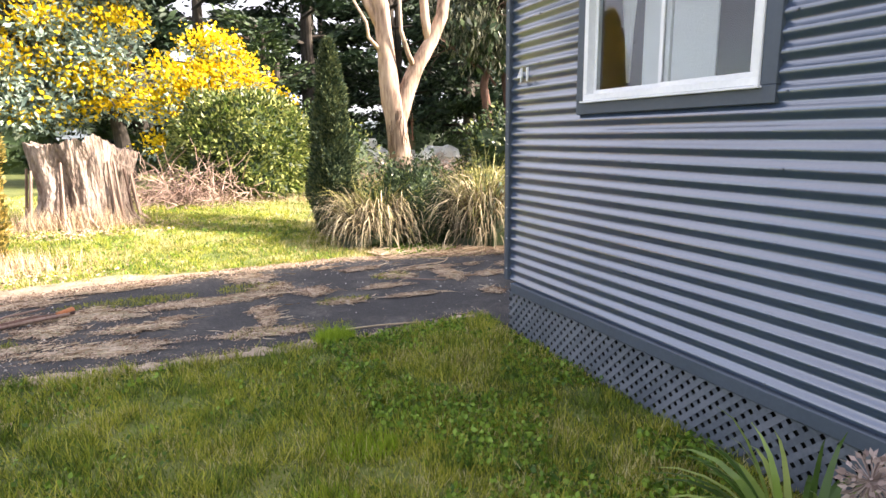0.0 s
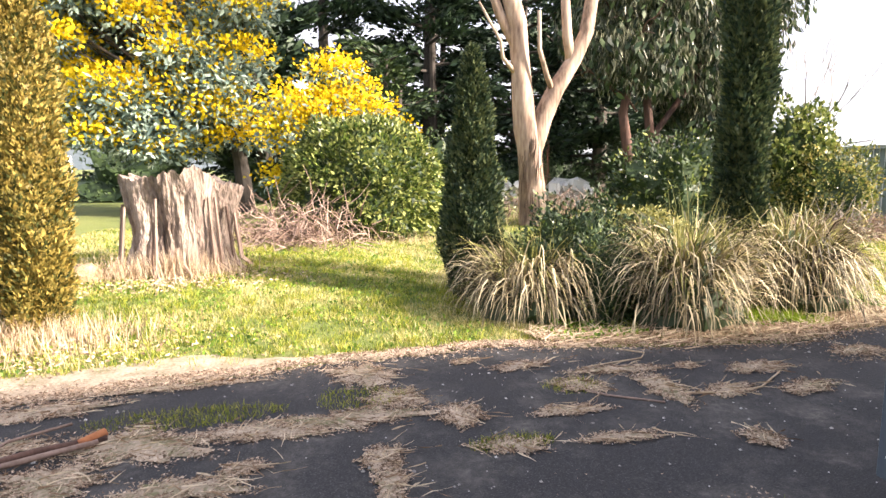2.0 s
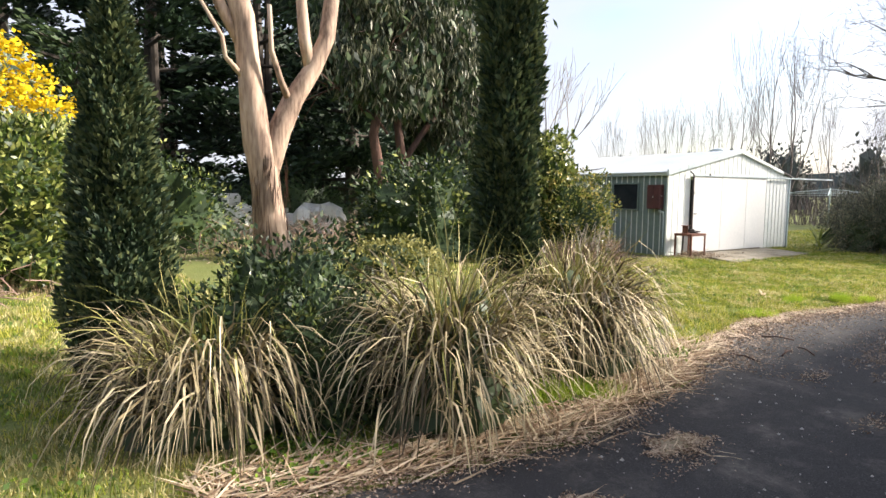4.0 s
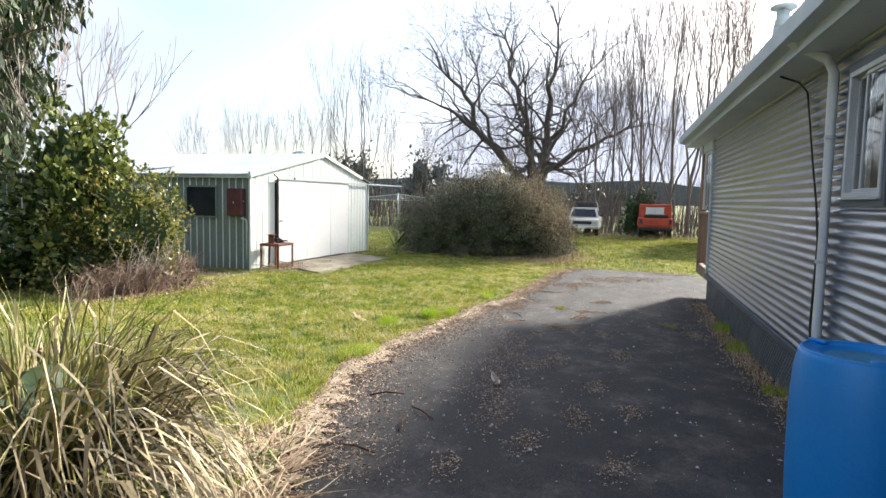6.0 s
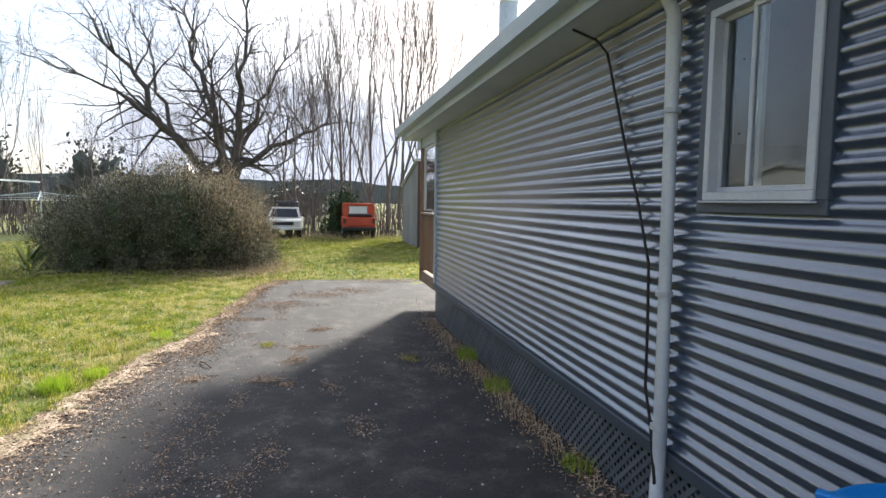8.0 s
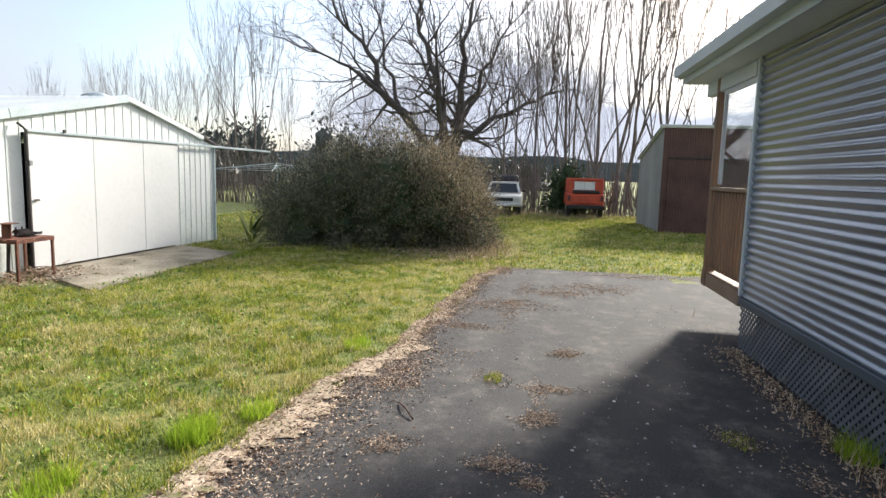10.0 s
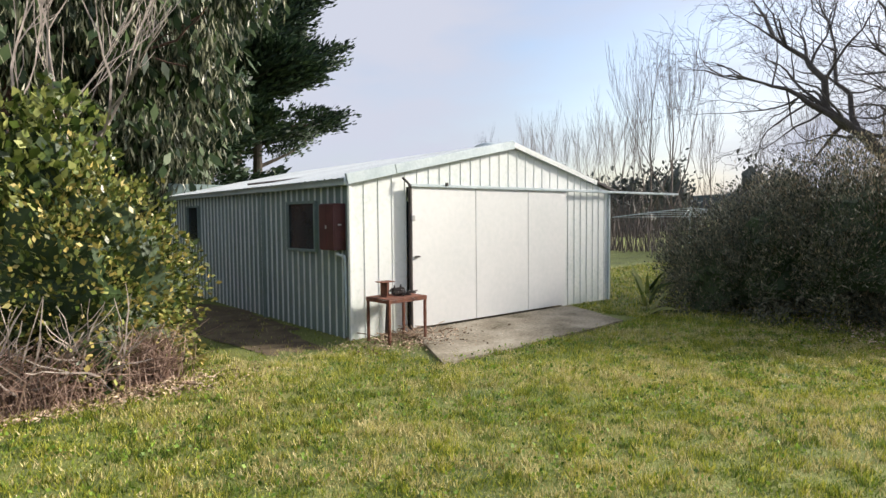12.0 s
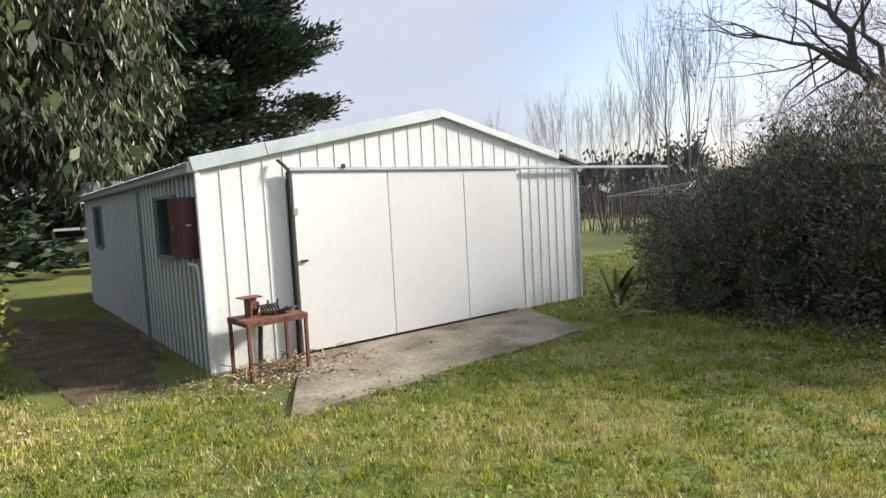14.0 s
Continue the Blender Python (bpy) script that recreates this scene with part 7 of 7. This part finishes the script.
    g = Geo().tris(np.concatenate(dry))
    piece("dry_grass", g, "grass_dry", (0, 0, 0), "dry yellow grass blades in the lawn", "grass", kind="stuff")
    # tussocks that stand a little proud of the mown grass
    T = []
    for x0, x1, y0, y1, m, hh in ((9, 20.5, 7.6, 13.0, 1700, 0.085), (-2.2, 2.2, 0.6, 4.3, 420, 0.10), (-3.2, 2.0, 7.0, 12.5, 700, 0.09), (6.4, 9.0, 7.3, 10.0, 260, 0.09)):
        cx, cy = rng.uniform(x0, x1, m), rng.uniform(y0, y1, m)
        kk = ~on_drive(cx, cy) & ~in_house(cx, cy) & ~in_shed(cx, cy)
        cx, cy = cx[kk], cy[kk]
        r = rng.uniform(0.02, 0.07, len(cx))
        x = np.repeat(cx, 26) + rng.normal(size=len(cx) * 26) * np.repeat(r, 26)
        y = np.repeat(cy, 26) + rng.normal(size=len(cx) * 26) * np.repeat(r, 26)
        T.append(blades(x, y, hh * rng.uniform(0.4, 1.1, len(x)), 0.008, rng, 1.1))
    piece("grass_tussocks", Geo().tris(np.concatenate(T)), "grass", (0, 0, 0), "small green tussocks in the mown grass", "grass", kind="stuff")
    # broad weeds near the house and below the flaxes
    for x0, x1, y0, y1, n, sz in ((0.9, 2.25, 0.6, 4.3, 16000, 0.030), (2.4, 7.2, 6.95, 8.2, 14000, 0.035), (-3, 2.2, 0.6, 4.3, 9000, 0.028), (-2.5, 2.0, 7.1, 12, 6000, 0.035), (10, 20, 8, 12.5, 12000, 0.032)):
        x, y = rng.uniform(x0, x1, n), rng.uniform(y0, y1, n)
        k = ~on_drive(x, y) & ~in_house(x, y) & ~in_shed(x, y) & (fbm(x, y, 2.2, 6) > -0.1)
        x, y = x[k], y[k]
        P = np.stack([x, y, ground_z(x, y) + rng.uniform(0.0, 0.045, len(x))], -1)
        broad.append(leaves(P, sz, rng, 0.75, up=0.4))
    piece("clover", Geo().quads(np.concatenate(broad)), "weed", (0, 0, 0), "low dark green clover and weeds in the lawn", "weed", kind="stuff")
    # bright tufts
    tufts = []
    for cx, cy, r, n, h in ((1.0, 4.20, 0.10, 900, 0.12), (11.75, 7.95, 0.13, 500, 0.15), (11.0, 8.3, 0.12, 300, 0.12), (12.2, 7.75, 0.10, 300, 0.10), (13.4, 5.2, 0.0, 0, 0), (11.1, 3.98, 0.12, 250, 0.14), (12.3, 3.96, 0.10, 260, 0.16), (9.3, 3.99, 0.10, 200, 0.10), (13.9, 7.55, 0.12, 260, 0.10), (9.3, 7.95, 0.2, 300, 0.10), (4.72, 7.22, 0.24, 1500, 0.13), (5.05, 7.0, 0.16, 700, 0.10), (0.75, 2.6, 0.12, 500, 0.08), (0.4, 2.2, 0.15, 500, 0.08)):
        if n:
            a, q = rng.uniform(0, 6.28, n), r * rng.random(n) ** 0.5
            tufts.append(blades(cx + q * np.cos(a) * 1.5, cy + q * np.sin(a), h * rng.uniform(0.5, 1.2, n), 0.007, rng, 0.7))
    piece("bright_tufts", Geo().tris(np.concatenate(tufts)), "lime", (0, 0, 0), "tufts of bright lime green grass", "grass", kind="stuff")


def build_litter():
    rng = np.random.default_rng(18)
    west = [(0.43, 5.78, 0.46, 0.15), (0.82, 6.05, 0.15, 0.18), (0.01, 5.73, 0.34, 0.12), (0.65, 6.55, 0.25, 0.20), (1.17, 5.69, 0.15, 0.13), (1.85, 6.47, 0.22, 0.08), (1.45, 6.66, 0.08, 0.05), (1.86, 5.59, 0.19, 0.08), (2.52, 6.21, 0.30, 0.08), (2.11, 5.98, 0.18, 0.12),
            (2.65, 5.80, 0.15, 0.22), (3.06, 5.65, 0.19, 0.08), (3.63, 5.57, 0.19, 0.10), (3.59, 6.0, 0.19, 0.12), (1.97, 5.17, 0.20, 0.06), (1.33, 5.22, 0.18, 0.08), (2.74, 4.97, 0.11, 0.08), (0.62, 5.25, 0.12, 0.10), (0.63, 4.98, 0.07, 0.20), (-0.08, 5.31, 0.09, 0.07), (-0.34, 5.16, 0.24, 0.12),
            (-0.68, 5.71, 0.40, 0.20), (-0.99, 5.38, 0.26, 0.14), (3.09, 6.16, 0.09, 0.05), (-1.35, 6.35, 0.35, 0.13), (-0.67, 6.62, 0.47, 0.07), (4.72, 6.16, 0.19, 0.13), (0.55, 4.62, 0.30, 0.12), (-0.55, 4.72, 0.50, 0.14), (-1.7, 5.75, 0.7, 0.16), (-1.7, 4.9, 0.8, 0.17), (-2.9, 6.3, 0.9, 0.2), (-2.7, 5.4, 0.7, 0.2), (-2.2, 6.8, 0.8, 0.12), (-3.6, 4.95, 0.8, 0.2), (-4.2, 5.9, 0.8, 0.25)]
    east = [(13.25, 6.22, 0.22, 0.14), (13.0, 5.86, 0.28, 0.07), (12.57, 5.85, 0.14, 0.10), (11.79, 6.12, 0.18, 0.07), (11.1, 6.3, 0.2, 0.06), (14.14, 5.58, 0.16, 0.07), (12.42, 4.6, 0.2, 0.12), (11.9, 4.35, 0.3, 0.10), (4.6, 6.0, 0.25, 0.1),
            (6.1, 5.6, 0.2, 0.1), (7.4, 5.9, 0.22, 0.1), (8.6, 6.35, 0.5, 0.25), (9.4, 6.5, 0.6, 0.22), (10.4, 6.55, 0.6, 0.2), (9.9, 5.95, 0.3, 0.12), (7.9, 6.2, 0.35, 0.16), (7.2, 5.3, 0.2, 0.1), (8.9, 5.5, 0.22, 0.09), (10.3, 5.3, 0.3, 0.08), (11.4, 5.5, 0.25, 0.07), (8.0, 5.6, 0.25, 0.1), (16.4, 12.15, 0.5, 0.06), (17.6, 12.5, 0.4, 0.10), (18.2, 12.4, 0.3, 0.08), (8.3, 5.2, 0.18, 0.08), (9.5, 6.1, 0.26, 0.1), (6.9, 6.3, 0.22, 0.08), (15.5, 6.2, 0.6, 0.12), (17.3, 6.0, 0.6, 0.12)]
    yard = [(17.62, 4.99, 0.43, 0.53), (16.0, 6.48, 0.27, 0.62), (16.3, 6.17, 0.22, 0.3), (14.92, 6.65, 0.15, 0.28), (13.31, 6.97, 0.3, 0.17), (12.96, 6.97, 0.1, 0.18), (12.47, 5.87, 0.13, 0.12), (13.09, 5.76, 0.08, 0.17), (11.76, 6.09, 0.09, 0.15), (18.96, 4.01, 0.25, 0.93), (17.1, 5.55, 0.26, 0.38), (11.57, 5.91, 0.06, 0.09), (14.08, 5.6, 0.11, 0.14), (11.89, 6.79, 0.14, 0.14)]
    Q, S, D = [], [], []
    k = 0
    for group, amount in ((west, 1.0), (east, 0.16), (yard, 0.38)):
        for cx, cy, rx, ry in group:
            k += 1
            n = int(2600 * amount * (rx * ry) ** 0.5 / 0.2)
            a, q = rng.uniform(0, 2 * np.pi, n), rng.random(n) ** 0.6
            lump = 1 + 0.25 * np.sin(a * 2 + k) + 0.18 * np.sin(a * 5 + k * 2) + 0.16 * np.sin(a * 11 + k * 3) + 0.12 * np.sin(a * 23 + k)
            x, y = cx + rx * 1.15 * q * lump * np.cos(a), cy + ry * 1.25 * q * lump * np.sin(a)
            P = np.stack([x, y, ground_z(x, y) + 0.014 + 0.008 * rng.random(n)], -1)
            flat = unit(rng, n)
            flat[:, 2] *= 0.15
            Q.append(leaves(P, 0.019, rng, 0.35, out=flat, jitter=0.1))
            # dirt under it
            m = 72
            th = np.linspace(0, 2 * np.pi, m + 1)[:-1]
            lp = 1 + 0.25 * np.sin(th * 2 + k) + 0.18 * np.sin(th * 5 + k * 2) + 0.16 * np.sin(th * 11 + k * 3) + 0.12 * np.sin(th * 23 + k)
            e = np.column_stack([cx + rx * 0.95 * lp * np.cos(th), cy + ry * 0.95 * lp * np.sin(th)])
            e = np.column_stack([e, ground_z(e[:, 0], e[:, 1]) + 0.0145])
            c = [[cx, cy, float(ground_z(cx, cy)) + 0.026]]
            if group is west:
                D.append((np.vstack([e, c]), [(i, (i + 1) % m, m) for i in range(m)]))
    # along the north edge of the drive, thick by the shed lawn
    n = 60000
    x = rng.uniform(-3.2, 19.4, n)
    off = np.abs(rng.normal(size=n)) * np.where(x > 6.5, 0.36, 0.13) * np.where(x > 14, 0.5, 1)
    y = edge_far(x) + 0.06 - off
    P = np.stack([x, y, ground_z(x, y) + 0.014 + 0.010 * rng.random(n)], -1)
    flat = unit(rng, n)
    flat[:, 2] *= 0.2
    Q.append(leaves(P, 0.026, rng, 0.32, out=flat, jitter=0.1))
    n = 5000
    x = rng.uniform(-4, 2.35, n)
    y = edge_near(x) - 0.03 + np.abs(rng.normal(size=n)) * 0.10
    P = np.stack([x, y, ground_z(x, y) + 0.014 + 0.008 * rng.random(n)], -1)
    Q.append(leaves(P, 0.015, rng, 0.4, out=unit(rng, n) * [1, 1, 0.15], jitter=0.1))
    # along the foot of the house
    n = 5000
    x = rng.uniform(6, 14.7, n)
    y = HY + 0.03 + np.abs(rng.normal(size=n)) * 0.13
    P = np.stack([x, y, ground_z(x, y) + 0.014 + 0.008 * rng.random(n)], -1)
    Q.append(leaves(P, 0.03, rng, 0.4, out=unit(rng, n) * [1, 1, 0.3], jitter=0.1))
    # thin scatter over the drive
    n = 3000
    x, y = rng.uniform(-3, 19, n), rng.uniform(3.9, 7.6, n)
    kk = on_drive(x, y) & (fbm(x, y, 1.6, 1) > 0.1)
    x, y = x[kk], y[kk]
    P = np.stack([x, y, ground_z(x, y) + 0.014 + 0.004 * rng.random(len(x))], -1)
    Q.append(leaves(P, 0.013, rng, 0.35, out=unit(rng, len(x)) * [1, 1, 0.1], jitter=0.1))
    # below the bushes and the shed's table
    for cx, cy, sx, sy, n in ((12.2, 12.95, 0.7, 0.18, 5000), (-1.4, 10.1, 0.8, 0.3, 3000), (-2.2, 7.6, 0.8, 0.3, 1500), (16.2, 12.9, 0.5, 0.3, 1500), (21.0, 7.6, 0.9, 0.8, 5000), (7.0, 19, 3, 1, 6000)):
        x, y = cx + rng.normal(size=n) * sx, cy + rng.normal(size=n) * sy
        P = np.stack([x, y, ground_z(x, y) + 0.02 + 0.02 * rng.random(n)], -1)
        Q.append(leaves(P, 0.045, rng, 0.4, out=unit(rng, n) * [1, 1, 0.3], jitter=0.1))
    piece("leaf_litter", Geo().quads(np.concatenate(Q)), "litter", (0, 0, 0), "dry pinkish leaf litter on the drive and its edges", "litter", kind="stuff")
    # dirt strips along the drive's edges
    def strip(x0, x1, outer, inner):
        xs = np.arange(x0, x1, 0.025)
        rows = []
        for u, dz in ((0.0, 0.0), (0.3, 0.020), (0.75, 0.019), (1.0, 0.0135)):
            y = outer(xs) * (1 - u) + inner(xs) * u
            rows.append(np.stack([xs, y, ground_z(xs, y) + dz], -1))
        D.append((np.concatenate(rows), [(r * len(xs) + i, (r + 1) * len(xs) + i, (r + 1) * len(xs) + i + 1, r * len(xs) + i + 1) for r in range(3) for i in range(len(xs) - 1)]))
    wob = lambda x: 0.42 + 0.45 * fbm(x, 1, 2.3, 3) + 0.35 * fbm(x, 2, 9.0, 1) + 0.25 * fbm(x, 5, 21.0, 2)
    strip(6.3, 14.2, lambda x: edge_far(x) + 0.10, lambda x: edge_far(x) - 0.06 - 0.36 * np.clip(wob(x), 0.0, 1.3))
    strip(14.2, 19.3, lambda x: edge_far(x) + 0.10, lambda x: edge_far(x) - 0.04 - 0.20 * np.clip(wob(x), 0.0, 1.2))
    strip(-4.2, 2.6, lambda x: edge_far(x) + 0.08 + 0.45 * np.clip(0.4 - x, 0, 1), lambda x: edge_far(x) - 0.03 - 0.20 * np.clip(wob(x), 0.0, 1.2))
    strip(-4.2, 2.25, lambda x: edge_near(x) - 0.06, lambda x: edge_near(x) + 0.0 + 0.14 * np.clip(wob(x), 0.0, 1.2))
    g = Geo()
    for V, F in D:
        g.add(V, F)
    piece("dirt_patches", g, "dirt", (0, 0, 0), "patches of dry dirt and moss on the drive", "dirt", kind="stuff")
    # bare trodden earth in the shade of the shed
    th = np.linspace(0, 2 * np.pi, 91)[:-1]
    lp = 1 + 0.10 * np.sin(th * 3 + 1) + 0.07 * np.sin(th * 8) + 0.05 * np.sin(th * 17)
    e = np.column_stack([14.85 + 0.80 * lp * np.cos(th), 16.8 + 3.3 * lp * np.sin(th)])
    e = np.column_stack([e, ground_z(e[:, 0], e[:, 1]) + 0.010])
    piece("bare_earth", Geo().add(np.vstack([e, [[14.75, 16.6, float(ground_z(14.75, 16.6)) + 0.016]]]), [(i, (i + 1) % 90, 90) for i in range(90)]), "earth", (0, 0, 0), "bare brown trodden earth beside the shed wall", "dirt", kind="stuff")
    # grass growing in the patches
    T = []
    for cx, cy, rx, ry, n in ((-0.46, 6.05, 0.6, 0.16, 1300), (0.6, 6.1, 0.3, 0.2, 500), (1.35, 5.25, 0.25, 0.09, 600), (2.05, 5.98, 0.2, 0.14, 500), (-1.6, 5.1, 0.5, 0.12, 1200), (13.25, 6.22, 0.12, 0.08, 260), (12.4, 4.6, 0.16, 0.1, 260), (0.75, 4.6, 0.5, 0.1, 500)):
        a, q = rng.uniform(0, 6.28, n), rng.random(n) ** 0.5
        x, y = cx + rx * q * np.cos(a), cy + ry * q * np.sin(a)
        T.append(blades(x, y, rng.uniform(0.02, 0.06, n), 0.006, rng, 1.0))
    piece("drive_grass", Geo().tris(np.concatenate(T)), "grass", (0, 0, 0), "grass growing in cracks of the drive", "grass", kind="stuff")
    # long straws lying in the patches
    g = Geo()
    for cx, cy, rx, ry in west:
        m = int(26 * (rx * ry) ** 0.5 / 0.2)
        x, y = cx + rng.normal(size=m) * rx * 0.6, cy + rng.normal(size=m) * ry * 0.6
        a = rng.normal(size=m) * 0.9
        P = np.stack([x, y, ground_z(x, y) + 0.03], -1)
        S_ = strands(P, np.stack([np.cos(a), np.sin(a), 0 * a], -1), 0.17, 0.005, rng, droop=0.0, segs=3, spread=0.12)
        S_[..., 2] = ground_z(S_[..., 0], S_[..., 1]) + 0.022 + 0.012 * rng.random(S_.shape[:-1])
        add_strips(g, S_)
    piece("straw_wisps", g, "straw", (0, 0, 0), "fine dry straw lying in the patches", "straw", kind="stuff")
    # straw fallen before the flaxes
    n = 1700
    x = rng.uniform(2.2, 7.0, n)
    y = edge_far(x) + 0.14 + rng.normal(size=n) * 0.12
    a = rng.normal(size=n) * 0.5 + np.where(rng.random(n) < 0.3, 1.4, 0.1)
    d = np.stack([np.cos(a), np.sin(a), 0.06 * np.ones(n)], -1)
    P = np.stack([x, y, ground_z(x, y) + 0.015 + 0.03 * rng.random(n)], -1)
    S_ = strands(P, d, 0.34, 0.011, rng, droop=0.10, segs=3, spread=0.06)
    S_[..., 2] = np.maximum(S_[..., 2], (ground_z(S_[..., 0], S_[..., 1]) + 0.012))
    g = Geo()
    add_strips(g, S_)
    piece("fallen_straw", g, "straw", (0, 0, 0), "dead straw leaves lying at the edge of the drive", "straw", kind="stuff")
    # gravel and white specks
    n = 1500
    x, y = rng.uniform(-2, 18, n), rng.uniform(4.0, 7.4, n)
    kk = on_drive(x, y)
    x, y = x[kk], y[kk]
    c = np.stack([x, y, ground_z(x, y) + 0.012], -1)
    r = 0.004 + 0.008 * rng.random(len(x)) ** 4
    V = np.stack([c + np.array(o) * r[:, None] for o in ((-1, -1, 0), (1, -1, 0), (1, 1, 0), (-1, 1, 0), (0, 0, 1.2))], 1)
    b = np.arange(len(x))[:, None, None] * 5
    F = (b + np.array([(0, 1, 4), (1, 2, 4), (2, 3, 4), (3, 0, 4)])[None]).reshape(-1, 3)
    piece("gravel", Geo().add(V.reshape(-1, 3), F), "gravel", (0, 0, 0), "scattered pale gravel on the drive", "gravel", kind="stuff")
    # dry grass at walls and stump
    T = []
    for cx, cy, sx, sy, n, h in ((-1.4, 10.25, 0.45, 0.12, 1500, 0.35), (-2.0, 7.95, 0.5, 0.22, 1600, 0.22), (10.8, 4.0, 1.6, 0.07, 900, 0.12), (-2.7, 7.4, 0.5, 0.2, 900, 0.15), (0.8, 14.0, 1.2, 0.2, 1500, 0.25), (35.0, 5.5, 1.5, 2.5, 2500, 0.35), (22, 7.0, 1.0, 0.4, 1200, 0.3)):
        T.append(blades(cx + rng.normal(size=n) * sx, cy + rng.normal(size=n) * sy, h * rng.uniform(0.4, 1.2, n), 0.008, rng, 0.6))
    piece("long_dry_grass", Geo().tris(np.concatenate(T)), "straw", (0, 0, 0), "long dry grass round the stump and rocks", "grass", kind="stuff")


M["dirt"] = noise_mat("dry_dirt", [(0.16, 0.15, 0.07), (0.36, 0.28, 0.20), (0.52, 0.42, 0.31)], rough=0.95, scales=(5, 40), bump=0.5, bump_dist=0.01)
M["earth"] = noise_mat("dark_earth", [(0.05, 0.035, 0.02), (0.11, 0.08, 0.045), (0.17, 0.14, 0.07)], rough=0.95, scales=(3, 35), bump=0.6, bump_dist=0.02)
M["gravel"] = noise_mat("pale_gravel", [(0.30, 0.28, 0.26), (0.52, 0.50, 0.47)], rough=0.9, bump=0, island=0.6)
build_lawn()
build_litter()
